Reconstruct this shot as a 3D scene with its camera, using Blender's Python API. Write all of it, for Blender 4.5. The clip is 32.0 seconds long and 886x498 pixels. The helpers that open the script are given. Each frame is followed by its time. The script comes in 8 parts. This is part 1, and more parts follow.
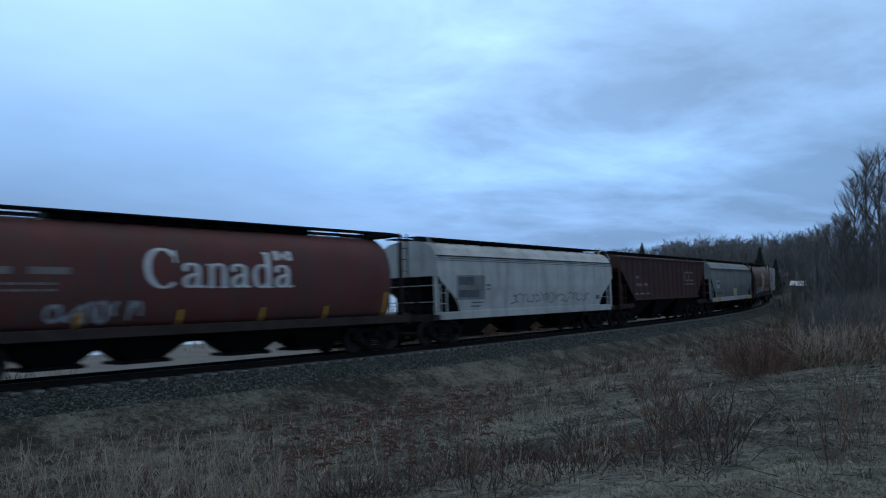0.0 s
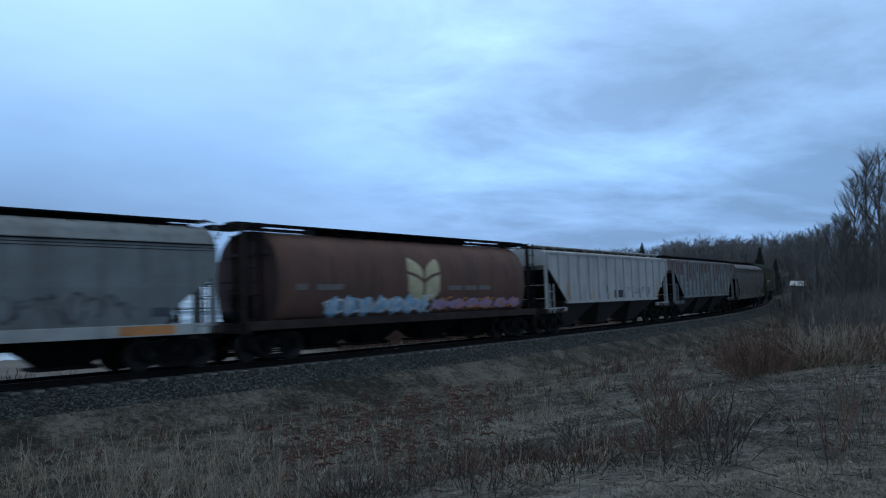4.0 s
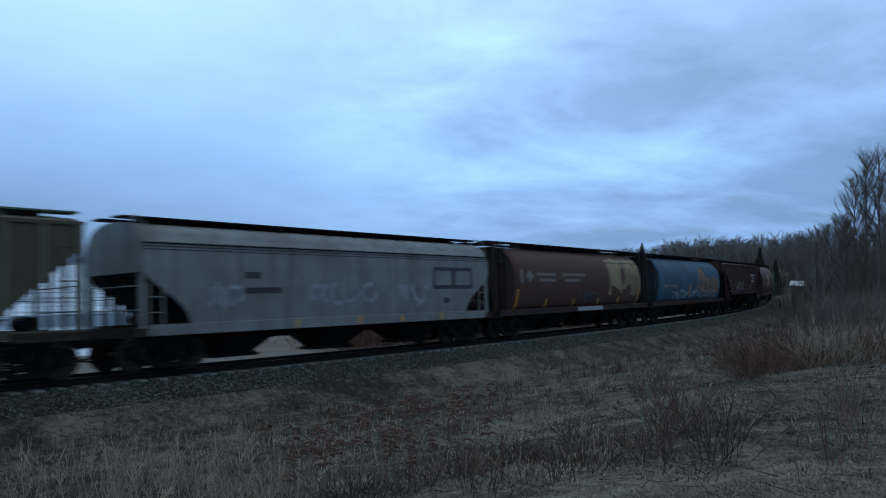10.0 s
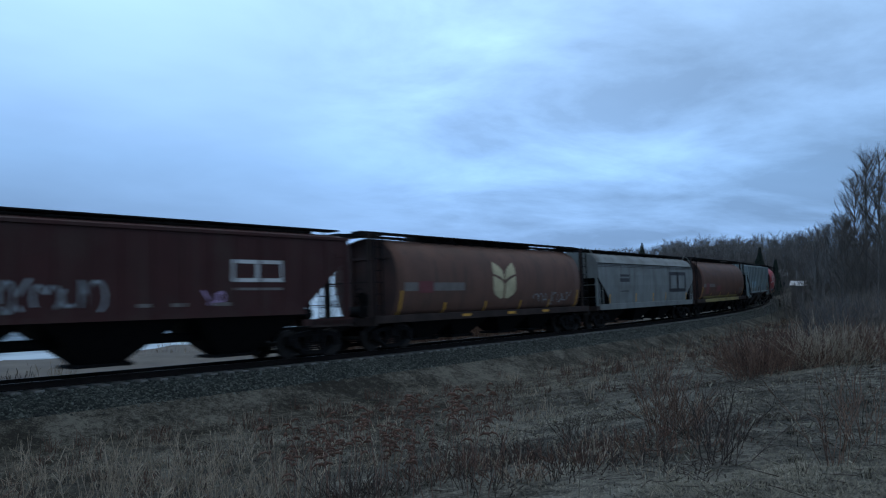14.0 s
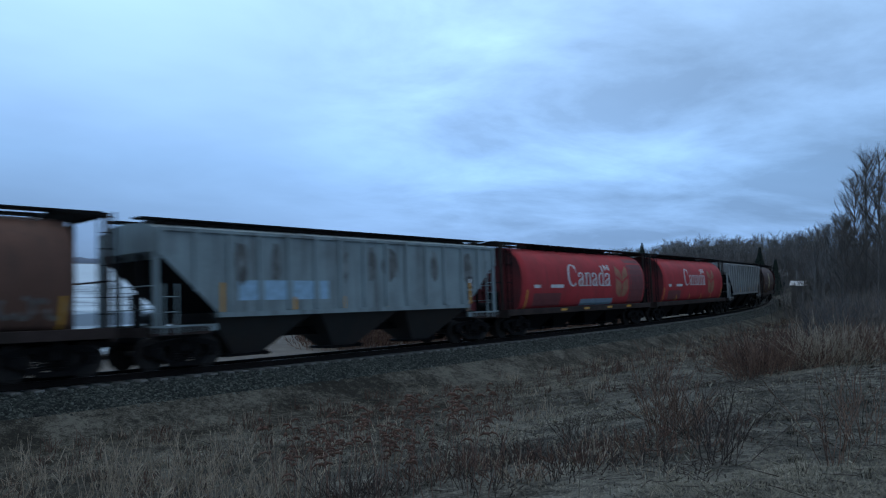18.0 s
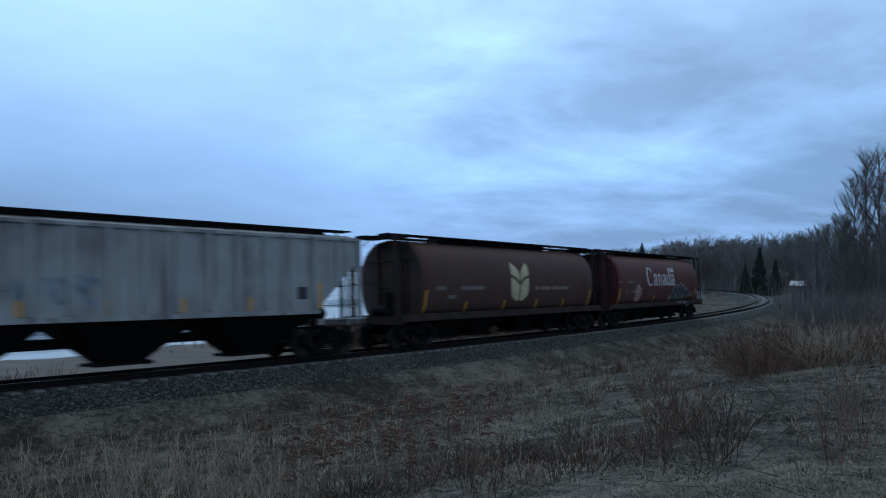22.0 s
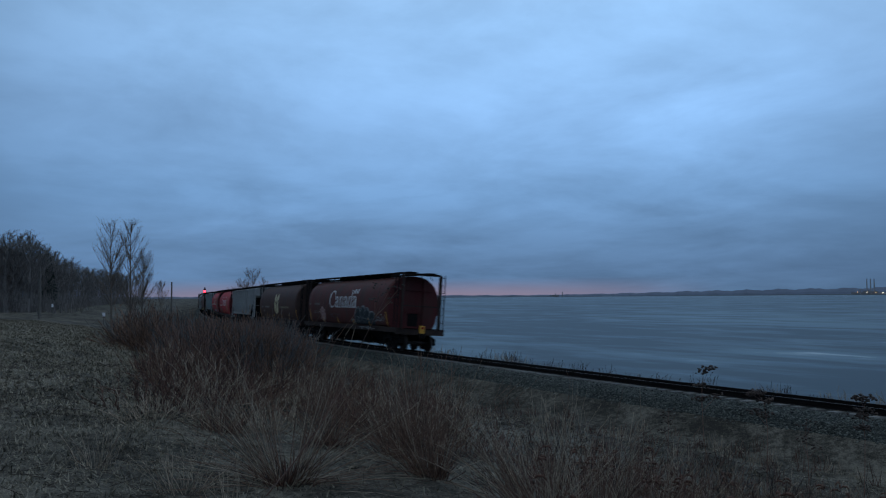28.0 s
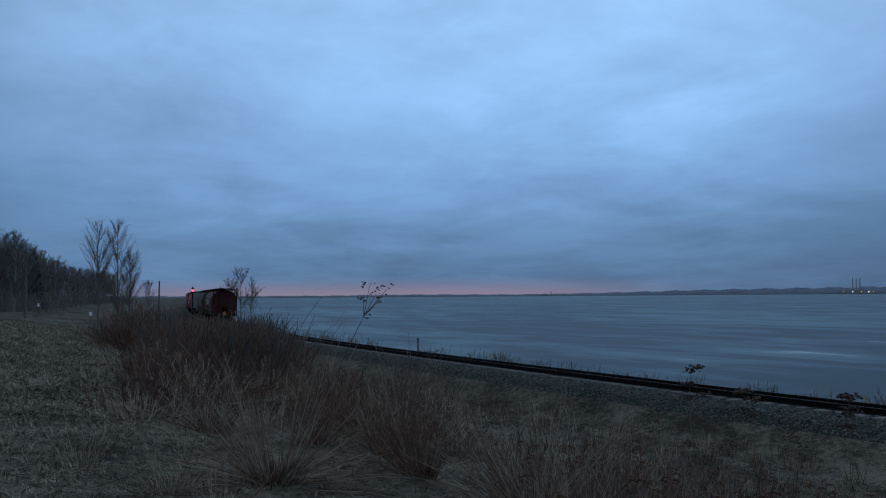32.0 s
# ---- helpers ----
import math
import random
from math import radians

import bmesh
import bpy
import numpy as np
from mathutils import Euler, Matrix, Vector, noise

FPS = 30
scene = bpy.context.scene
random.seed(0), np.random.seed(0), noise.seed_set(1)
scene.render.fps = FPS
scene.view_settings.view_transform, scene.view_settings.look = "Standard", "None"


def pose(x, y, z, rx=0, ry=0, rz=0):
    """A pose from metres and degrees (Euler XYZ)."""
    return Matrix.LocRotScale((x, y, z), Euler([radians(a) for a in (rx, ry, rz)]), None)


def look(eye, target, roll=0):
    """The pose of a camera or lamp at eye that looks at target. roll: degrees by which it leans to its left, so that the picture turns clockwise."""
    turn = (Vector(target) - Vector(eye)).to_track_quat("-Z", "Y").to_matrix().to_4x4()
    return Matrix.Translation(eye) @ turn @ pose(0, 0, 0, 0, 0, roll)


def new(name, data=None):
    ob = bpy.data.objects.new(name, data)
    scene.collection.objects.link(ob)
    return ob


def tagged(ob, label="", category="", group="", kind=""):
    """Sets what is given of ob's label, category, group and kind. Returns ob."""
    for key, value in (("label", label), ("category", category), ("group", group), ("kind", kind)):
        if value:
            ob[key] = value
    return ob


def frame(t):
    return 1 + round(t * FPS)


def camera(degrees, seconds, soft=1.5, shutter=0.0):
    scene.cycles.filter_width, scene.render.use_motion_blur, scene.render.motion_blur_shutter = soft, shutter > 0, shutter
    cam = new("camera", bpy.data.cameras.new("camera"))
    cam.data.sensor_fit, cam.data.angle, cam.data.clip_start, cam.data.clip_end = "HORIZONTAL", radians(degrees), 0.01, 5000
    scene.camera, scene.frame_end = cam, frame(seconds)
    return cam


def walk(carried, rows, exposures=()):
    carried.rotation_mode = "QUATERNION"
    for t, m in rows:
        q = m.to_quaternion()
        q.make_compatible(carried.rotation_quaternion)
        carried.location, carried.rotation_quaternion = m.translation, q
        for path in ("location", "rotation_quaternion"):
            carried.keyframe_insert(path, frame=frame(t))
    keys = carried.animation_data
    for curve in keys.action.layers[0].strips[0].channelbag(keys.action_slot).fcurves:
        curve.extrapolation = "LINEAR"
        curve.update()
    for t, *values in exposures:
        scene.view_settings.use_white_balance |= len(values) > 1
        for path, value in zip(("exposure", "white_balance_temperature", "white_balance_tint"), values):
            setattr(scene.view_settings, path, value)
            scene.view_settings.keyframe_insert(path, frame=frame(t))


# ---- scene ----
SECONDS, V = 32.0, 15.05            # length of the shot; speed of the train, m/s
EYE = (0.0, 0.0, 2.958)              # z = 0 is the top of the rails abreast of the camera


def aim(yaw, pitch, roll):
    """The camera's pose from degrees: yaw to the left of +y, pitch up, roll as in look()."""
    a, b = radians(yaw), radians(pitch)
    t = (EYE[0] - math.sin(a) * math.cos(b), EYE[1] + math.cos(a) * math.cos(b), EYE[2] + math.sin(b))
    return look(EYE, t, roll)


cam = camera(59.25, SECONDS, 1.15, 0.5)
walk(cam, [
    (0.0, aim(-44.87, 1.54, 1.16)),
    (22.8, aim(-44.87, 1.54, 1.16)),
    (23.1, aim(-44.85, 1.56, 1.15)),
    (23.5, aim(-44.80, 1.62, 1.10)),
    (23.7, aim(-42.6, 1.70, 0.9)),
    (24.0, aim(-36.25, 1.79, 0.62)),
    (24.5, aim(-21.30, 2.02, 0.52)),
    (25.0, aim(0.0, 2.26, 0.03)),
    (25.5, aim(18.45, 2.64, -0.34)),
    (26.2, aim(40.5, 3.05, -0.42)),
    (26.9, aim(55.0, 3.38, -0.40)),
    (27.5, aim(58.93, 3.50, -0.40)),
    (28.0, aim(58.25, 3.50, -0.40)),
    (28.5, aim(57.80, 3.49, -0.40)),
    (29.5, aim(57.84, 3.46, -0.40)),
    (30.0, aim(57.44, 3.44, -0.40)),
    (32.0, aim(57.44, 3.44, -0.40)),
], exposures=((0.0, 0.0), (24.2, 0.0), (25.3, -0.04), (27.4, -0.72), (32.0, -0.74)))
# ---- sky and light ----
world = bpy.data.worlds.new("sky")
scene.world = world
world.use_nodes = True


def build_sky():
    nt = world.node_tree
    n, l = nt.nodes, nt.links
    n.clear()
    out, bg = n.new("ShaderNodeOutputWorld"), n.new("ShaderNodeBackground")
    sky = n.new("ShaderNodeTexSky")
    sky.sky_type, sky.sun_disc = "NISHITA", False
    sky.sun_elevation, sky.sun_rotation = radians(-1.5), radians(-63)
    sky.dust_density, sky.ozone_density = 1.0, 3.0
    geo = n.new("ShaderNodeTexCoord")
    sep = n.new("ShaderNodeSeparateXYZ")
    l.new(geo.outputs["Generated"], sep.inputs[0])
    # height above the horizon -> colour of the cloud sheet
    ramp = n.new("ShaderNodeValToRGB")
    el = ramp.color_ramp.elements
    el[0].position, el[0].color = 0.0, (0.120, 0.203, 0.345, 1)
    el[1].position, el[1].color = 1.0, (0.35, 0.41, 0.49, 1)
    for p, c in ((0.03, (0.134, 0.232, 0.405, 1)), (0.127, (0.188, 0.338, 0.585, 1)), (0.23, (0.248, 0.420, 0.70, 1)), (0.34, (0.315, 0.515, 0.82, 1)), (0.60, (0.33, 0.44, 0.60, 1))):
        e = el.new(p)
        e.color = c
    l.new(sep.outputs["Z"], ramp.inputs[0])
    # cloud sheet seen in perspective: direction / height
    div = n.new("ShaderNodeVectorMath")
    div.operation = "DIVIDE"
    add = n.new("ShaderNodeMath")
    add.operation, add.inputs[1].default_value = "ADD", 0.15
    l.new(sep.outputs["Z"], add.inputs[0])
    comb = n.new("ShaderNodeCombineXYZ")
    for i in range(3):
        l.new(add.outputs[0], comb.inputs[i])
    l.new(geo.outputs["Generated"], div.inputs[0])
    l.new(comb.outputs[0], div.inputs[1])
    noise_a = n.new("ShaderNodeTexNoise")
    noise_a.inputs["Scale"].default_value, noise_a.inputs["Detail"].default_value = 0.42, 5
    noise_a.inputs["Roughness"].default_value, noise_a.inputs["Distortion"].default_value = 0.55, 0.4
    l.new(div.outputs[0], noise_a.inputs["Vector"])
    shade = n.new("ShaderNodeMapRange")
    shade.inputs["From Min"].default_value, shade.inputs["From Max"].default_value = 0.36, 0.64
    shade.inputs["To Min"].default_value, shade.inputs["To Max"].default_value = 0.96, 1.13
    l.new(noise_a.outputs["Fac"], shade.inputs[0])
    # broken streaks in the northern part of the sheet
    noise_b = n.new("ShaderNodeTexNoise")
    noise_b.inputs["Scale"].default_value, noise_b.inputs["Detail"].default_value = 1.25, 9
    noise_b.inputs["Roughness"].default_value, noise_b.inputs["Distortion"].default_value = 0.58, 0.25
    l.new(div.outputs[0], noise_b.inputs["Vector"])
    broken = n.new("ShaderNodeMapRange")
    broken.inputs["From Min"].default_value, broken.inputs["From Max"].default_value = 0.36, 0.64
    broken.inputs["To Min"].default_value, broken.inputs["To Max"].default_value = 0.86, 1.36
    l.new(noise_b.outputs["Fac"], broken.inputs[0])
    where = n.new("ShaderNodeVectorMath")
    where.operation = "DOT_PRODUCT"
    where.inputs[1].default_value = (0.86, 0.40, 0.30)
    l.new(geo.outputs["Generated"], where.inputs[0])
    mask = n.new("ShaderNodeMapRange")
    mask.interpolation_type = "SMOOTHSTEP"
    mask.inputs["From Min"].default_value, mask.inputs["From Max"].default_value = 0.80, 0.97
    mask.inputs["To Min"].default_value = 0.10
    l.new(where.outputs["Value"], mask.inputs[0])
    # and softer patches in the west
    where_w = n.new("ShaderNodeVectorMath")
    where_w.operation = "DOT_PRODUCT"
    where_w.inputs[1].default_value = (-0.80, 0.50, 0.33)
    l.new(geo.outputs["Generated"], where_w.inputs[0])
    mask_w = n.new("ShaderNodeMapRange")
    mask_w.interpolation_type = "SMOOTHSTEP"
    mask_w.inputs["From Min"].default_value, mask_w.inputs["From Max"].default_value, mask_w.inputs["To Max"].default_value = 0.70, 0.96, 0.62
    l.new(where_w.outputs["Value"], mask_w.inputs[0])
    most = n.new("ShaderNodeMath")
    most.operation = "MAXIMUM"
    l.new(mask.outputs[0], most.inputs[0])
    l.new(mask_w.outputs[0], most.inputs[1])
    part_b = n.new("ShaderNodeMix")
    part_b.data_type = "FLOAT"
    l.new(most.outputs[0], part_b.inputs["Factor"])
    part_b.inputs[2].default_value = 1.0
    l.new(broken.outputs[0], part_b.inputs[3])
    both = n.new("ShaderNodeMath")
    both.operation = "MULTIPLY"
    l.new(shade.outputs[0], both.inputs[0])
    l.new(part_b.outputs[0], both.inputs[1])
    # brighter towards the open part of the sky
    dot = n.new("ShaderNodeVectorMath")
    dot.operation = "DOT_PRODUCT"
    dot.inputs[1].default_value = (0.06, 0.825, 0.56)
    l.new(geo.outputs["Generated"], dot.inputs[0])
    lift = n.new("ShaderNodeMapRange")
    lift.inputs["From Min"].default_value, lift.inputs["From Max"].default_value = 0.35, 1.0
    lift.inputs["To Min"].default_value, lift.inputs["To Max"].default_value = 0.95, 1.66
    l.new(dot.outputs["Value"], lift.inputs[0])
    # and towards the west, where the sun has just gone down
    west = n.new("ShaderNodeVectorMath")
    west.operation = "DOT_PRODUCT"
    west.inputs[1].default_value = (-math.sin(radians(62)), math.cos(radians(62)), 0.0)
    l.new(geo.outputs["Generated"], west.inputs[0])
    dusk = n.new("ShaderNodeMapRange")
    dusk.interpolation_type = "SMOOTHSTEP"
    dusk.inputs["From Min"].default_value, dusk.inputs["From Max"].default_value = 0.76, 0.99
    dusk.inputs["To Min"].default_value, dusk.inputs["To Max"].default_value = 1.0, 1.58
    l.new(west.outputs["Value"], dusk.inputs[0])
    lit = n.new("ShaderNodeMath")
    lit.operation = "MULTIPLY"
    l.new(lift.outputs[0], lit.inputs[0])
    l.new(dusk.outputs[0], lit.inputs[1])
    mul = n.new("ShaderNodeMath")
    mul.operation = "MULTIPLY"
    l.new(both.outputs[0], mul.inputs[0])
    l.new(lit.outputs[0], mul.inputs[1])
    cloud = n.new("ShaderNodeMix")
    cloud.data_type, cloud.blend_type = "RGBA", "MULTIPLY"
    cloud.inputs["Factor"].default_value = 1.0
    l.new(ramp.outputs["Color"], cloud.inputs[6])
    l.new(mul.outputs[0], cloud.inputs[7])
    # low over the land the sheet is paler in the east and heavier in the west
    east = n.new("ShaderNodeVectorMath")
    east.operation = "DOT_PRODUCT"
    east.inputs[1].default_value = (math.sin(radians(62)), math.cos(radians(62)), 0.0)
    l.new(geo.outputs["Generated"], east.inputs[0])
    low_e = n.new("ShaderNodeMapRange")
    low_e.interpolation_type = "SMOOTHSTEP"
    low_e.inputs["From Min"].default_value, low_e.inputs["From Max"].default_value = 0.70, 0.96
    low_e.inputs["To Min"].default_value, low_e.inputs["To Max"].default_value = 0.94, 1.50
    l.new(east.outputs["Value"], low_e.inputs[0])
    low_w = n.new("ShaderNodeMapRange")
    low_w.interpolation_type = "SMOOTHSTEP"
    low_w.inputs["From Min"].default_value, low_w.inputs["From Max"].default_value = 0.86, 0.985
    low_w.inputs["To Min"].default_value, low_w.inputs["To Max"].default_value = 1.0, 0.76
    over = n.new("ShaderNodeVectorMath")
    over.operation = "DOT_PRODUCT"
    over.inputs[1].default_value = (-math.sin(radians(40)), math.cos(radians(40)), 0.0)
    l.new(geo.outputs["Generated"], over.inputs[0])
    l.new(over.outputs["Value"], low_w.inputs[0])
    low = n.new("ShaderNodeMath")
    low.operation = "MULTIPLY"
    l.new(low_e.outputs[0], low.inputs[0])
    l.new(low_w.outputs[0], low.inputs[1])
    belt = n.new("ShaderNodeMapRange")
    belt.interpolation_type = "SMOOTHSTEP"
    belt.inputs["From Min"].default_value, belt.inputs["From Max"].default_value = 0.26, 0.03
    l.new(sep.outputs["Z"], belt.inputs[0])
    weigh = n.new("ShaderNodeMix")
    weigh.data_type = "FLOAT"
    weigh.inputs[2].default_value = 1.0
    l.new(belt.outputs[0], weigh.inputs["Factor"])
    l.new(low.outputs[0], weigh.inputs[3])
    layer = n.new("ShaderNodeMix")
    layer.data_type, layer.blend_type = "RGBA", "MULTIPLY"
    layer.inputs["Factor"].default_value = 1.0
    l.new(cloud.outputs[2], layer.inputs[6])
    l.new(weigh.outputs[0], layer.inputs[7])
    # the western cloud is a purer blue
    cool = n.new("ShaderNodeMix")
    cool.data_type, cool.blend_type = "RGBA", "MULTIPLY"
    cool.inputs[7].default_value = (0.89, 0.97, 1.0, 1)
    side = n.new("ShaderNodeMapRange")
    side.inputs["From Min"].default_value, side.inputs["From Max"].default_value = 0.45, 0.85
    l.new(west.outputs["Value"], side.inputs[0])
    l.new(side.outputs[0], cool.inputs["Factor"])
    l.new(layer.outputs[2], cool.inputs[6])
    # afterglow: a low pink band where the sun went down
    glow_dir = n.new("ShaderNodeVectorMath")
    glow_dir.operation = "DOT_PRODUCT"
    glow_dir.inputs[1].default_value = (-math.sin(radians(63)), math.cos(radians(63)), 0.0)
    l.new(geo.outputs["Generated"], glow_dir.inputs[0])
    g1 = n.new("ShaderNodeMapRange")
    g1.interpolation_type = "SMOOTHSTEP"
    g1.inputs["From Min"].default_value, g1.inputs["From Max"].default_value = 0.90, 1.0
    l.new(glow_dir.outputs["Value"], g1.inputs[0])
    g2 = n.new("ShaderNodeMapRange")
    g2.interpolation_type = "SMOOTHSTEP"
    g2.inputs["From Min"].default_value, g2.inputs["From Max"].default_value = 0.026, 0.0
    l.new(sep.outputs["Z"], g2.inputs[0])
    g = n.new("ShaderNodeMath")
    g.operation = "MULTIPLY"
    l.new(g1.outputs[0], g.inputs[0])
    l.new(g2.outputs[0], g.inputs[1])
    pink = n.new("ShaderNodeMix")
    pink.data_type = "RGBA"
    pink.inputs[7].default_value = (0.40, 0.35, 0.50, 1)
    l.new(g.outputs[0], pink.inputs["Factor"])
    l.new(cool.outputs[2], pink.inputs[6])
    # a little of the clear sky shows through the sheet
    thin = n.new("ShaderNodeMix")
    thin.data_type, thin.blend_type = "RGBA", "ADD"
    thin.inputs["Factor"].default_value = 0.002
    l.new(pink.outputs[2], thin.inputs[6])
    l.new(sky.outputs[0], thin.inputs[7])
    l.new(thin.outputs[2], bg.inputs["Color"])
    bg.inputs["Strength"].default_value = 1.0
    l.new(bg.outputs[0], out.inputs[0])


build_sky()
sun_data = bpy.data.lights.new("sun", "SUN")
sun_data.energy, sun_data.angle, sun_data.color = 0.10, radians(40), (0.75, 0.86, 1.0)
sun = new("sun", sun_data)
sun.matrix_world = look((0, 0, 60), (10, -26, 0))
# ---- materials ----
def material(name, colour, rough=0.8, metal=0.0, vary=0.25, scale=3.0, bump=0.0, stain=None, stain_amount=0.5, stain_scale=0.8,
             fine=40.0, object_random=0.0, stretch=(1, 1, 1), streak=None, island=0.0, coat=0.0):
    """A worn surface: base colour with broad and fine variation, stains and relief, in metres of the thing's own space."""
    m = bpy.data.materials.new(name)
    m.use_nodes = True
    nt = m.node_tree
    n, l = nt.nodes, nt.links
    b = n["Principled BSDF"]
    b.inputs["Roughness"].default_value, b.inputs["Metallic"].default_value = rough, metal
    b.inputs["Coat Weight"].default_value = coat
    tc = n.new("ShaderNodeTexCoord")
    mp = n.new("ShaderNodeMapping")
    mp.inputs["Scale"].default_value = stretch
    l.new(tc.outputs["Object"], mp.inputs[0])

    def tex(sc, detail=4, source=mp):
        t = n.new("ShaderNodeTexNoise")
        t.inputs["Scale"].default_value, t.inputs["Detail"].default_value = sc, detail
        l.new(source.outputs[0], t.inputs["Vector"])
        return t

    broad, small = tex(scale), tex(fine, 3)
    mix = n.new("ShaderNodeMath")
    mix.operation = "MULTIPLY_ADD"
    l.new(broad.outputs["Fac"], mix.inputs[0])
    mix.inputs[1].default_value = 0.65
    half = n.new("ShaderNodeMath")
    half.operation, half.inputs[1].default_value = "MULTIPLY", 0.35
    l.new(small.outputs["Fac"], half.inputs[0])
    l.new(half.outputs[0], mix.inputs[2])
    fac = n.new("ShaderNodeMapRange")
    fac.inputs["From Min"].default_value, fac.inputs["From Max"].default_value = 0.3, 0.7
    fac.inputs["To Min"].default_value, fac.inputs["To Max"].default_value = 1 - vary, 1 + vary
    l.new(mix.outputs[0], fac.inputs[0])
    col = n.new("ShaderNodeMix")
    col.data_type, col.blend_type = "RGBA", "MULTIPLY"
    col.inputs["Factor"].default_value = 1
    col.inputs[6].default_value = (*colour, 1)
    l.new(fac.outputs[0], col.inputs[7])
    last = col.outputs[2]
    for on, socket in ((object_random, "obj"), (island, "island")):
        if on:
            src = n.new("ShaderNodeObjectInfo").outputs["Random"] if socket == "obj" else n.new("ShaderNodeNewGeometry").outputs["Random Per Island"]
            r = n.new("ShaderNodeMapRange")
            r.inputs["To Min"].default_value, r.inputs["To Max"].default_value = 1 - on, 1 + on
            l.new(src, r.inputs[0])
            x = n.new("ShaderNodeMix")
            x.data_type, x.blend_type = "RGBA", "MULTIPLY"
            x.inputs["Factor"].default_value = 1
            l.new(last, x.inputs[6])
            l.new(r.outputs[0], x.inputs[7])
            last = x.outputs[2]
    if stain:
        st = tex(stain_scale, 6)
        sr = n.new("ShaderNodeMapRange")
        sr.inputs["From Min"].default_value, sr.inputs["From Max"].default_value = 0.48, 0.68
        sr.inputs["To Max"].default_value = stain_amount
        l.new(st.outputs["Fac"], sr.inputs[0])
        x = n.new("ShaderNodeMix")
        x.data_type = "RGBA"
        x.inputs[7].default_value = (*stain, 1)
        l.new(sr.outputs[0], x.inputs["Factor"])
        l.new(last, x.inputs[6])
        last = x.outputs[2]
    if streak:
        # rain streaks: long in z, short along the side
        mp2 = n.new("ShaderNodeMapping")
        mp2.inputs["Scale"].default_value = (2.2, 2.2, 0.16)
        l.new(tc.outputs["Object"], mp2.inputs[0])
        st = tex(1.6, 5, mp2)
        sr = n.new("ShaderNodeMapRange")
        sr.inputs["From Min"].default_value, sr.inputs["From Max"].default_value = 0.50, 0.72
        sr.inputs["To Max"].default_value = streak[3]
        l.new(st.outputs["Fac"], sr.inputs[0])
        x = n.new("ShaderNodeMix")
        x.data_type = "RGBA"
        x.inputs[7].default_value = (*streak[:3], 1)
        l.new(sr.outputs[0], x.inputs["Factor"])
        l.new(last, x.inputs[6])
        last = x.outputs[2]
    l.new(last, b.inputs["Base Color"])
    if bump:
        bn = n.new("ShaderNodeBump")
        bn.inputs["Strength"].default_value, bn.inputs["Distance"].default_value = 0.6, bump
        l.new(mix.outputs[0], bn.inputs["Height"])
        l.new(bn.outputs[0], b.inputs["Normal"])
    return m


def glowing(name, colour, strength):
    m = bpy.data.materials.new(name)
    m.use_nodes = True
    b = m.node_tree.nodes["Principled BSDF"]
    b.inputs["Base Color"].default_value = (*colour, 1)
    b.inputs["Emission Color"].default_value, b.inputs["Emission Strength"].default_value = (*colour, 1), strength
    return m


DIRT, RUST = (0.07, 0.05, 0.04), (0.16, 0.06, 0.03)
M = dict(
    steel=material("rail_steel", (0.012, 0.009, 0.008), 0.85, 0.0, vary=0.3, scale=2, fine=30),
    railtop=material("polished_rail", (0.085, 0.080, 0.076), 0.5, 0.8, vary=0.2),
    tie=material("creosoted_tie", (0.20, 0.196, 0.18), 0.9, vary=0.35, scale=2, fine=30, bump=0.01, object_random=0.25),
    sand=material("shore_gravel", (0.125, 0.103, 0.077), 0.95, vary=0.35, scale=0.8, fine=14, bump=0.02, stain=(0.085, 0.066, 0.048), stain_amount=0.6, stain_scale=0.5),
    bark=material("grey_bark", (0.17, 0.135, 0.11), 0.9, vary=0.3, scale=4, fine=30),
    stem=material("red_stem", (0.17, 0.095, 0.07), 0.85, vary=0.3, scale=2, fine=20, island=0.4),
    # grime taken down to near black, so shade under the cars is in the colour
    dark=material("shade_black_grime", (0.007, 0.006, 0.006), 0.75, vary=0.35, scale=4, fine=40),
    wheel=material("wheel_steel", (0.03, 0.025, 0.022), 0.6, 0.6, vary=0.3, scale=5),
    # blue of the distant air is put into the hills' base colour
    hill=material("hazed_hill", (0.10, 0.13, 0.185), 0.95, vary=0.2, scale=0.01, fine=0.1),
)


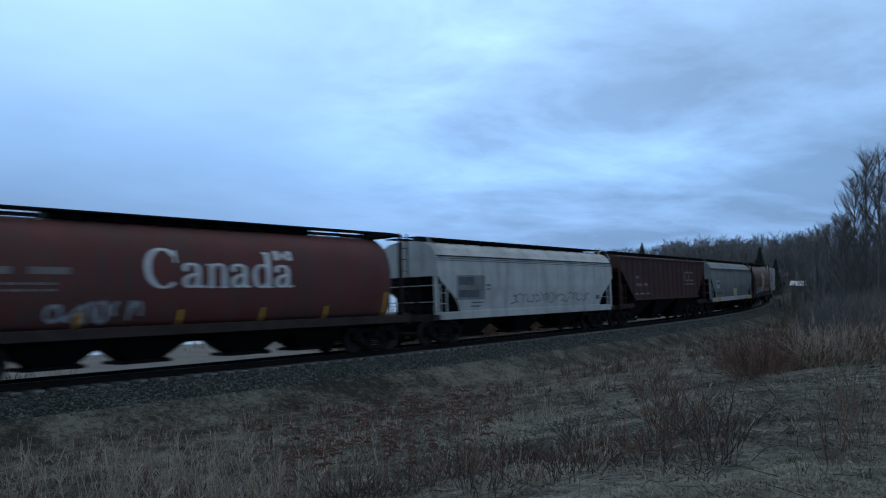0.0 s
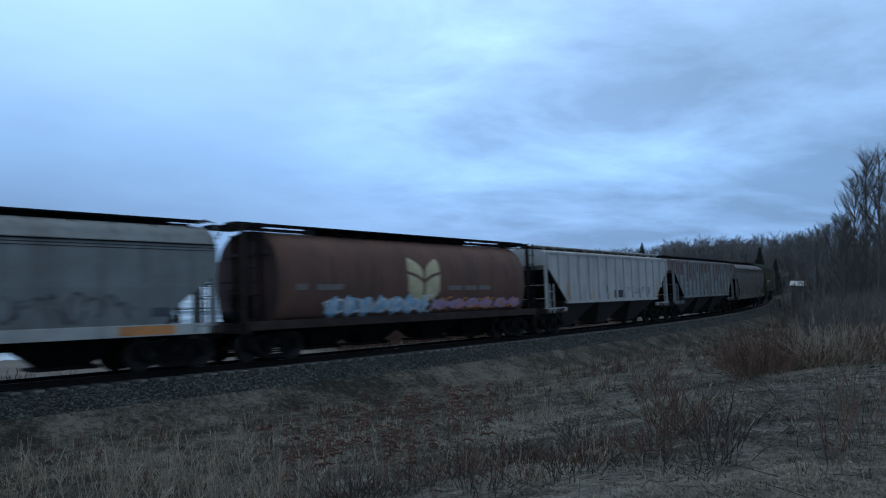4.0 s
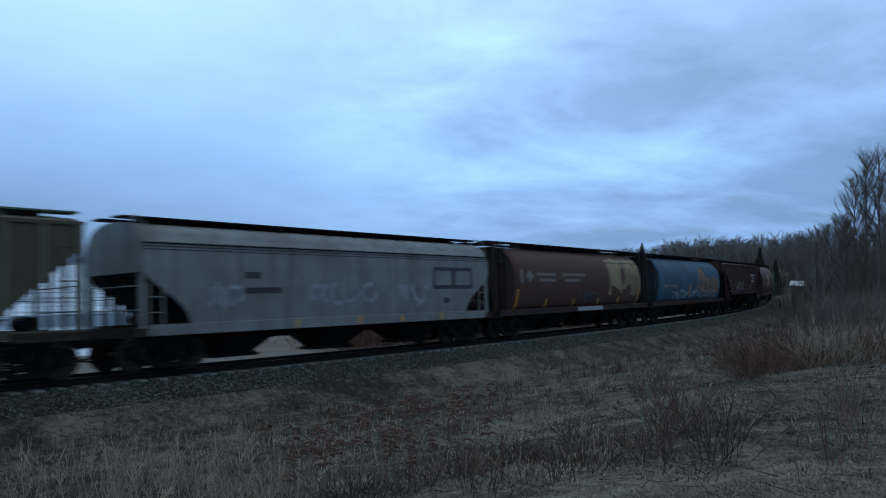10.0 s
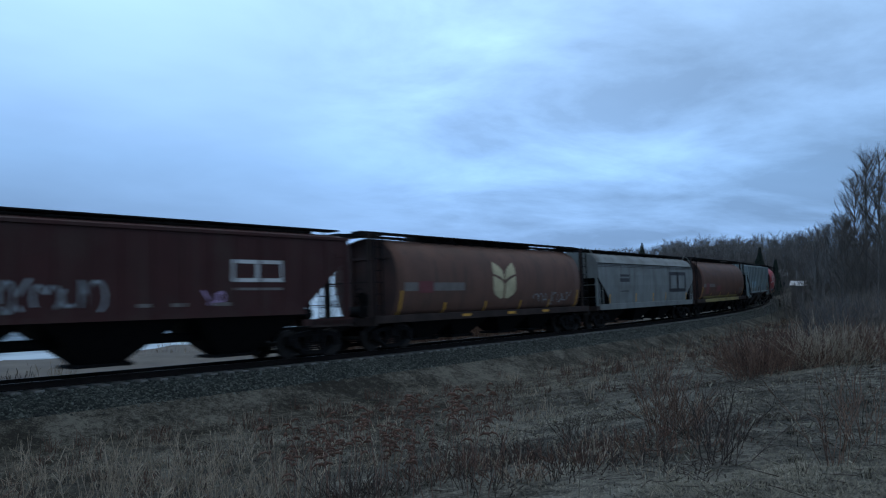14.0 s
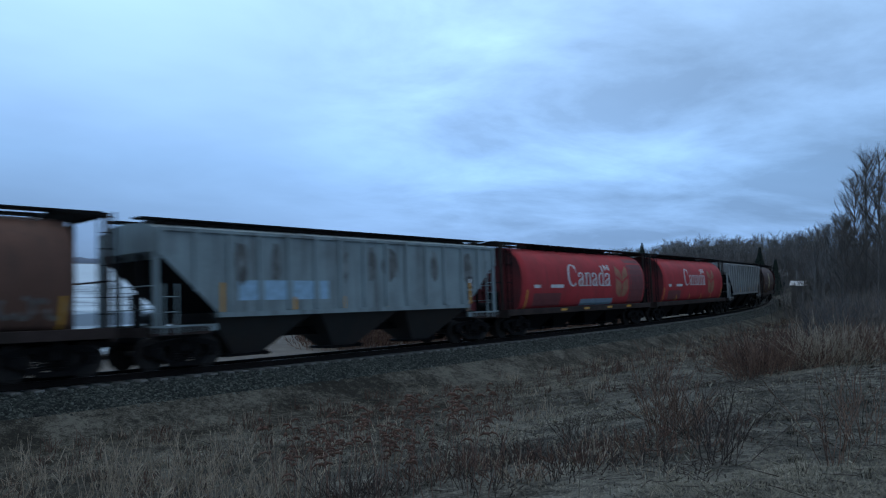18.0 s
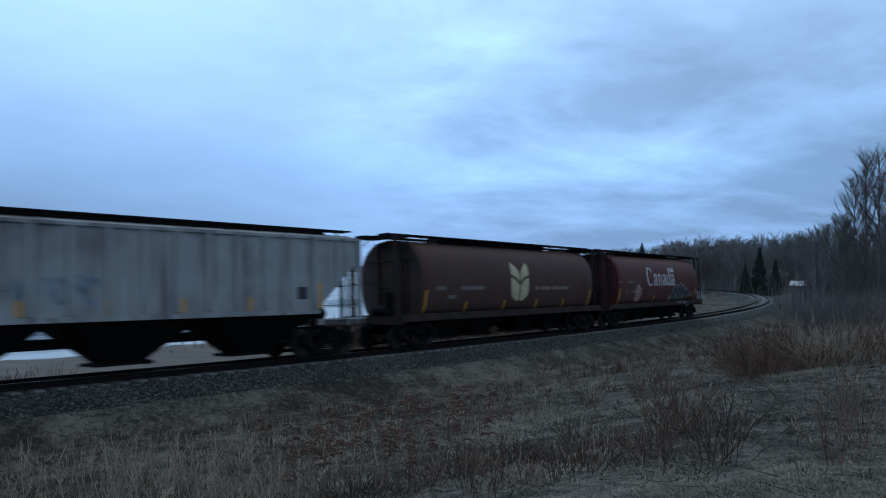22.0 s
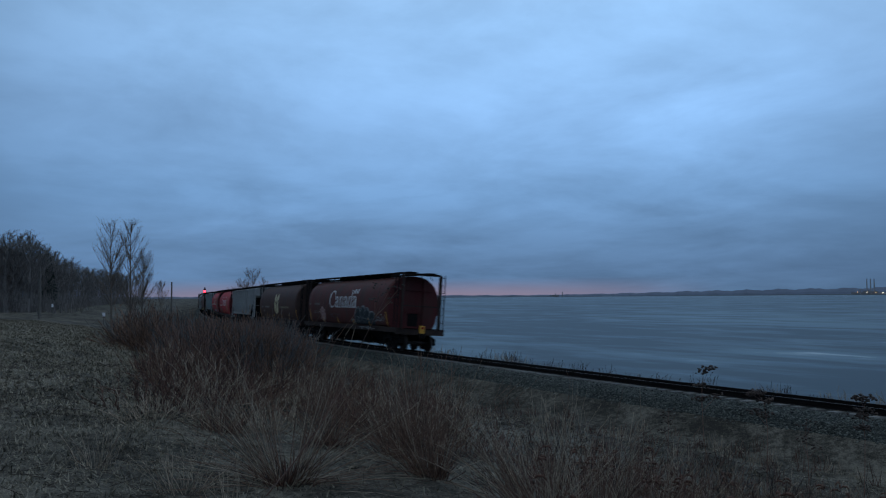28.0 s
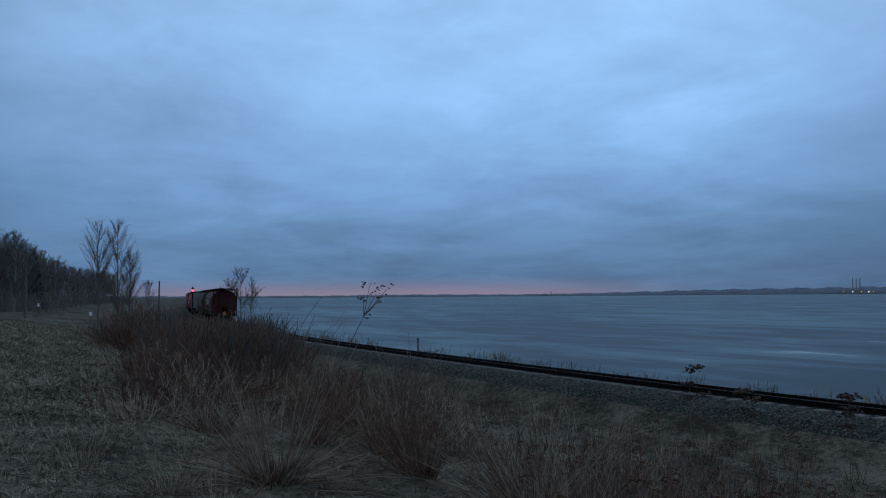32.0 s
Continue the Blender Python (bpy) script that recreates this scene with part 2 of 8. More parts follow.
def turf(name, dark, middle, pale, island=0.0, bump=0.05):
    """Dead grass mat: broad patches, tussocks and fine litter; one layout for the ground and for what grows on it."""
    m = bpy.data.materials.new(name)
    m.use_nodes = True
    n, l = m.node_tree.nodes, m.node_tree.links
    b = n["Principled BSDF"]
    b.inputs["Roughness"].default_value, b.inputs["Specular IOR Level"].default_value = 0.95, 0.12
    tc = n.new("ShaderNodeTexCoord")
    total = None
    for sc, det, share in ((0.16, 3, 0.18), (0.9, 4, 0.28), (6.0, 4, 0.26), (26.0, 3, 0.28)):
        t = n.new("ShaderNodeTexNoise")
        t.inputs["Scale"].default_value, t.inputs["Detail"].default_value = sc, det
        l.new(tc.outputs["Object"], t.inputs["Vector"])
        k = n.new("ShaderNodeMath")
        k.operation = "MULTIPLY_ADD"
        k.inputs[1].default_value, k.inputs[2].default_value = share, 0.0
        l.new(t.outputs["Fac"], k.inputs[0])
        if total is not None:
            l.new(total, k.inputs[2])
        total = k.outputs[0]
    ramp = n.new("ShaderNodeValToRGB")
    el = ramp.color_ramp.elements
    el[0].position, el[0].color = 0.44, (*dark, 1)
    el[1].position, el[1].color = 0.575, (*pale, 1)
    el.new(0.50).color = (*middle, 1)
    l.new(total, ramp.inputs[0])
    last = ramp.outputs["Color"]
    if island:
        r = n.new("ShaderNodeMapRange")
        r.inputs["To Min"].default_value, r.inputs["To Max"].default_value = 1 - island, 1 + island
        l.new(n.new("ShaderNodeNewGeometry").outputs["Random Per Island"], r.inputs[0])
        x = n.new("ShaderNodeMix")
        x.data_type, x.blend_type = "RGBA", "MULTIPLY"
        x.inputs["Factor"].default_value = 1
        l.new(last, x.inputs[6])
        l.new(r.outputs[0], x.inputs[7])
        last = x.outputs[2]
    l.new(last, b.inputs["Base Color"])
    if bump:
        bn = n.new("ShaderNodeBump")
        bn.inputs["Strength"].default_value, bn.inputs["Distance"].default_value = 0.8, bump
        l.new(total, bn.inputs["Height"])
        l.new(bn.outputs[0], b.inputs["Normal"])
    return m


def crushed_stone():
    """Track stone: a cell of its own tone for each stone, with dark joints and relief."""
    m = bpy.data.materials.new("crushed_stone")
    m.use_nodes = True
    n, l = m.node_tree.nodes, m.node_tree.links
    b = n["Principled BSDF"]
    b.inputs["Roughness"].default_value, b.inputs["Specular IOR Level"].default_value = 0.85, 0.25
    tc = n.new("ShaderNodeTexCoord")
    cell, edge = n.new("ShaderNodeTexVoronoi"), n.new("ShaderNodeTexVoronoi")
    edge.feature = "DISTANCE_TO_EDGE"
    for t in (cell, edge):
        t.inputs["Scale"].default_value = 19.0
        l.new(tc.outputs["Object"], t.inputs["Vector"])
    sep = n.new("ShaderNodeSeparateColor")
    l.new(cell.outputs["Color"], sep.inputs[0])
    tone = n.new("ShaderNodeValToRGB")
    el = tone.color_ramp.elements
    el[0].color, el[1].color = (0.022, 0.027, 0.023, 1), (0.175, 0.190, 0.162, 1)
    el.new(0.55).color = (0.062, 0.072, 0.061, 1)
    l.new(sep.outputs[0], tone.inputs[0])
    gap = n.new("ShaderNodeMapRange")
    gap.inputs["From Max"].default_value, gap.inputs["To Min"].default_value = 0.22, 0.40
    l.new(edge.outputs["Distance"], gap.inputs[0])
    broad = n.new("ShaderNodeTexNoise")
    broad.inputs["Scale"].default_value = 0.7
    l.new(tc.outputs["Object"], broad.inputs["Vector"])
    wide = n.new("ShaderNodeMapRange")
    wide.inputs["From Min"].default_value, wide.inputs["From Max"].default_value = 0.3, 0.7
    wide.inputs["To Min"].default_value, wide.inputs["To Max"].default_value = 0.75, 1.25
    l.new(broad.outputs["Fac"], wide.inputs[0])
    k = n.new("ShaderNodeMath")
    k.operation = "MULTIPLY"
    l.new(gap.outputs[0], k.inputs[0])
    l.new(wide.outputs[0], k.inputs[1])
    x = n.new("ShaderNodeMix")
    x.data_type, x.blend_type = "RGBA", "MULTIPLY"
    x.inputs["Factor"].default_value = 1
    l.new(tone.outputs["Color"], x.inputs[6])
    l.new(k.outputs[0], x.inputs[7])
    l.new(x.outputs[2], b.inputs["Base Color"])
    bn = n.new("ShaderNodeBump")
    bn.inputs["Strength"].default_value, bn.inputs["Distance"].default_value = 1.0, 0.04
    l.new(gap.outputs[0], bn.inputs["Height"])
    l.new(bn.outputs[0], b.inputs["Normal"])
    return m


M["ballast"] = crushed_stone()
M["loose"] = material("loose_stone", (0.082, 0.091, 0.078), 0.88, vary=0.3, scale=6, fine=60, island=0.9)
M["ground"] = turf("dry_turf", (0.036, 0.033, 0.026), (0.092, 0.084, 0.066), (0.185, 0.170, 0.135), 0.0, 0.14)
M["straw"] = turf("dry_straw", (0.052, 0.045, 0.034), (0.134, 0.119, 0.090), (0.275, 0.248, 0.190), 0.75, 0.0)
M["mown"] = turf("mown_straw", (0.165, 0.146, 0.110), (0.25, 0.224, 0.168), (0.335, 0.302, 0.228), 0.28, 0.0)


def lake_ice():
    """Wet grey ice with wind-drawn streaks; thin snow lies on it towards the bay, and a sky sheen is painted in far
    out.
    """
    m = bpy.data.materials.new("lake_ice")
    m.use_nodes = True
    n, l = m.node_tree.nodes, m.node_tree.links
    b = n["Principled BSDF"]
    b.inputs["Roughness"].default_value = 0.42
    b.inputs["Specular IOR Level"].default_value = 0.07
    tc, mp = n.new("ShaderNodeTexCoord"), n.new("ShaderNodeMapping")
    mp.inputs["Scale"].default_value = (0.40, 1, 1)
    mp.inputs["Rotation"].default_value = (0, 0, radians(12))
    l.new(tc.outputs["Object"], mp.inputs[0])
    noises = []
    for sc, det in ((0.022, 8), (0.16, 8), (0.6, 4)):
        t = n.new("ShaderNodeTexNoise")
        t.inputs["Scale"].default_value, t.inputs["Detail"].default_value = sc, det
        t.inputs["Roughness"].default_value = 0.6
        l.new(mp.outputs[0], t.inputs["Vector"])
        noises.append(t)
    mean = n.new("ShaderNodeMath")
    mean.operation = "ADD"
    l.new(noises[0].outputs["Fac"], mean.inputs[0])
    l.new(noises[1].outputs["Fac"], mean.inputs[1])
    tone = n.new("ShaderNodeMapRange")
    tone.inputs["From Min"].default_value, tone.inputs["From Max"].default_value = 0.92, 1.13
    l.new(mean.outputs[0], tone.inputs[0])
    grey = n.new("ShaderNodeMix")
    grey.data_type = "RGBA"
    grey.inputs[6].default_value, grey.inputs[7].default_value = (0.020, 0.043, 0.058, 1), (0.105, 0.175, 0.21, 1)
    l.new(tone.outputs[0], grey.inputs["Factor"])
    # snow: more of it towards +x
    sep = n.new("ShaderNodeSeparateXYZ")
    l.new(tc.outputs["Object"], sep.inputs[0])
    east = n.new("ShaderNodeMapRange")
    east.inputs["From Min"].default_value, east.inputs["From Max"].default_value = -70, 70
    east.inputs["To Min"].default_value, east.inputs["To Max"].default_value = -0.22, 0.16
    l.new(sep.outputs["X"], east.inputs[0])
    mix = n.new("ShaderNodeMath")
    mix.operation = "ADD"
    l.new(noises[1].outputs["Fac"], mix.inputs[0])
    l.new(east.outputs[0], mix.inputs[1])
    # whiter with distance: the sky's sheen on far ice, put into the colour
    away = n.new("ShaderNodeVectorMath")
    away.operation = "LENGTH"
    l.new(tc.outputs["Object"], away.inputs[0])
    far_sheen = n.new("ShaderNodeMapRange")
    far_sheen.inputs["From Min"].default_value, far_sheen.inputs["From Max"].default_value, far_sheen.inputs["To Max"].default_value = 120, 1500, 0.14
    l.new(away.outputs["Value"], far_sheen.inputs[0])
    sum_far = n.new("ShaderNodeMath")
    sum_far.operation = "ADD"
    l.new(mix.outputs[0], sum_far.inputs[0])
    l.new(far_sheen.outputs[0], sum_far.inputs[1])
    cover = n.new("ShaderNodeMapRange")
    cover.inputs["From Min"].default_value, cover.inputs["From Max"].default_value = 0.49, 0.62
    l.new(sum_far.outputs[0], cover.inputs[0])
    # one white serves both the snow and the painted far sheen
    snow = n.new("ShaderNodeMix")
    snow.data_type = "RGBA"
    snow.inputs[7].default_value = (0.53, 0.60, 0.63, 1)
    l.new(cover.outputs[0], snow.inputs["Factor"])
    l.new(grey.outputs[2], snow.inputs[6])
    l.new(snow.outputs[2], b.inputs["Base Color"])
    return m


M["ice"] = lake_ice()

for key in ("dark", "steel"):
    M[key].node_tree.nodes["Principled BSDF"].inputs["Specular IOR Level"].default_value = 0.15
# ---- the railway line: heading (radians) at every 20 m of its length, from abreast of the camera ----
KNOTS = [-260, -200, -160, -140, -120, -100, -80, -60, -40, -20, 0, 20, 40, 60, 80, 100, 120, 150, 180, 230]
HEAD = [-0.26, -0.25, -0.22, -0.20, -0.215, -0.205, -0.16, -0.130, -0.058, -0.012, 0.041, 0.124, 0.159, 0.218, 0.294, 0.373, 0.47, 0.68, 0.88, 1.0]
LINE_S = np.arange(-540.0, 460.01, 0.25)
_h = np.interp(LINE_S, KNOTS, HEAD)
_i0 = int(np.argmin(abs(LINE_S)))
LINE_X = np.concatenate([[0], np.cumsum((np.cos(_h[1:]) + np.cos(_h[:-1])) / 2 * 0.25)])
LINE_Y = np.concatenate([[0], np.cumsum((np.sin(_h[1:]) + np.sin(_h[:-1])) / 2 * 0.25)])
LINE_X, LINE_Y = LINE_X - LINE_X[_i0], LINE_Y - LINE_Y[_i0] + 21.208


def line(s):
    """Place, height and heading of the track's middle at s metres."""
    u = max(-0.9, min(1.2, s / 100))
    return (float(np.interp(s, LINE_S, LINE_X)), float(np.interp(s, LINE_S, LINE_Y)), -0.128 * u - 0.184 * u * u + 0.30 * u ** 3,
            float(np.interp(s, LINE_S, _h)))


def cant(s):
    """Sideways slope of the curved track: the rail on the lake side lies lower."""
    return 0.070 * np.interp(s, [-110, -70, 90, 130], [0, 1, 1, 0])


def beside(s, off, z=0.0):
    """A point off metres from the middle of the track, away from the camera where off is positive."""
    x, y, h, a = line(s)
    lean = float(cant(s)) * float(np.interp(off, [-2.6, -1.5, -1.4, 2.0, 3.6], [0.15, -0.55, -0.645, 2.755, 0.0]))
    return Vector((x - off * math.sin(a), y + off * math.cos(a), h + z - lean))


def off_line(x, y):
    """Signed distance from the track (positive on the camera's side) and the nearest s, for arrays."""
    x, y = np.asarray(x, float), np.asarray(y, float)
    best, at = np.full(x.shape, 1e9), np.zeros(x.shape)
    for i in range(0, len(LINE_S), 8):
        d = (x - LINE_X[i]) ** 2 + (y - LINE_Y[i]) ** 2
        near = d < best
        best, at = np.where(near, d, best), np.where(near, LINE_S[i], at)
    px, py, ph = np.interp(at, LINE_S, LINE_X), np.interp(at, LINE_S, LINE_Y), np.interp(at, LINE_S, _h)
    along, u = (x - px) * np.cos(ph) + (y - py) * np.sin(ph), (x - px) * np.sin(ph) - (y - py) * np.cos(ph)
    end = (at <= LINE_S[0] + 3) | (at >= LINE_S[-1] - 3)
    return np.where(end, np.where(u < 0, -1, 1) * np.sqrt(best), u), at + along


LAKE = -1.75
BANK_U = [-400, -60, -30, -14, -11.0, -7.0, -4.4, -3.0, -1.9, -1.35, 1.35, 1.9, 3.6, 4.6, 6.5, 11, 16, 20, 25, 60, 400]
BANK_Z = [-3.5, -3.0, -2.5, -2.1, -1.8, -1.45, -1.25, -0.95, -0.30, -0.24, -0.24, -0.30, -1.05, -1.12, -0.95, -0.15, 0.75, 1.22, 1.38, 1.45, 1.6]
LAND_Z = [0.8, -0.9, -1.2, -1.2, -1.25, -1.25, -1.2, -0.95, -0.30, -0.24, -0.24, -0.30, -1.05, -1.12, -0.95, -0.15, 0.75, 1.22, 1.38, 1.45, 1.6]


def rolling(x, y):
    x, y = np.asarray(x, float), np.asarray(y, float)
    return (0.10 * np.sin(x * 0.31 + 1.3 * np.sin(y * 0.23)) + 0.08 * np.sin(y * 0.47 + 0.8 * np.sin(x * 0.29 + 1))
            + 0.045 * np.sin(x * 1.1 + y * 0.7) * np.sin(y * 1.3 - x * 0.4) + 0.02 * np.sin(x * 2.9 - y * 1.7) * np.sin(y * 3.1 + x * 1.9))


def height(x, y):
    """Height of the ground at x, y (arrays)."""
    x, y = np.asarray(x, float), np.asarray(y, float)
    u, s = off_line(x, y)
    rail = -0.128 * np.clip(s / 100, -0.9, 1.2) - 0.184 * np.clip(s / 100, -0.9, 1.2) ** 2 + 0.30 * np.clip(s / 100, -0.9, 1.2) ** 3
    lake, land = np.interp(u, BANK_U, BANK_Z), np.interp(u, BANK_U, LAND_Z)
    # the shore swings away from the line on the right: a bay, then the wooded point
    k = np.clip((x - 8) / 10, 0, 1) * np.clip((shore_y(x) - y) / 5 + 0.5, 0, 1)
    z = np.where(u < 0, lake * (1 - k) + land * k, land)
    calm = np.clip((abs(u) - 3.4) / 3, 0, 1)
    far = np.clip((np.hypot(x, y) - 150) / 400, 0, 1)
    hill = 6 * np.clip((x - 130) / 120, 0, 1) * np.clip((shore_y(x) - y) / 60, 0, 1) * np.clip((700 - np.hypot(x, y)) / 200, 0, 1) * (u < -10)
    return z + rail * (1 - far) + rolling(x, y) * calm * (u > -7) + hill


def shore_y(x):
    return np.interp(x, [8, 14, 20, 40, 59, 77, 100, 107, 113, 122, 132, 140, 150, 166, 205, 262, 324, 400], [30, 34, 39, 54, 65, 74.6, 76, 71, 66, 67, 79, 90, 102, 123, 180, 240, 337, 345])


def mesh(name, verts, faces):
    me = bpy.data.meshes.new(name)
    me.from_pydata(verts, [], faces)
    me.update()
    return me


def smooth(me):
    me.polygons.foreach_set("use_smooth", [True] * len(me.polygons))
    return me


def spaced(lo, hi, step, reach, grow):
    mid = list(np.arange(lo, hi + step / 2, step))
    out, d = [], step
    x = hi
    while x < reach:
        d *= grow
        x += d
        out.append(x)
    low, d, x = [], step, lo
    while x > -reach:
        d *= grow
        x -= d
        low.append(x)
    return np.array(low[::-1] + mid + out)


def build_ground():
    xs, ys = spaced(-85, 95, 0.45, 4900, 1.12), spaced(-6, 46, 0.36, 4900, 1.12)
    gx, gy = np.meshgrid(xs, ys)
    z = height(gx, gy)
    verts = np.stack([gx.ravel(), gy.ravel(), z.ravel()], 1).tolist()
    w = len(xs)
    faces = [(j * w + i, j * w + i + 1, (j + 1) * w + i + 1, (j + 1) * w + i) for j in range(len(ys) - 1) for i in range(w - 1)]
    ob = new("ground", smooth(mesh("ground", verts, faces)))
    ob.data.materials.append(M["ground"])
    tagged(ob, "dry brown winter turf sloping down to the railway line", "ground", kind="structure")


build_ground()


def build_lake():
    xs, ys = spaced(-200, 200, 40, 4900, 1.35), spaced(20, 300, 40, 4900, 1.35)
    gx, gy = np.meshgrid(xs, ys)
    verts = np.stack([gx.ravel(), gy.ravel(), 0 * gx.ravel() + LAKE], 1).tolist()
    w = len(xs)
    faces = [(j * w + i, j * w + i + 1, (j + 1) * w + i + 1, (j + 1) * w + i) for j in range(len(ys) - 1) for i in range(w - 1) if ys[j] > 10]
    ob = new("lake_ice", mesh("lake_ice", verts, faces))
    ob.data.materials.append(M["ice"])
    tagged(ob, "wide frozen lake with grey wet ice and paler snow streaks", "water", kind="structure")


build_lake()


def sweep(profile, s0, s1, step):
    """A bar of the given (off, z) profile along the track."""
    n, verts, faces = len(profile), [], []
    count = int((s1 - s0) / step) + 1
    for k in range(count):
        s = s0 + k * step
        verts += [tuple(beside(s, o, z)) for o, z in profile]
    for k in range(count - 1):
        for i in range(n):
            j = (i + 1) % n
            faces.append((k * n + i, k * n + j, (k + 1) * n + j, (k + 1) * n + i))
    faces += [tuple(range(n))[::-1], tuple((count - 1) * n + i for i in range(n))]
    return verts, faces


RAIL = [(-0.075, -0.172), (0.075, -0.172), (0.075, -0.160), (0.012, -0.145), (0.012, -0.045), (0.037, -0.036), (0.037, -0.006), (0.028, 0.0),
        (-0.028, 0.0), (-0.037, -0.006), (-0.037, -0.036), (-0.012, -0.045), (-0.012, -0.145), (-0.075, -0.160)]


def build_track():
    for side in (-0.755, 0.755):
        v, f = sweep([(o + side, z) for o, z in RAIL], -300, 225, 1.0)
        me = mesh("rail", v, f)
        me.materials.append(M["steel"])
        me.materials.append(M["railtop"])
        for p in me.polygons:
            if p.index % len(RAIL) == 7:
                p.material_index = 1
        tagged(new("rail", me), "worn steel rail with a polished running surface", "rail", group="rails of the line", kind="structure")
    # the stone bed, a low trapezoid with rounded shoulders
    bed = [(-3.75, -1.16), (-3.0, -0.86), (-2.1, -0.34), (-1.72, -0.262), (-1.30, -0.224), (1.30, -0.224), (1.72, -0.262), (2.1, -0.34), (3.0, -0.86), (3.75, -1.16), (3.0, -1.5), (-3.0, -1.5)]
    v, f = sweep(bed[::-1], -300, 225, 1.5)
    me = smooth(mesh("ballast", v, f))
    me.materials.append(M["ballast"])
    bed_ob = tagged(new("ballast_bed", me), "grey crushed-stone track bed", "track bed", kind="structure")
    # sleepers: single pieces near the camera
    tie = bmesh.new()
    bmesh.ops.create_cube(tie, size=1, matrix=Matrix.Translation((0, 0, -0.28)) @ Matrix.Diagonal((0.23, 2.66, 0.20, 1)))
    bmesh.ops.bevel(tie, geom=tie.edges[:], offset=0.014, segments=1, affect="EDGES")
    tie_me = bpy.data.meshes.new("tie")
    tie.to_mesh(tie_me)
    tie.free()
    tie_me.materials.append(M["tie"])
    rng = random.Random(5)
    rest_v, rest_f = [], []
    base = [(v.co.x, v.co.y, v.co.z) for v in tie_me.vertices]
    polys = [tuple(p.vertices) for p in tie_me.polygons]
    for k in range(-560, 420):
        s = k * 0.535
        x, y, z, a = line(s)
        a += rng.uniform(-0.015, 0.015)
        slip = rng.uniform(-0.05, 0.05)
        if -72 < s < 84:
            t = new("tie", tie_me)
            t.parent = bed_ob
            t.matrix_basis = pose(x - slip * math.sin(a), y + slip * math.cos(a), z - 0.755 * float(cant(s)) + rng.uniform(-0.008, 0.006), -math.degrees(math.atan(float(cant(s)))), 0, math.degrees(a))
        else:
            n0 = len(rest_v)
            ca, sa = math.cos(a), math.sin(a)
            rest_v += [(x + px * ca - (py + slip) * sa, y + px * sa + (py + slip) * ca, z + pz - float(cant(s)) * (py + 0.755)) for px, py, pz in base]
            rest_f += [tuple(i + n0 for i in p) for p in polys]
    me = mesh("ties", rest_v, rest_f)
    me.materials.append(M["tie"])
    far = new("far_ties", me)
    far.parent = bed_ob
    tagged(far, "weathered wooden ties", kind="stuff")
    # tie plates under the near rail
    v, f = [], []
    for k in range(-140, 160):
        for side in (-0.755, 0.755):
            n0 = len(v)
            for dx, dy in ((-0.09, -0.17), (0.09, -0.17), (0.09, 0.17), (-0.09, 0.17)):
                p = beside(k * 0.535 + dx, side + dy, -0.165)
                v.append(tuple(p))
            f.append((n0, n0 + 1, n0 + 2, n0 + 3))
    me = mesh("tie_plates", v, f)
    me.materials.append(M["steel"])
    plates = new("tie_plates", me)
    plates.parent = bed_ob
    tagged(plates, "rusty tie plates", kind="stuff")


build_track()


def build_stones():
    """Loose crushed stone over the bed and its shoulders."""
    rng = np.random.default_rng(11)
    n = 42000
    s = rng.uniform(-48, 75, n)
    side = np.where(rng.random(n) < 0.80, -1.0, 1.0)
    o = side * np.abs(np.concatenate([rng.uniform(1.35, 3.9, n - 8000), rng.uniform(0, 1.35, 8000)]))
    x0, y0, h = np.interp(s, LINE_S, LINE_X), np.interp(s, LINE_S, LINE_Y), np.interp(s, LINE_S, _h)
    u = np.clip(s / 100, -0.9, 1.2)
    z = -0.128 * u - 0.184 * u * u + 0.30 * u ** 3 + np.interp(np.abs(o), [0, 1.3, 1.72, 2.1, 3.0, 3.75, 4.0], [-0.232, -0.232, -0.264, -0.345, -0.855, -1.14, -1.15]) - cant(s) * np.interp(o, [-2.6, -1.5, -1.4, 2.0, 3.6], [0.15, -0.55, -0.645, 2.755, 0.0])
    c = np.stack([x0 - o * np.sin(h), y0 + o * np.cos(h), z], 1)
    r = rng.uniform(0.022, 0.055, n) * np.where(np.abs(o) > 3.4, 0.8, 1)
    octa = np.array([(1, 0, 0), (-1, 0, 0), (0, 1, 0), (0, -1, 0), (0, 0, 1), (0, 0, -1)], float)
    tri = np.array([(0, 2, 4), (2, 1, 4), (1, 3, 4), (3, 0, 4), (2, 0, 5), (1, 2, 5), (3, 1, 5), (0, 3, 5)])
    jit = 1 + rng.uniform(-0.4, 0.4, (n, 6, 1))
    ang = rng.uniform(0, 6.28, n)
    rot = np.stack([np.stack([np.cos(ang), -np.sin(ang), 0 * ang], 1), np.stack([np.sin(ang), np.cos(ang), 0 * ang], 1), np.stack([0 * ang, 0 * ang, 0.8 + 0 * ang], 1)], 1)
    v = np.einsum("nij,nkj->nki", rot, octa[None] * jit) * r[:, None, None] + c[:, None, :]
    f = tri[None] + (np.arange(n) * 6)[:, None, None]
    ob = new("ballast_stones", quick_mesh("ballast_stones", v.reshape(-1, 3), f.reshape(-1, 3)))
    ob.data.materials.append(M["loose"])
    tagged(ob, "loose grey crushed stones on the track shoulder", "gravel", kind="stuff")


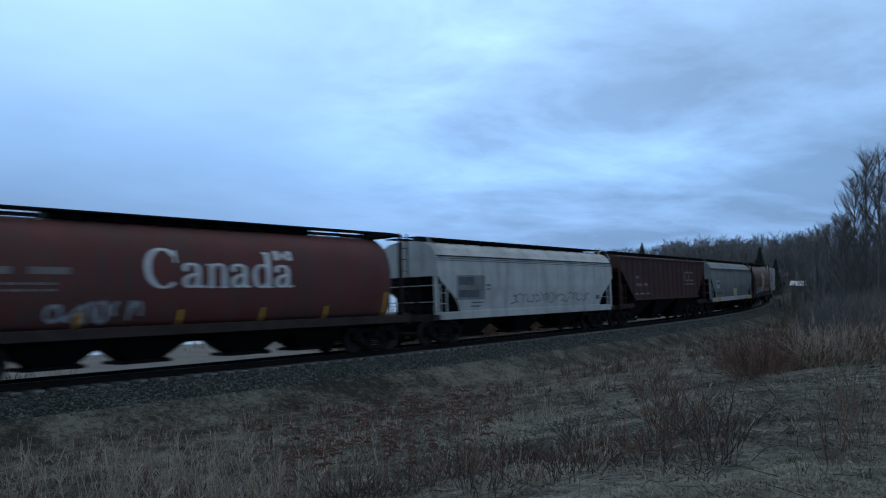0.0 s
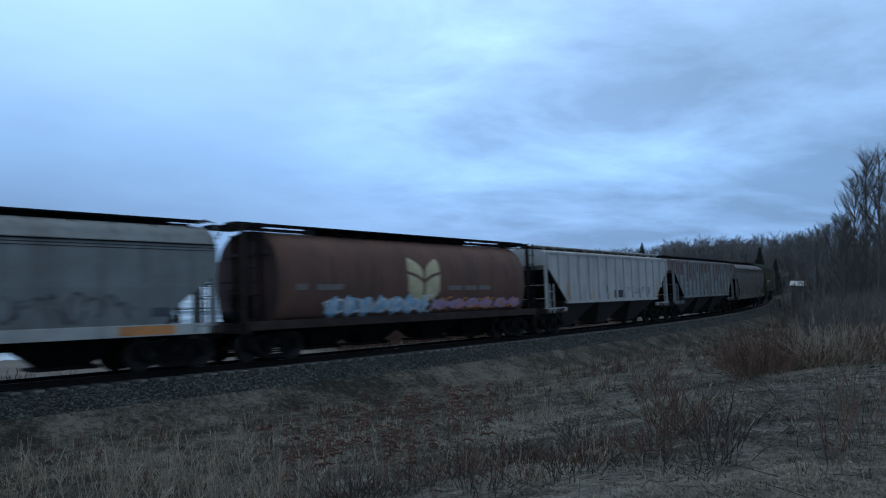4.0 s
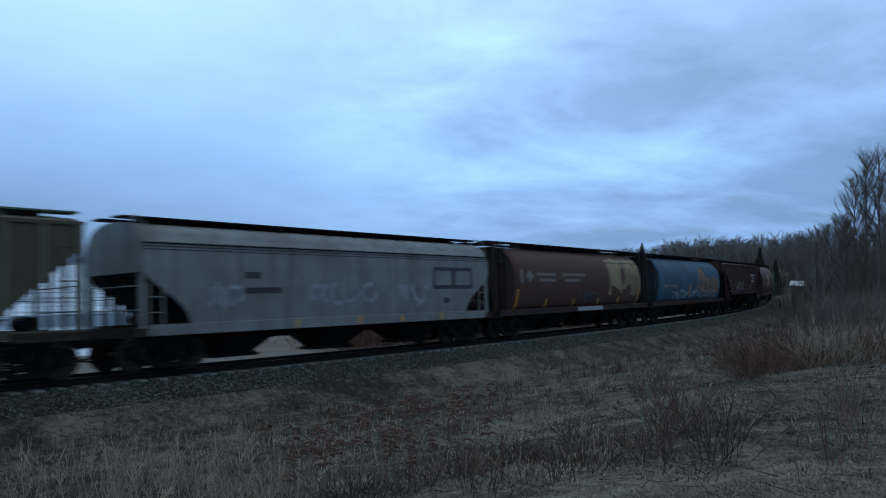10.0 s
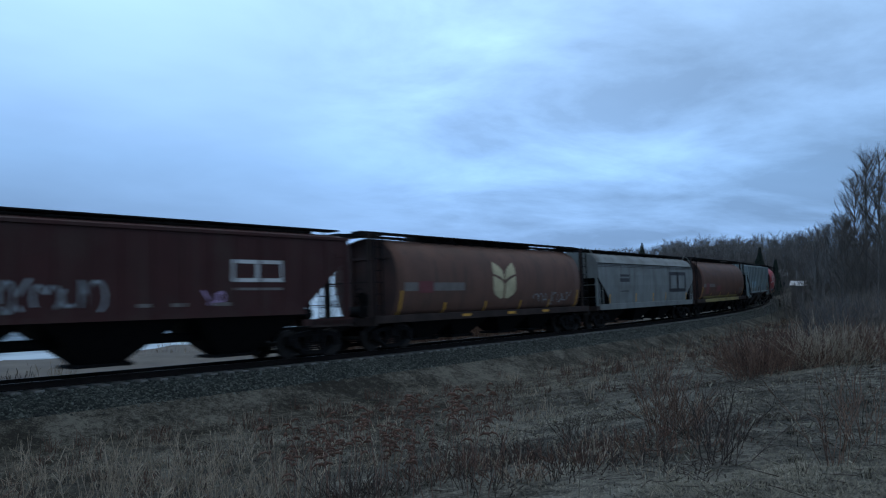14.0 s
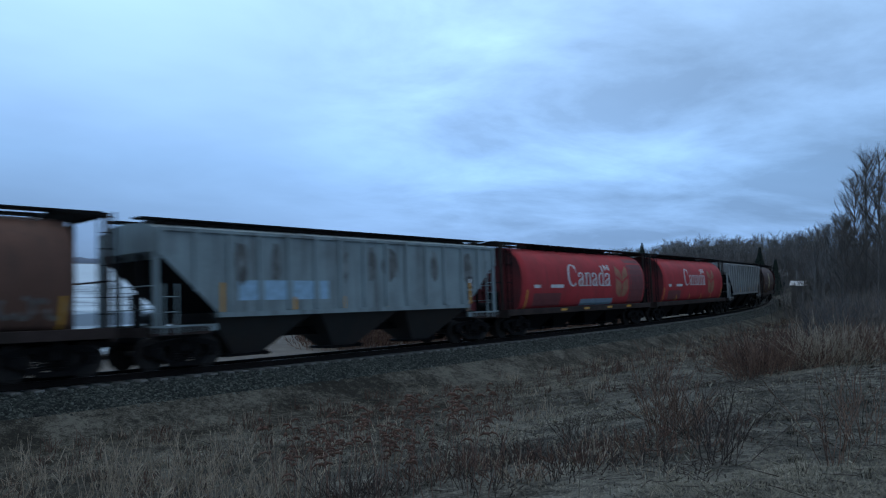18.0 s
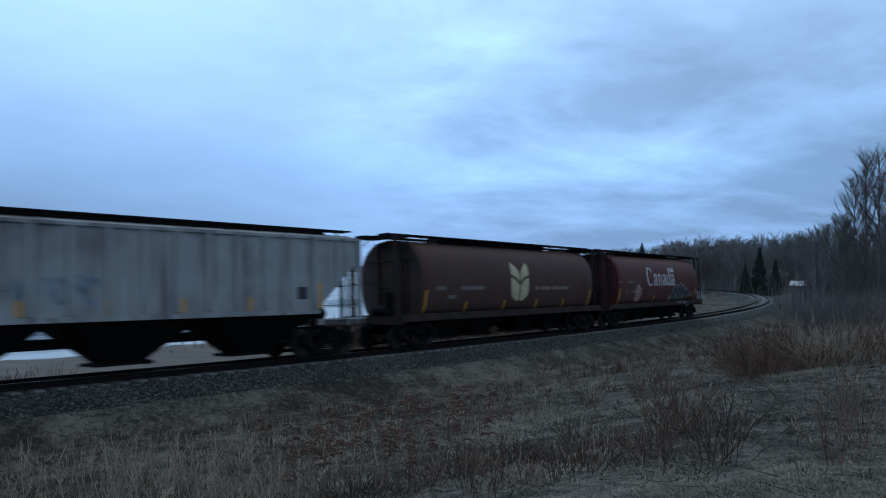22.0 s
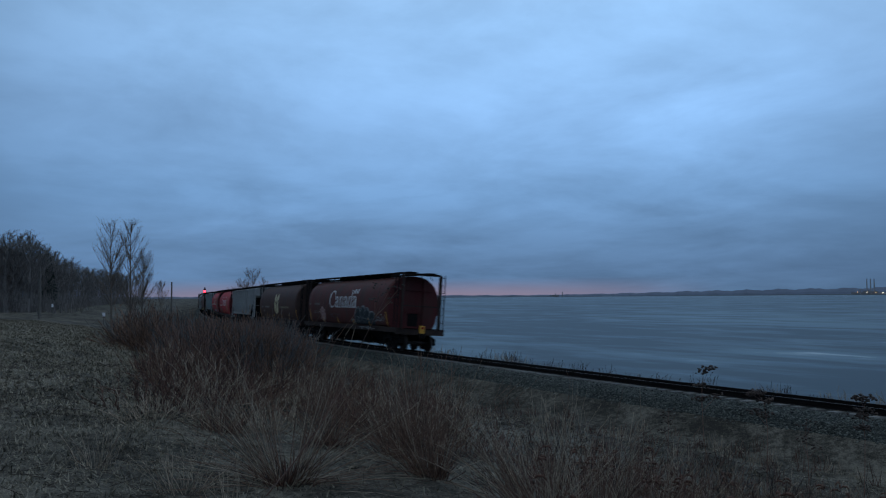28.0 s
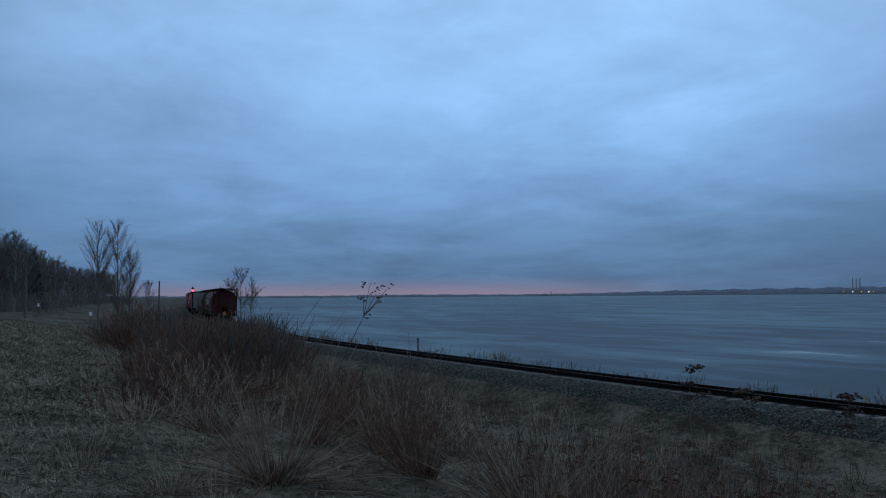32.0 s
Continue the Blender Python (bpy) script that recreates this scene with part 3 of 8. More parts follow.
def quick_mesh(name, verts, tris):
    """A mesh straight from arrays of points and triangles."""
    me = bpy.data.meshes.new(name)
    me.vertices.add(len(verts))
    me.vertices.foreach_set("co", np.asarray(verts, np.float32).ravel())
    me.loops.add(len(tris) * 3)
    me.loops.foreach_set("vertex_index", np.asarray(tris, np.int32).ravel())
    me.polygons.add(len(tris))
    me.polygons.foreach_set("loop_start", np.arange(0, len(tris) * 3, 3, dtype=np.int32))
    me.update(calc_edges=True)
    return me


build_stones()


def build_shore():
    """The pale gravel bank between the line and the ice, wider towards the bay."""
    verts, faces, n = [], [], 8
    stops = np.arange(-85, 60.1, 1.5)
    for s in stops:
        e = float(np.interp(s, [-85, -25, -8, 5, 20, 45, 60], [7.2, 7.8, 9.5, 13.0, 15.5, 21, 25])) + 0.35 * math.sin(s * 0.7) + 0.2 * math.sin(s * 1.9)
        top = float(np.interp(s, [-25, 0], [-1.30, -1.06]))
        for off, z in ((3.5, -1.10), (5.0, top - 0.02), (0.5 * (e + 4), top), (e - 1.4, top - 0.04), (e - 0.3, -1.5), (e + 1.0, -1.82), (e + 1.0, -2.4), (3.5, -2.4)):
            p = beside(float(s), off, 0)
            verts.append((p.x, p.y, z + 0.03 * math.sin(s * 1.3 + off) + 0.02 * math.sin(s * 3.1 - off * 2)))
    for k in range(len(stops) - 1):
        for i in range(n):
            j = (i + 1) % n
            faces.append((k * n + i, (k + 1) * n + i, (k + 1) * n + j, k * n + j))
    me = smooth(mesh("shore_gravel", verts, faces))
    me.materials.append(M["sand"])
    tagged(new("shore_gravel", me), "pale gravel bank along the frozen shore", "shore", kind="structure")


build_shore()
# ---- the train: building blocks ----
def part_mesh(name, me, mat, parent, label=""):
    if mat and not me.materials:
        me.materials.append(mat)
    ob = new(name, me)
    ob.parent = parent
    return tagged(ob, label)


def part(name, bm, mat, parent, label="", shade=False):
    """Links a bmesh as one mesh object under a thing or a part."""
    me = bpy.data.meshes.new(name)
    bm.to_mesh(me)
    bm.free()
    if shade:
        smooth(me)
    return part_mesh(name, me, mat, parent, label)


def box(bm, x0, x1, y0, y1, z0, z1, bevel=0.0):
    r = bmesh.ops.create_cube(bm, size=1, matrix=Matrix.Translation(((x0 + x1) / 2, (y0 + y1) / 2, (z0 + z1) / 2)) @ Matrix.Diagonal((x1 - x0, y1 - y0, z1 - z0, 1)))
    if bevel:
        es = {e for v in r["verts"] for e in v.link_edges}
        bmesh.ops.bevel(bm, geom=list(es), offset=bevel, segments=1, affect="EDGES")


def tube(bm, a, b, r, n=8, r2=None):
    a, b = Vector(a), Vector(b)
    d = b - a
    m = Matrix.Translation((a + b) / 2) @ d.to_track_quat("Z", "Y").to_matrix().to_4x4()
    bmesh.ops.create_cone(bm, cap_ends=True, segments=n, radius1=r, radius2=r if r2 is None else r2, depth=d.length, matrix=m)


def boxes(*rows, bevel=0.0):
    bm = bmesh.new()
    for r in rows:
        box(bm, *r, bevel=bevel)
    return bm


def mesh_of(name, bm, mat, shade=False):
    me = bpy.data.meshes.new(name)
    bm.to_mesh(me)
    bm.free()
    me.materials.append(mat)
    if shade:
        smooth(me)
    return me


WHEEL_R, TRUCK, LENGTH = 0.457, 6.85, 17.35


def wheelset_mesh():
    bm = bmesh.new()
    tube(bm, (0, -1.0, 0), (0, 1.0, 0), 0.085, 10)
    for s in (-1, 1):
        # flange, tread, dished plate and hub
        tube(bm, (0, s * 0.685, 0), (0, s * 0.715, 0), WHEEL_R + 0.027, 28)
        tube(bm, (0, s * 0.715, 0), (0, s * 0.82, 0), WHEEL_R, 28)
        tube(bm, (0, s * 0.82, 0), (0, s * 0.835, 0), WHEEL_R - 0.05, 28, WHEEL_R - 0.07)
        tube(bm, (0, s * 0.83, 0), (0, s * 0.90, 0), 0.15, 14)
        for k in range(3):
            a = k * 2.094
            tube(bm, (0.10 * math.cos(a), s * 0.9, 0.10 * math.sin(a)), (0.10 * math.cos(a), s * 0.93, 0.10 * math.sin(a)), 0.025, 6)
    return mesh_of("wheelset", bm, M["wheel"])


def side_frame_mesh():
    """The cast side frame of a freight truck: top arch, tension bar, columns and pedestals."""
    bm = bmesh.new()
    bot, top = [(-1.12, 0.50), (-0.78, 0.42), (-0.42, 0.16), (0.42, 0.16), (0.78, 0.42), (1.12, 0.50)], [(-1.12, 0.64), (-0.70, 0.74), (-0.3, 0.80), (0.3, 0.80), (0.70, 0.74), (1.12, 0.64)]
    for pts, t in ((bot, 0.065), (top, 0.075)):
        for a, b in zip(pts, pts[1:]):
            d = Vector((b[0] - a[0], 0, b[1] - a[1]))
            m = Matrix.Translation(((a[0] + b[0]) / 2, 0, (a[1] + b[1]) / 2)) @ Matrix.Rotation(-math.atan2(d.z, d.x), 4, "Y") @ Matrix.Diagonal((d.length + 0.05, 0.14, t * 2, 1))
            bmesh.ops.create_cube(bm, size=1, matrix=m)
    for x in (-0.36, 0.36):
        box(bm, x - 0.06, x + 0.06, -0.07, 0.07, 0.2, 0.78)
    for x in (-0.89, 0.89):
        box(bm, x - 0.17, x + 0.17, -0.09, 0.09, 0.38, 0.62, 0.02)
        tube(bm, (x, -0.16, WHEEL_R), (x, 0.02, WHEEL_R), 0.12, 12)
    # coil springs between the columns
    for x in (-0.2, 0.0, 0.2):
        for k in range(4):
            tube(bm, (x, -0.02, 0.26 + k * 0.07), (x, -0.02, 0.30 + k * 0.07), 0.09, 8)
    return mesh_of("side_frame", bm, M["dark"])


def bolster_mesh():
    bm = boxes((-0.2, 0.2, -1.12, 1.12, 0.5, 0.74), (-0.26, 0.26, -0.5, 0.5, 0.60, 0.82), bevel=0.02)
    box(bm, -0.11, 0.11, -1.26, -1.08, 0.82, 1.0)
    box(bm, -0.11, 0.11, 1.08, 1.26, 0.82, 1.0)
    tube(bm, (0, 0, 0.8), (0, 0, 0.95), 0.2, 12)
    return mesh_of("bolster", bm, M["dark"])


def coupler_mesh():
    bm = boxes((0.0, 0.55, -0.10, 0.10, 0.78, 0.95), (0.52, 0.78, -0.16, 0.14, 0.72, 1.0), bevel=0.03)
    box(bm, 0.70, 0.86, -0.16, -0.04, 0.74, 0.98)
    tube(bm, (0.62, -0.1, 0.68), (0.62, -0.1, 1.03), 0.035, 8)
    # cut lever and air hose
    tube(bm, (0.1, -0.15, 1.0), (0.45, -1.15, 0.95), 0.016, 6)
    pts = [(0.15, -0.35, 0.85), (0.35, -0.36, 0.62), (0.60, -0.36, 0.42), (0.82, -0.34, 0.34)]
    for a, b in zip(pts, pts[1:]):
        tube(bm, a, b, 0.03, 6)
    return mesh_of("coupler", bm, M["dark"])


def brake_wheel_mesh():
    bm = bmesh.new()
    n = 20
    for k in range(n):
        a, b = 2 * math.pi * k / n, 2 * math.pi * (k + 1) / n
        tube(bm, (0, 0.28 * math.cos(a), 0.28 * math.sin(a)), (0, 0.28 * math.cos(b), 0.28 * math.sin(b)), 0.018, 5)
    for k in range(5):
        a = 2 * math.pi * k / 5
        tube(bm, (0, 0, 0), (0.0, 0.28 * math.cos(a), 0.28 * math.sin(a)), 0.014, 5)
    box(bm, 0.0, 0.2, -0.1, 0.1, -0.12, 0.12)
    return mesh_of("brake_wheel", bm, M["dark"])


def ladder_mesh(z0, z1, width, mat):
    """A ladder in the plane y = 0, its stiles width apart along x."""
    bm = bmesh.new()
    for x in (-width / 2, width / 2):
        box(bm, x - 0.022, x + 0.022, -0.022, 0.022, z0, z1)
    k = z0 + 0.2
    while k < z1 - 0.05:
        tube(bm, (-width / 2, 0, k), (width / 2, 0, k), 0.014, 6)
        k += 0.42
    return mesh_of("ladder", bm, mat)


WHEELSET, SIDE_FRAME, BOLSTER, COUPLER, BRAKE_WHEEL = wheelset_mesh(), side_frame_mesh(), bolster_mesh(), coupler_mesh(), brake_wheel_mesh()
YELLOW = material("reflective_yellow", (0.62, 0.30, 0.03), 0.5, vary=0.2, scale=6)
WHITE = material("lettering_white", (0.66, 0.66, 0.64), 0.6, vary=0.15, scale=3, stain=(0.3, 0.27, 0.25), stain_amount=0.5, stain_scale=1.5)
INK = material("faded_ink", (0.075, 0.082, 0.092), 0.7, vary=0.4, scale=3)
SPRAY_GREY = material("thin_grey_spray", (0.125, 0.125, 0.125), 0.7, vary=0.5, scale=5)
FADED_ORANGE = material("faded_orange", (0.33, 0.165, 0.075), 0.7, vary=0.35, scale=2, fine=14, stain=(0.07, 0.10, 0.12), stain_amount=0.7, stain_scale=1.1)
FADED_CREAM = material("faded_cream_lettering", (0.21, 0.165, 0.10), 0.7, vary=0.4, scale=4)
TAN = material("faded_wheat_tan", (0.33, 0.165, 0.085), 0.7, vary=0.3, scale=2, stain=(0.36, 0.06, 0.05), stain_amount=0.5, stain_scale=1.5)
FADED = material("faded_lettering", (0.17, 0.148, 0.132), 0.7, vary=0.25, scale=3)
GRIMY_SILL = material("grimy_sill", (0.048, 0.034, 0.030), 0.85, vary=0.35, scale=2, fine=20, stain=(0.03, 0.024, 0.02), stain_amount=0.7, stain_scale=1.2)
# car ends: grime, darkened further for the deep shade between cars
SHADED_GRIMY_END = material("shaded_grimy_end", (0.062, 0.030, 0.026), 0.85, vary=0.35, scale=2, fine=20, stain=(0.02, 0.016, 0.014), stain_amount=0.8, stain_scale=1.0)
CREAM = material("wheat_emblem_cream", (0.54, 0.46, 0.27), 0.65, vary=0.2, scale=3, stain=(0.25, 0.18, 0.1), stain_amount=0.5, stain_scale=1.2)
ORANGE = material("lettering_orange", (0.62, 0.25, 0.07), 0.6, vary=0.2, scale=3, stain=(0.25, 0.12, 0.06), stain_amount=0.5, stain_scale=1.3)
for _m in (GRIMY_SILL, SHADED_GRIMY_END):
    _m.node_tree.nodes["Principled BSDF"].inputs["Specular IOR Level"].default_value = 0.12
BLACK = material("lettering_black", (0.03, 0.03, 0.035), 0.6, vary=0.2)
SILVER = material("spray_silver", (0.30, 0.33, 0.34), 0.5, vary=0.4, scale=4)
TEAL = material("spray_teal", (0.045, 0.06, 0.065), 0.5, vary=0.4, scale=4)
PALE_PINK = material("spray_pink", (0.42, 0.27, 0.24), 0.6, vary=0.35, scale=4)
SKY_BLUE = material("spray_blue", (0.30, 0.48, 0.62), 0.6, vary=0.3, scale=4)
VIOLET = material("spray_violet", (0.42, 0.28, 0.45), 0.6, vary=0.3, scale=4)
GREY_BLUE = material("overpaint_grey_blue", (0.20, 0.27, 0.32), 0.6, vary=0.25, scale=3)
MAROON = material("overpaint_maroon", (0.16, 0.035, 0.035), 0.6, vary=0.25, scale=3)
YELLOW_BAND = material("band_yellow", (0.31, 0.25, 0.085), 0.6, vary=0.25, scale=2, stain=DIRT, stain_amount=0.5)


def body_bmesh(profile, ends, stations):
    """A hollow-looking car body: half width and half length given level by level: profile rows (z, half width), ends rows (z, half length)."""
    bm = bmesh.new()
    ez, ex = [e[0] for e in ends], [e[1] for e in ends]
    near, far = [], []
    for z, w in profile:
        x = float(np.interp(z, ez, ex))
        near.append([bm.verts.new((x * t, -w, z)) for t in stations])
        far.append([bm.verts.new((x * t, w, z)) for t in stations])
    for i in range(len(profile) - 1):
        for k in range(len(stations) - 1):
            bm.faces.new((near[i][k], near[i][k + 1], near[i + 1][k + 1], near[i + 1][k]))
            bm.faces.new((far[i][k + 1], far[i][k], far[i + 1][k], far[i + 1][k + 1]))
        bm.faces.new((far[i][0], near[i][0], near[i + 1][0], far[i + 1][0]))
        bm.faces.new((near[i][-1], far[i][-1], far[i + 1][-1], near[i + 1][-1]))
    for k in range(len(stations) - 1):
        if profile[-1][1] > 0.001:
            bm.faces.new((near[-1][k], near[-1][k + 1], far[-1][k + 1], far[-1][k]))
        bm.faces.new((near[0][k + 1], near[0][k], far[0][k], far[0][k + 1]))
    return bm


def on_side(bm, profile, lift=0.008):
    """Wraps flat art drawn in x, z onto the near side of a body."""
    zs = sorted({v.co.z for v in bm.verts})
    z = math.floor(zs[0] / 0.14) * 0.14
    while z < zs[-1]:
        bmesh.ops.bisect_plane(bm, geom=bm.verts[:] + bm.edges[:] + bm.faces[:], plane_co=(0, 0, z), plane_no=(0, 0, 1))
        z += 0.14
    pz, pw = [p[0] for p in profile], [p[1] for p in profile]
    for v in bm.verts:
        v.co.y = -float(np.interp(v.co.z, pz, pw)) - lift - v.co.y
    return bm


def poly(bm, pts, lift=0.0):
    vs = [bm.verts.new((x, lift, z)) for x, z in pts]
    bmesh.ops.triangulate(bm, faces=[bm.faces.new(vs)])


def rects(*rows):
    bm = bmesh.new()
    for x0, x1, z0, z1 in rows:
        poly(bm, [(x0, z0), (x1, z0), (x1, z1), (x0, z1)])
    return bm


def stroke(bm, pts, w, lift=0.0):
    for (x0, z0), (x1, z1) in zip(pts, pts[1:]):
        d = math.hypot(x1 - x0, z1 - z0) or 1
        a, b = (z0 - z1) / d * w / 2, (x1 - x0) / d * w / 2
        e, f = (x1 - x0) / d * w * 0.3, (z1 - z0) / d * w * 0.3
        poly(bm, [(x0 - e + a, z0 - f + b), (x0 - e - a, z0 - f - b), (x1 + e - a, z1 + f - b), (x1 + e + a, z1 + f + b)], lift)


def ribbon(bm, pts, width):
    """A flat band along a path, as wide at each point as width(way) says, way being the direction there."""
    left, right = [], []
    for i, (x, z) in enumerate(pts):
        a, b = pts[max(0, i - 1)], pts[min(len(pts) - 1, i + 1)]
        d = math.hypot(b[0] - a[0], b[1] - a[1]) or 1
        ux, uz = (b[0] - a[0]) / d, (b[1] - a[1]) / d
        w = width((ux, uz)) / 2
        left.append(bm.verts.new((x - uz * w, 0, z + ux * w)))
        right.append(bm.verts.new((x + uz * w, 0, z - ux * w)))
    for i in range(len(pts) - 1):
        bm.faces.new((left[i], right[i], right[i + 1], left[i + 1]))


def curve_through(pts, n=6):
    """A smooth path through the given points."""
    out = []
    for i in range(len(pts) - 1):
        p0, p1, p2, p3 = pts[max(0, i - 1)], pts[i], pts[i + 1], pts[min(len(pts) - 1, i + 2)]
        for k in range(n):
            t = k / n
            out.append(tuple(0.5 * (2 * p1[j] + (p2[j] - p0[j]) * t + (2 * p0[j] - 5 * p1[j] + 4 * p2[j] - p3[j]) * t * t + (3 * p1[j] - p0[j] - 3 * p2[j] + p3[j]) * t ** 3) for j in (0, 1)))
    return out + [pts[-1]]


# book letters with thick uprights, thin joins and serifs, in units of the height of a small letter
SERIF = {
    "C": (1.42, [[(0.70 + 0.60 * math.cos(radians(t)), 0.775 + 0.75 * math.sin(radians(t))) for t in range(42, 322, 10)]], [(1.14, 1.22, 1.00, 1.50)]),
    "a": (1.0, [[(0.13, 0.74), (0.18, 0.90), (0.40, 0.97), (0.60, 0.88), (0.66, 0.70), (0.66, 0.40), (0.67, 0.14), (0.76, 0.05), (0.93, 0.08)], [(0.66, 0.58), (0.40, 0.52), (0.18, 0.38), (0.15, 0.16), (0.30, 0.05), (0.50, 0.10), (0.66, 0.28)]], [(0.05, 0.22, 0.66, 0.80)]),
    "n": (1.04, [[(0.22, 0.98), (0.22, 0.5), (0.22, 0.0)], [(0.24, 0.76), (0.36, 0.92), (0.56, 0.97), (0.72, 0.88), (0.77, 0.70), (0.77, 0.35), (0.77, 0.0)]], [(0.03, 0.42, 0.0, 0.07), (0.57, 0.97, 0.0, 0.07), (0.03, 0.22, 0.90, 0.98)]),
    "d": (1.06, [[(0.76, 0.80), (0.60, 0.95), (0.38, 0.96), (0.17, 0.76), (0.13, 0.48), (0.20, 0.18), (0.40, 0.04), (0.60, 0.08), (0.76, 0.24)], [(0.78, 1.55), (0.78, 0.8), (0.78, 0.0)]], [(0.58, 0.78, 1.47, 1.55), (0.78, 1.02, 0.0, 0.07)]),
}


def serif_word(text, x0, x1, z0, z1, thick=0.215, thin=0.085):
    bm, at, total = bmesh.new(), 0.0, sum(SERIF[c][0] for c in text) - 0.05
    for c in text:
        step, paths, bars = SERIF[c]
        for pts in paths:
            path = pts if len(pts) > 12 else curve_through(pts)
            ribbon(bm, [(at + x, z) for x, z in path], lambda way: thin + (thick - thin) * abs(way[1]) ** 1.3)
        for a, b, lo, hi in bars:
            if hi > lo:
                bm.faces.new([bm.verts.new((at + x, 0, z)) for x, z in ((a, lo), (b, lo), (b, hi), (a, hi))])
        at += step
    for v in bm.verts:
        v.co.x, v.co.z = x0 + v.co.x / total * (x1 - x0), z0 + v.co.z / 1.55 * (z1 - z0)
    return bm


def script_word(x0, z0, w, h):
    """Brush-script Alberta, as rounded bands; one unit is the whole word's length and the capital's height."""
    bm = bmesh.new()
    for pts in ([(-0.02, 0.02), (0.06, 0.22), (0.15, 0.62), (0.25, 1.0)], [(0.25, 1.0), (0.235, 0.6), (0.225, 0.25), (0.21, 0.0)], [(0.05, 0.26), (0.12, 0.20), (0.21, 0.24)],
                [(0.335, 0.92), (0.315, 0.5), (0.305, 0.12), (0.335, 0.0)], [(0.385, 0.86), (0.37, 0.45), (0.365, 0.04)], [(0.37, 0.42), (0.43, 0.56), (0.485, 0.42), (0.475, 0.12), (0.42, 0.0), (0.365, 0.06)],
                [(0.52, 0.26), (0.58, 0.32), (0.60, 0.48), (0.56, 0.55), (0.52, 0.36), (0.53, 0.10), (0.58, 0.0), (0.65, 0.10)], [(0.70, 0.55), (0.692, 0.3), (0.688, 0.0)], [(0.692, 0.38), (0.73, 0.53), (0.765, 0.50)],
                [(0.81, 0.70), (0.795, 0.35), (0.795, 0.08), (0.83, 0.0)], [(0.765, 0.52), (0.86, 0.57)], [(0.965, 0.48), (0.92, 0.54), (0.875, 0.36), (0.88, 0.10), (0.92, 0.02), (0.96, 0.20), (0.975, 0.52), (0.965, 0.14), (1.0, 0.0)]):
        ribbon(bm, [(x0 + x * w, z0 + z * h) for x, z in curve_through(pts)], lambda way: 0.135 + 0.11 * abs(way[1]))
    return bm


def wheat(x, z, w, h):
    """Two pairs of pointed leaves on either side of a stalk."""
    bm = bmesh.new()
    for s in (-1, 1):
        poly(bm, [(x + s * w * a, z + h * b) for a, b in ((0.035, 0.50), (0.20, 0.60), (0.50, 0.68), (0.50, 0.86), (0.44, 1.0), (0.20, 0.88), (0.09, 0.78), (0.035, 0.66))])
        poly(bm, [(x + s * w * a, z + h * b) for a, b in ((0.035, 0.02), (0.16, 0.0), (0.42, 0.12), (0.50, 0.24), (0.50, 0.62), (0.25, 0.54), (0.10, 0.46), (0.035, 0.40))])
    return bm


def scrawl(seed, x0, x1, z0, z1, w=0.05, loops=9, lift=0.0):
    """Spray-can strokes: loops and zigzags."""
    rng, bm = random.Random(seed), bmesh.new()
    step = (x1 - x0) / loops
    for k in range(loops):
        cx, pts = x0 + (k + 0.5) * step, []
        kind, h = rng.random(), (z1 - z0)
        if kind < 0.55:
            rx, rz, a0 = step * rng.uniform(0.35, 0.7), h * rng.uniform(0.25, 0.48), rng.uniform(0, 6)
            pts = [(cx + rx * math.cos(a0 + i * 0.6), z0 + h * 0.5 + rz * math.sin(a0 + i * 0.6)) for i in range(rng.randint(6, 11))]
        else:
            pts = [(cx + step * rng.uniform(-0.6, 0.6), z0 + h * rng.random()) for _ in range(rng.randint(3, 5))]
        stroke(bm, pts, w, lift)
    return bm


def blob(bm, rng, cx, cz, rx, rz, n=14, rough=0.25, lift=0.0):
    poly(bm, [(cx + rx * (1 + rng.uniform(-rough, rough)) * math.cos(2 * math.pi * k / n), cz + rz * (1 + rng.uniform(-rough, rough)) * math.sin(2 * math.pi * k / n)) for k in range(n)], lift)


# ---- the underside that all cars share ----
def running_gear(car, half, truck, frame_mat):
    for s in (-1, 1):
        t = new("truck", None)
        t.parent, t.location = car, (s * truck, 0, 0)
        tagged(t, "grimy cast-steel freight truck")
        for y in (-1, 1):
            f = part_mesh("side_frame", SIDE_FRAME, None, t)
            f.location, f.rotation_euler = (0, y * 1.0, 0), (0, 0, 0 if y < 0 else math.pi)
        part_mesh("bolster", BOLSTER, None, t)
        for x in (-0.89, 0.89):
            w = part_mesh("wheelset", WHEELSET, None, t)
            w.location = (x, 0, WHEEL_R)
            WHEELS.append(w)
        c = part_mesh("coupler", COUPLER, None, car)
        c.location, c.rotation_euler = (s * (half - 0.83), 0, 0), (0, 0, 0 if s > 0 else math.pi)
    part("centre_sill", boxes((-half + 0.75, half - 0.75, -0.17, 0.17, 0.72, 1.0)), M["dark"], car)


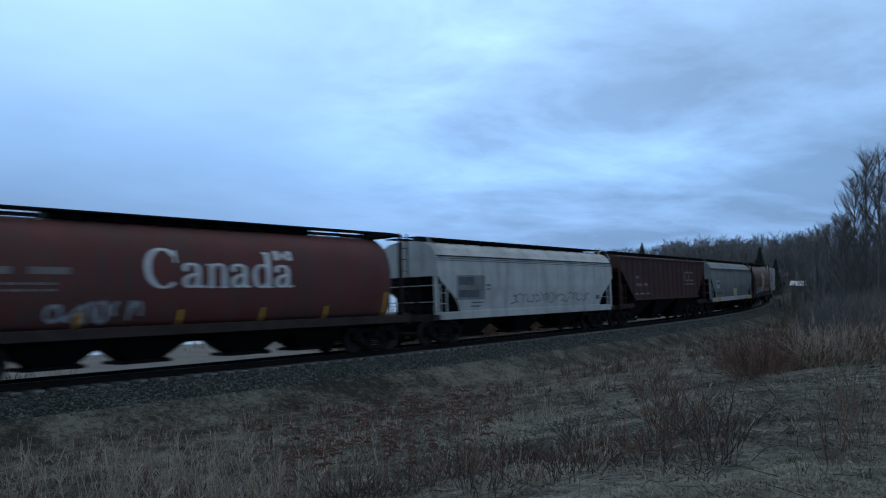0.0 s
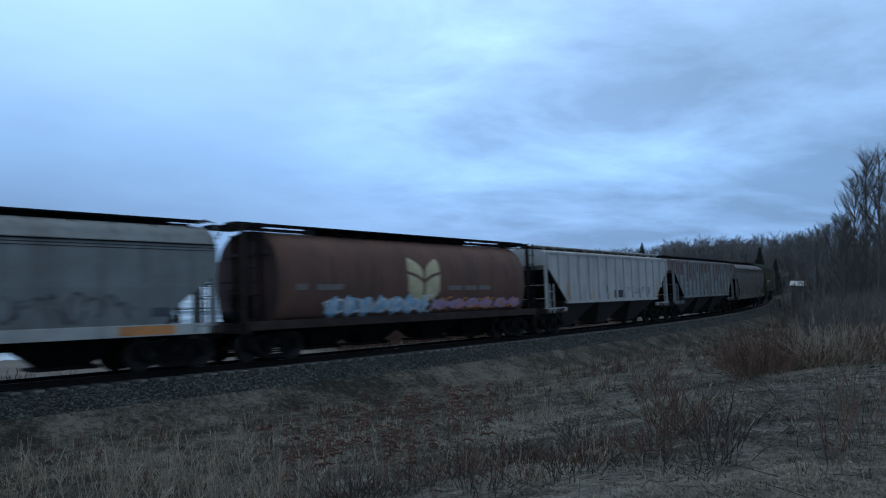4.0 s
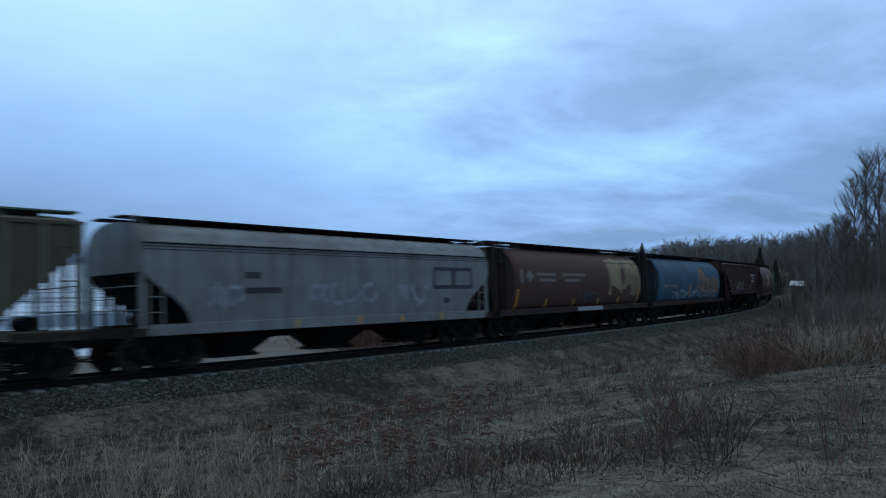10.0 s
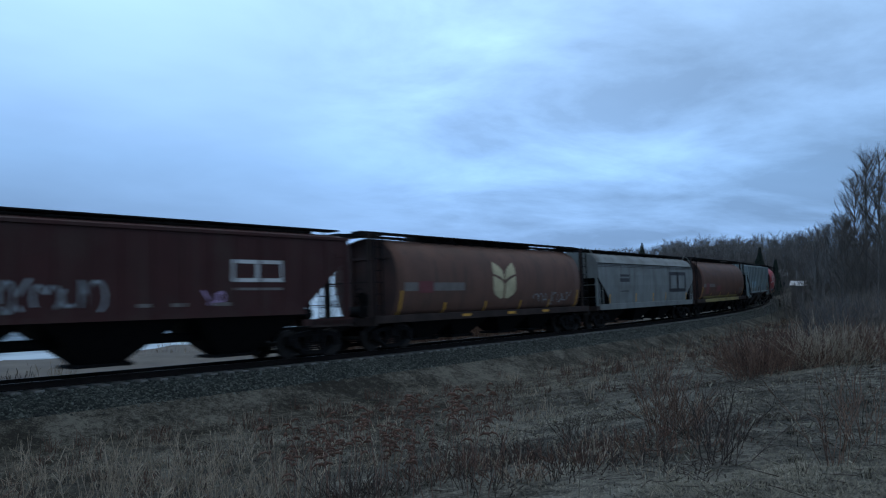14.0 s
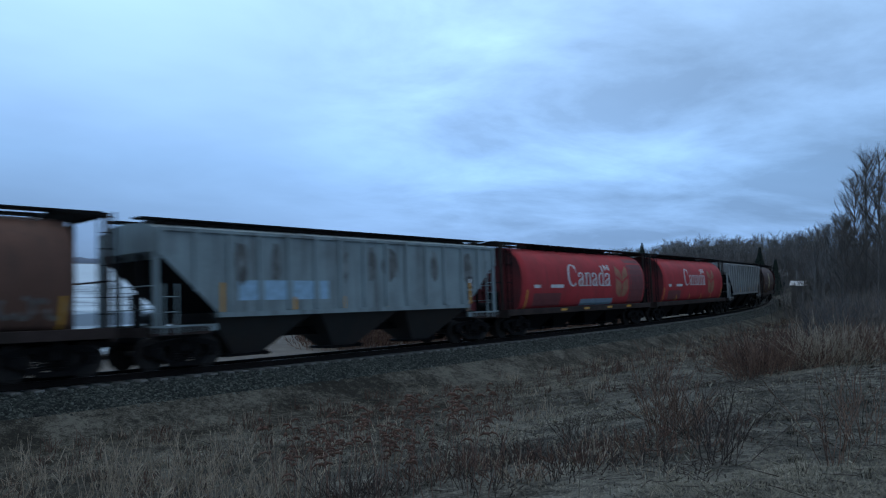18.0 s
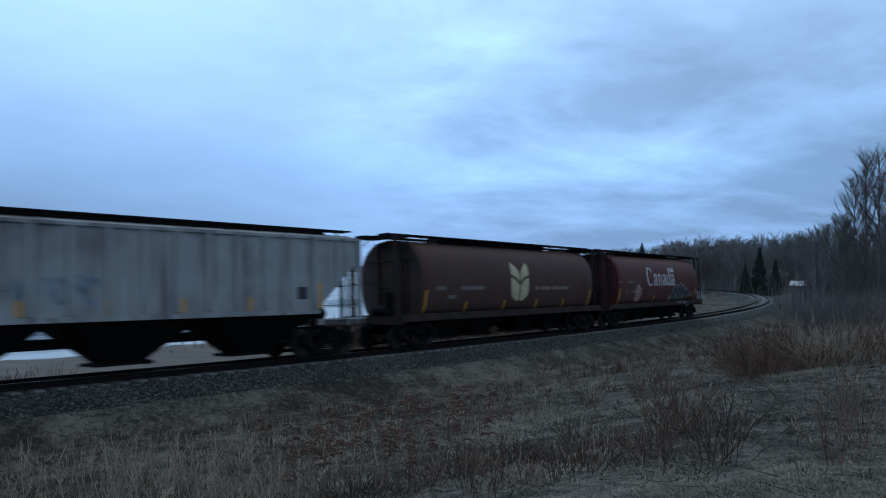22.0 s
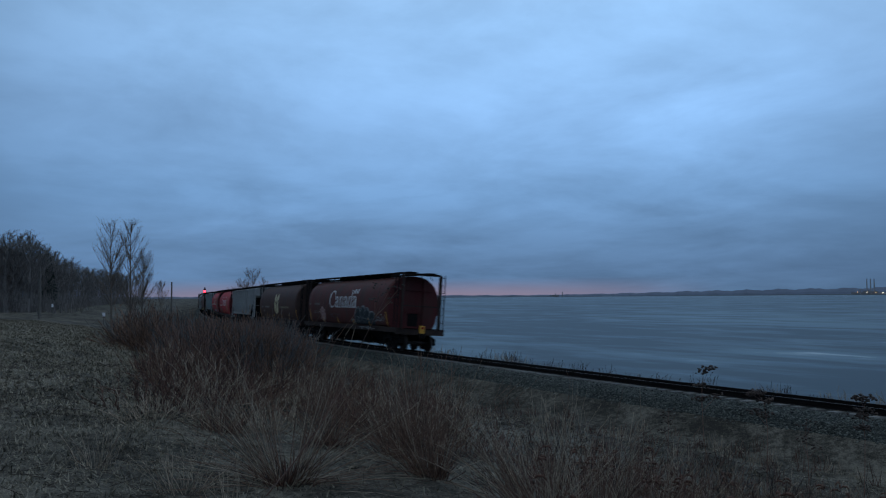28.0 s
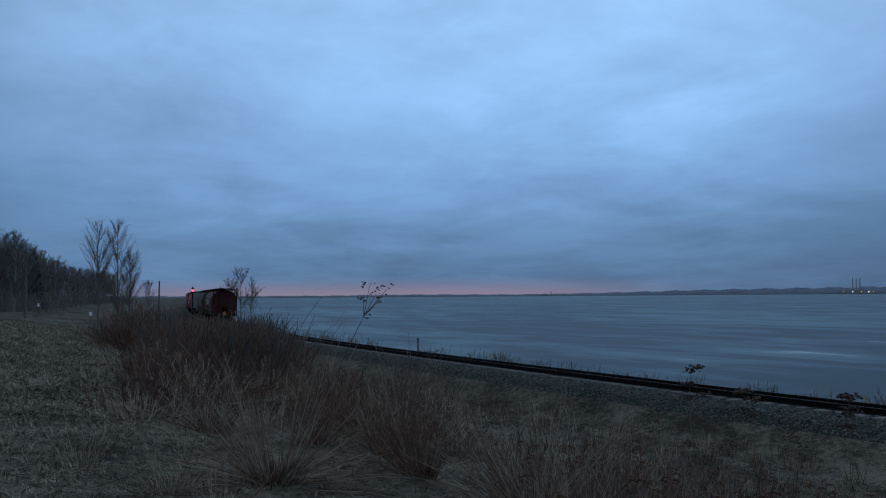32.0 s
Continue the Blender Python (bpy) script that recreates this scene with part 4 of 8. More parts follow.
def chute(car, x, top_half, z_top, z_bot, half_bot, w_top, w_bot, mat, gate=True):
    bm = bmesh.new()
    a = [bm.verts.new((x + i * top_half, j * w_top, z_top)) for i, j in ((-1, -1), (1, -1), (1, 1), (-1, 1))]
    b = [bm.verts.new((x + i * half_bot, j * w_bot, z_bot)) for i, j in ((-1, -1), (1, -1), (1, 1), (-1, 1))]
    for k in range(4):
        bm.faces.new((a[k], b[k], b[(k + 1) % 4], a[(k + 1) % 4])[::-1])
    bm.faces.new(a)
    bm.faces.new(b[::-1])
    h = part("hopper_chute", bm, mat, car)
    if gate:
        g = boxes((x - half_bot - 0.28, x + half_bot + 0.28, -w_bot - 0.06, w_bot + 0.06, z_bot - 0.09, z_bot), bevel=0.015)
        tube(g, (x + half_bot + 0.2, -w_bot - 0.14, z_bot - 0.04), (x + half_bot + 0.2, w_bot + 0.14, z_bot - 0.04), 0.045, 8)
        tube(g, (x + half_bot + 0.05, -w_bot - 0.16, z_bot - 0.02), (x + half_bot + 0.05, -w_bot - 0.05, z_bot - 0.02), 0.085, 8)
        part("outlet_gate", g, M["dark"], h)


BRACKET = {}


def roof_gear(car, x_end, half_w, z, mat, hatch, hatch_half, walk_mat):
    """Running boards beside a long trough hatch, on brackets."""
    for s in (-1, 1):
        part("running_board", boxes((-x_end, x_end, *sorted((s * (half_w - 0.52), s * half_w)), z - 0.03, z + 0.02), bevel=0.008), walk_mat, car, "dark steel running board")
    if walk_mat.name not in BRACKET:
        bm = bmesh.new()
        tube(bm, (0, 0, 0), (0.12, -0.27, -0.31), 0.022, 5)
        BRACKET[walk_mat.name] = mesh_of("bracket", bm, walk_mat)
    for x in np.linspace(-x_end + 0.8, x_end - 0.8, 14):
        for s in (-1, 1):
            k = part_mesh("bracket", BRACKET[walk_mat.name], None, car)
            k.location, k.rotation_euler = (x, s * (half_w - 0.05), z - 0.03), (0, 0, 0 if s < 0 else math.pi)
    bm = boxes((-hatch_half, hatch_half, -0.32, 0.32, z - 0.18, z + 0.05), bevel=0.03)
    hatch_ob = part("trough_hatch", bm, hatch, car)
    k = -hatch_half + 0.4
    if "clamp" not in BRACKET:
        BRACKET["clamp"] = mesh_of("hatch_clamp", boxes((-0.03, 0.03, -0.36, 0.36, -0.1, 0.08), bevel=0.01), hatch)
    while k < hatch_half:
        part_mesh("hatch_clamp", BRACKET["clamp"], None, hatch_ob).location = (k, 0, z)
        k += 1.1


CYL = [(1.24, 1.22), (1.40, 1.36), (1.7, 1.46), (2.1, 1.545), (2.5, 1.575), (2.9, 1.56), (3.25, 1.48), (3.55, 1.34), (3.8, 1.12), (3.98, 0.86), (4.08, 0.60), (4.14, 0.30), (4.16, 0.0)]
WHEELS = []


def side_y(profile, z):
    return -float(np.interp(z, [p[0] for p in profile], [p[1] for p in profile]))


def stripe(car, profile, x, z0, h, w=0.115, mat=None):
    part("reflector", on_side(rects((x - w / 2, x + w / 2, z0, z0 + h)), profile, 0.012), mat or YELLOW, car, "yellow reflective stripe")


SHADED_END = {}


def cylinder_car(paint, length, stripes=True, trim=None, shaded_end_paint=None):
    """A cylindrical-sided grain hopper with open end platforms."""
    half = length / 2 + 0.23
    car, xe = new("hopper_car", None), 7.13
    trim, shaded_end_paint = trim or GRIMY_SILL, shaded_end_paint or SHADED_END.get(paint.name, SHADED_GRIMY_END)
    st = np.linspace(-1, 1, 23)
    bm = body_bmesh(CYL, [(0, xe), (9, xe)], st)
    bmesh.ops.inset_region(bm, faces=[f for f in bm.faces if abs(f.normal.x) > 0.9], thickness=0.14, depth=-0.05)
    me = bpy.data.meshes.new("body")
    bm.to_mesh(me)
    bm.free()
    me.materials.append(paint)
    me.materials.append(shaded_end_paint)
    # end faces take the paint that has shade mixed into its colour
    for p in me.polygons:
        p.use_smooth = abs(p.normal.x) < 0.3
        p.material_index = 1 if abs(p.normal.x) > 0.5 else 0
    part_mesh("body", me, None, car)
    # weld seams round the barrel
    for x in np.linspace(-xe * 0.72, xe * 0.72, 5):
        b = bmesh.new()
        for (z0, w0), (z1, w1) in zip(CYL, CYL[1:]):
            vs = [b.verts.new((x + i, -w - 0.006, z)) for i, z, w in ((-0.022, z0, w0), (0.022, z0, w0), (0.022, z1, w1), (-0.022, z1, w1))]
            b.faces.new(vs)
            vs = [b.verts.new((x + i, w + 0.006, z)) for i, z, w in ((0.022, z0, w0), (-0.022, z0, w0), (-0.022, z1, w1), (0.022, z1, w1))]
            b.faces.new(vs)
        part("weld_seam", b, paint, car)
    for s in (-1, 1):
        part("side_sill", boxes((-half + 0.68, half - 0.68, *sorted((s * 1.28, s * 1.47)), 0.98, 1.26), bevel=0.012), trim, car, "dirty painted side sill")
        # end bracing on the head: two posts, cross bar, and a near-black plate as the shade in the slope-sheet hole
        x = s * xe
        b = bmesh.new()
        for y in (-0.62, 0.62):
            box(b, *sorted((x - s * 0.02, x + s * 0.12)), y - 0.07, y + 0.07, 1.1, 4.05)
        box(b, *sorted((x - s * 0.02, x + s * 0.10)), -1.2, 1.2, 3.35, 3.45)
        box(b, *sorted((x - s * 0.02, x + s * 0.08)), -0.6, 0.6, 2.1, 2.2)
        part("end_brace", b, shaded_end_paint, car)
        part("access_hole", boxes((*sorted((x - s * 0.03, x + s * 0.02)), -0.32, 0.32, 1.35, 2.05), bevel=0.02), M["dark"], car)
        # end platform, posts to the roof and ladder
        part("end_platform", boxes((*sorted((x, s * (half - 0.68))), -1.46, 1.46, 1.12, 1.2), (*sorted((s * (half - 0.80), s * (half - 0.68))), -1.46, 1.46, 0.9, 1.2)), trim, car)
        xp = s * (half - 0.78)
        for y in (-1.12, 1.12):
            part("end_post", boxes((xp - 0.06, xp + 0.06, y - 0.05, y + 0.05, 1.2, 4.24)), trim, car)
        part("end_rail", boxes((xp - 0.04, xp + 0.04, -1.2, 1.2, 4.18, 4.26)), trim, car)
        part("grab_rail", boxes((xp - 0.03, xp + 0.03, -1.2, 1.2, 2.45, 2.50)), trim, car)
        lad = part_mesh("ladder", ladder_mesh(1.0, 4.28, 0.42, M["dark"]), None, car)
        lad.location = (s * (half - 0.93) + (0 if s > 0 else 0.05), -s * 1.42, 0)
        lad2 = part_mesh("ladder", ladder_mesh(1.0, 4.28, 0.40, M["dark"]), None, car)
        lad2.location = (s * (half - 0.95), s * 1.42, 0)
        part("roof_end", boxes((*sorted((s * (xe - 0.25), s * (half - 0.66))), -1.05, 1.05, 4.24, 4.29)), M["dark"], car)
    bw = part_mesh("brake_wheel", BRAKE_WHEEL, None, car)
    bw.location = (-half + 0.66, -0.75, 1.98)
    part("brake_stand", boxes((-half + 0.70, -half + 0.80, -0.83, -0.67, 1.2, 2.0)), M["dark"], car)
    bm = bmesh.new()
    tube(bm, (-xe - 0.45, -0.5, 1.42), (-xe - 0.45, 0.5, 1.42), 0.2, 14)
    part("air_tank", bm, M["dark"], car)
    roof_gear(car, half - 0.72, 0.85, 4.33, trim, M["dark"], xe * 0.62, M["dark"])
    for k in (-4.3, -1.77, 1.77, 4.42):
        chute(car, k * xe / 7.22, 1.72, 1.24, 0.30, 0.50, 1.1, 0.45, M["dark"])
    if stripes:
        for x, h in ((-6.93, 0.88), (-4.16, 0.40), (-1.26, 0.40), (1.58, 0.40), (4.18, 0.40), (6.95, 0.82)):
            stripe(car, CYL, x * xe / 7.22, 1.27, h)
    running_gear(car, length / 2, TRUCK, M["dark"])
    return car, CYL, xe


FLOW = [(1.0, 1.50), (1.28, 1.50), (1.30, 1.46), (1.7, 1.50), (2.3, 1.55), (2.9, 1.56), (3.35, 1.545), (3.42, 1.54), (3.43, 1.50), (3.50, 1.495), (3.51, 1.52), (3.56, 1.51), (3.57, 1.46), (3.75, 1.38), (3.95, 1.16), (4.08, 0.85), (4.15, 0.45), (4.17, 0.0)]
FLOW_PLAIN = [(1.0, 1.50), (1.28, 1.50), (1.30, 1.46), (1.7, 1.50), (2.3, 1.55), (2.9, 1.56), (3.40, 1.53), (3.46, 1.52), (3.48, 1.44), (3.54, 1.43), (3.56, 1.46), (3.75, 1.38), (3.95, 1.16), (4.08, 0.85), (4.15, 0.45), (4.17, 0.0)]


def end_frames(car, half, xe, paint, z_low, ladder_top):
    """Corner posts, sills, grab rails and ladders of a hopper with slope-sheet ends."""
    for s in (-1, 1):
        x = s * xe
        part("end_sill", boxes((*sorted((s * (half - 0.80), s * (half - 0.68))), -1.5, 1.5, 0.95, 1.22), (*sorted((s * (xe - 1.7), s * (half - 0.68))), -1.5, -1.38, 0.98, 1.2), (*sorted((s * (xe - 1.7), s * (half - 0.68))), 1.38, 1.5, 0.98, 1.2)), GRIMY_SILL, car, "grimy end sill")
        for y in (-1, 1):
            part("corner_post", boxes((*sorted((x - s * 0.10, x + s * 0.02)), *sorted((y * 1.36, y * 1.48)), 1.2, z_low + 0.1)), paint, car)
            lad = part_mesh("ladder", ladder_mesh(1.0, ladder_top if y == -s else 2.4, 0.42, paint), None, car)
            lad.location = (x - s * 0.42, y * 1.50, 0)
            b = bmesh.new()
            tube(b, (x + s * 0.03, -1.4, 2.35 if y < 0 else 1.7), (x + s * 0.03, 1.4, 2.35 if y < 0 else 1.7), 0.016, 6)
            part("grab_rail", b, paint, car)
        for y in (-0.55, 0.55):
            part("end_post", boxes((*sorted((x - s * 0.12, x - s * 0.02)), y - 0.05, y + 0.05, 1.2, z_low)), M["dark"], car)
        b = bmesh.new()
        tube(b, (x - s * 0.9, -0.45, 1.42), (x - s * 0.9, 0.45, 1.42), 0.19, 12)
        part("air_tank", b, M["dark"], car)
    bw = part_mesh("brake_wheel", BRAKE_WHEEL, None, car)
    bw.location = (-half + 0.66, -0.7, 2.0)
    part("brake_stand", boxes((-half + 0.70, -half + 0.80, -0.78, -0.62, 1.2, 2.0)), M["dark"], car)


def curved_car(paint, length, profile=FLOW, sill=None, stripes=False, walk_mat=None):
    """A curved-side covered hopper with a banded roof line and slope-sheet ends."""
    half, xe = length / 2 + 0.23, 7.90
    car = new("hopper_car", None)
    cut = [(1.0, xe - 1.55), (1.3, xe - 1.5), (1.6, xe - 1.38), (1.9, xe - 1.1), (2.2, xe - 0.65), (2.5, xe - 0.22), (2.72, xe), (9, xe)]
    prof = [p for p in profile if p[0] >= 1.28]
    extra = [(z, -side_y(profile, z)) for z in (1.45, 1.6, 1.8, 2.0, 2.15, 2.45, 2.6, 2.72)]
    prof = sorted(set(prof + extra))
    me = bpy.data.meshes.new("body")
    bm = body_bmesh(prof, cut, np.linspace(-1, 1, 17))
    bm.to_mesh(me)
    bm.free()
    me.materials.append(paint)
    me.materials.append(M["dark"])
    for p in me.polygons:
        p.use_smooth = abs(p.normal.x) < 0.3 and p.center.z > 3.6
        # slope sheets under the overhang go near black: shade painted on
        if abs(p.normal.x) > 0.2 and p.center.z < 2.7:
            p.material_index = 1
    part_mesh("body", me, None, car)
    for s in (-1, 1):
        part("side_sill", boxes((-xe + 0.25, xe - 0.25, *sorted((s * 1.30, s * 1.505)), 0.98, 1.29), bevel=0.01), sill or paint, car, "pale painted side sill")
        part("gutter", boxes((-xe + 0.02, xe - 0.02, *sorted((s * 1.50, s * 1.545)), 3.50, 3.53)), M["dark"], car)
        for z in (3.33, 3.41):
            part("seam_bead", boxes((-xe + 0.02, xe - 0.02, *sorted((s * 1.52, s * 1.558)), z, z + 0.016)), GRIMY_SILL, car)
    end_frames(car, half, xe, paint, 2.75, 2.75)
    roof_gear(car, half - 0.80, 0.80, 4.29, paint, M["dark"], xe * 0.9, walk_mat or M["dark"])
    for s in (-1, 1):
        b = bmesh.new()
        pts = [(s * (xe - 0.5), -1.0, 4.02), (s * (xe - 0.1), -1.02, 4.3), (s * (xe + 0.12), -1.2, 4.2), (s * (xe + 0.08), -1.45, 3.7)]
        for a, c in zip(pts, pts[1:]):
            tube(b, a, c, 0.02, 6)
        part("roof_grab", b, paint, car)
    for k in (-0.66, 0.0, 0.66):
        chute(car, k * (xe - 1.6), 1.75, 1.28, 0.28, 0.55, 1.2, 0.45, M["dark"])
    if stripes:
        for t, h in ((-0.80, 0.75), (-0.52, 0.36), (-0.12, 0.36), (0.2, 0.36), (0.55, 0.36), (0.84, 0.75)):
            stripe(car, profile, t * xe, 1.30 if h > 0.5 else 1.32, h)
    running_gear(car, length / 2, TRUCK, M["dark"])
    return car, profile, xe


FLAT = [(1.55, 1.50), (1.6, 1.50), (3.85, 1.50), (3.92, 1.48), (4.02, 1.2), (4.12, 0.75), (4.16, 0.0)]


def ribbed_car(paint, length, ribs=17, low=None, stripes=True, rib_mat=None, walk_mat=None, rib_top=3.86, rib_w=0.085, rib_d=0.075):
    """A flat-sided covered hopper stiffened with vertical ribs, its ends cut away over the trucks."""
    half, xe = length / 2 + 0.23, 8.0
    car = new("hopper_car", None)
    cut = [(1.55, xe - 1.95), (1.6, xe - 1.92), (3.30, xe), (9, xe)]
    prof = sorted(set(FLAT + [(z, 1.50) for z in (2.0, 2.4, 2.8, 3.1, 3.3)]))
    me = bpy.data.meshes.new("body")
    bm = body_bmesh(prof, cut, np.linspace(-1, 1, 9))
    bm.to_mesh(me)
    bm.free()
    me.materials.append(paint)
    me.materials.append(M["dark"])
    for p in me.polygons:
        # cut-away ends below the body are near black, as painted shade
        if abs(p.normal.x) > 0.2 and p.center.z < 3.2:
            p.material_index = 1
    part_mesh("body", me, None, car)
    shared = {}
    for x in np.linspace(-xe + 0.12, xe - 0.12, ribs):
        z0 = max(1.56, float(np.interp(abs(x), [xe - 1.93, xe], [1.58, 3.28])))
        key = round(z0, 2)
        if key not in shared:
            shared[key] = mesh_of("rib", boxes((-rib_w, rib_w, -rib_d, 0.0, z0, rib_top), bevel=0.012), rib_mat or paint)
        for s in (-1, 1):
            r = part_mesh("rib", shared[key], None, car)
            r.location, r.rotation_euler = (x, s * 1.5, 0), (0, 0, 0 if s < 0 else math.pi)
    for s in (-1, 1):
        part("top_chord", boxes((-xe, xe, *sorted((s * 1.49, s * 1.57)), 3.86, 3.95)), paint, car)
        part("side_sill", boxes((-xe + 1.95, xe - 1.95, *sorted((s * 1.42, s * 1.58)), 1.42, 1.56), (-half + 0.7, -xe + 1.95, *sorted((s * 1.38, s * 1.5)), 1.05, 1.25), (xe - 1.95, half - 0.7, *sorted((s * 1.38, s * 1.5)), 1.05, 1.25)), paint, car)
    end_frames(car, half, xe, paint, 3.3, 3.4)
    roof_gear(car, half - 0.80, 0.95, 4.27, paint, M["dark"], xe * 0.92, walk_mat or M["dark"])
    for k in (-0.62, 0.0, 0.62):
        chute(car, k * (xe - 1.2), 2.05, 1.56, 0.28, 0.55, 1.42, 0.45, low or M["dark"])
    if stripes:
        for t, h in ((-0.74, 0.85), (-0.40, 0.40), (-0.13, 0.40), (0.14, 0.40), (0.42, 0.40), (0.76, 0.85)):
            stripe(car, [(1.0, 1.56), (4, 1.56)], t * xe, 1.58, h)
    running_gear(car, length / 2, TRUCK, M["dark"])
    return car, [(1.0, 1.5), (4, 1.5)], xe
# ---- the cars, front to rear; MID: middles, metres along the line at 0 s ----
MID = [11.38, 29.05, 46.15, 63.52, 80.65, 97.9, 115.28, 132.59, 149.9, 167.25, 184.34, 201.6, 219.13, 236.6, 253.78, 270.94, 288.16, 305.34, 322.79, 340.13, 358.42, 375.95]
CARS = []


def paint(name, colour, stain=DIRT, amount=0.45, streak=0.45, vary=0.18, rough=0.65, streak_colour=DIRT):
    m = material(name, colour, rough, vary=vary, scale=0.9, fine=14, stain=stain, stain_amount=amount, stain_scale=0.55, streak=(*streak_colour, streak))
    m.node_tree.nodes["Principled BSDF"].inputs["Specular IOR Level"].default_value = 0.2
    return m


def done(car, label):
    tagged(car, label, "hopper car", group="cars of the grain train")
    CARS.append(car)


def art(car, name, bm, profile, mat, label="", lift=0.008):
    for piece in (islands(bm) if name in ("patch", "stencil") else [bm]):
        part(name, on_side(piece, profile, lift), mat, car, label)


def islands(bm):
    """Each joined piece of some flat art as a mesh of its own."""
    left, out = set(bm.verts), []
    while left:
        todo, found = [left.pop()], []
        while todo:
            v = todo.pop()
            found.append(v)
            for e in v.link_edges:
                o = e.other_vert(v)
                if o in left:
                    left.discard(o)
                    todo.append(o)
        new_bm, twin = bmesh.new(), {}
        for v in found:
            twin[v] = new_bm.verts.new(v.co)
        for f in {f for v in found for f in v.link_faces}:
            new_bm.faces.new([twin[v] for v in f.verts])
        out.append(new_bm)
    bm.free()
    return sorted(out, key=lambda b: min(tuple(v.co) for v in b.verts))


def small_print(car, profile, x, z, mat=FADED, seed=1, rows=2, w=1.6):
    """Reporting marks and data stencils, as plain bars."""
    rng = random.Random(seed)
    art(car, "stencil", rects((x, x + 0.55, z + 0.42, z + 0.60), (x + 0.95, x + 0.95 + w * 0.62, z + 0.42, z + 0.60)), profile, mat)
    bars = []
    for r in range(rows):
        k = x
        while k < x + w:
            n = rng.uniform(0.12, 0.4)
            bars.append((k, min(k + n, x + w), z + r * 0.16, z + r * 0.16 + 0.06))
            k += n + 0.08
    art(car, "stencil", rects(*bars), profile, mat)


def canada(car, profile, x=0.0, mat=WHITE):
    art(car, "lettering", serif_word("Canada", x - 2.63, x + 2.40, 2.27, 3.37), profile, mat, "white lettering")
    z = 3.15
    b = rects((x + 1.72, x + 1.90, z - 0.02, z + 0.28), (x + 2.22, x + 2.40, z - 0.02, z + 0.28))
    poly(b, [(x + 1.97, z + 0.12), (x + 2.06, z - 0.02), (x + 2.15, z + 0.12), (x + 2.06, z + 0.27)])
    art(car, "flag_mark", b, profile, mat)


def block_mark(car, profile, x0, x1, z0, z1, mat):
    """A two-part railway emblem, as plain rounded outlines."""
    w, t = (x1 - x0) / 2, (z1 - z0) * 0.17
    b = bmesh.new()
    for a, c in ((x0, x0 + w * 0.95), (x0 + w * 1.05, x1)):
        stroke(b, [(a, z0 + t / 2), (c, z0 + t / 2), (c, z1 - t / 2), (a, z1 - t / 2), (a, z0 + t / 2)], t)
    art(car, "emblem", b, profile, mat)


def build_train():
    red_old = paint("faded_oxide_red", (0.122, 0.040, 0.033), amount=0.75, streak=0.8)
    red = paint("bright_red", (0.46, 0.045, 0.05), amount=0.25, streak=0.25)
    brown = paint("weathered_brown", (0.15, 0.078, 0.056), amount=0.5, streak=0.6)
    brown_dark = paint("dark_brown", (0.090, 0.045, 0.034), amount=0.55, streak=0.6)
    maroon = paint("dark_maroon", (0.058, 0.021, 0.019), amount=0.5, streak=0.45)
    grey_pale = paint("pale_grey", (0.47, 0.47, 0.44), amount=0.3, streak=0.35)
    grey_mid = paint("mid_grey", (0.215, 0.232, 0.222), amount=0.4, streak=0.4)
    grey_dark = paint("warm_grey", (0.165, 0.155, 0.138), amount=0.45, streak=0.5)
    white = paint("chalk_white", (0.48, 0.47, 0.445), amount=0.2, streak=0.3)
    green = paint("olive_green", (0.085, 0.082, 0.05), amount=0.5, streak=0.5)
    blue = paint("teal_blue", (0.046, 0.118, 0.178), amount=0.7, streak=0.7)
    ice_blue = paint("ice_blue", (0.26, 0.325, 0.335), amount=0.4, streak=0.55)
    rusty = material("rusting_white", (0.235, 0.262, 0.262), 0.7, vary=0.25, scale=0.9, fine=14, stain=(0.15, 0.075, 0.055), stain_amount=0.85, stain_scale=0.9, streak=(0.12, 0.06, 0.045, 0.9))
    rust_red = material("rust_patch", (0.150, 0.056, 0.036), 0.9, vary=0.5, scale=3, fine=30, stain=(0.20, 0.19, 0.18), stain_amount=0.7, stain_scale=2.2)
    # side colours darkened for the ends: shade between cars is painted in
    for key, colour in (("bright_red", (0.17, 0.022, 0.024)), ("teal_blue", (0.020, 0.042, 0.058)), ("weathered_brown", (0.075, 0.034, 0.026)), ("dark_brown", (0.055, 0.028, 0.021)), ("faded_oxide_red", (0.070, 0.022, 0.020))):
        SHADED_END[key] = material("end_" + key, colour, 0.8, vary=0.3, scale=2, fine=20, stain=(0.025, 0.019, 0.017), stain_amount=0.6, stain_scale=1.0)
    dull = paint("dusty_chute", (0.055, 0.053, 0.05), amount=0.5, streak=0.4)

    # 0 oxide red barrel
    c, p, xe = cylinder_car(red_old, LENGTH)
    canada(c, p, 0.25)
    small_print(c, p, -6.3, 2.2, seed=2)
    art(c, "overspray", scrawl(3, -4.9, -2.4, 1.35, 1.95, 0.09, 8), p, SILVER)
    done(c, "faded oxide-red cylindrical grain hopper with white Canada lettering")

    # 1 pale grey curved side
    c, p, xe = curved_car(grey_pale, LENGTH)
    art(c, "patch", rects((-6.65, -4.6, 1.75, 2.75)), p, grey_mid, lift=0.004)
    art(c, "stencil", rects((-6.5, -5.4, 2.35, 2.68), (-6.5, -5.0, 1.85, 2.15), (-4.5, -4.2, 2.3, 2.38), (-4.5, -4.2, 2.15, 2.2)), p, INK)
    art(c, "overspray", scrawl(5, -2.5, 5.2, 1.42, 2.05, 0.05, 16), p, SPRAY_GREY)
    art(c, "stencil", rects((-5.6, -4.9, 1.45, 1.5), (-5.6, -4.7, 1.6, 1.65), (5.9, 6.3, 1.6, 1.8)), p, INK)
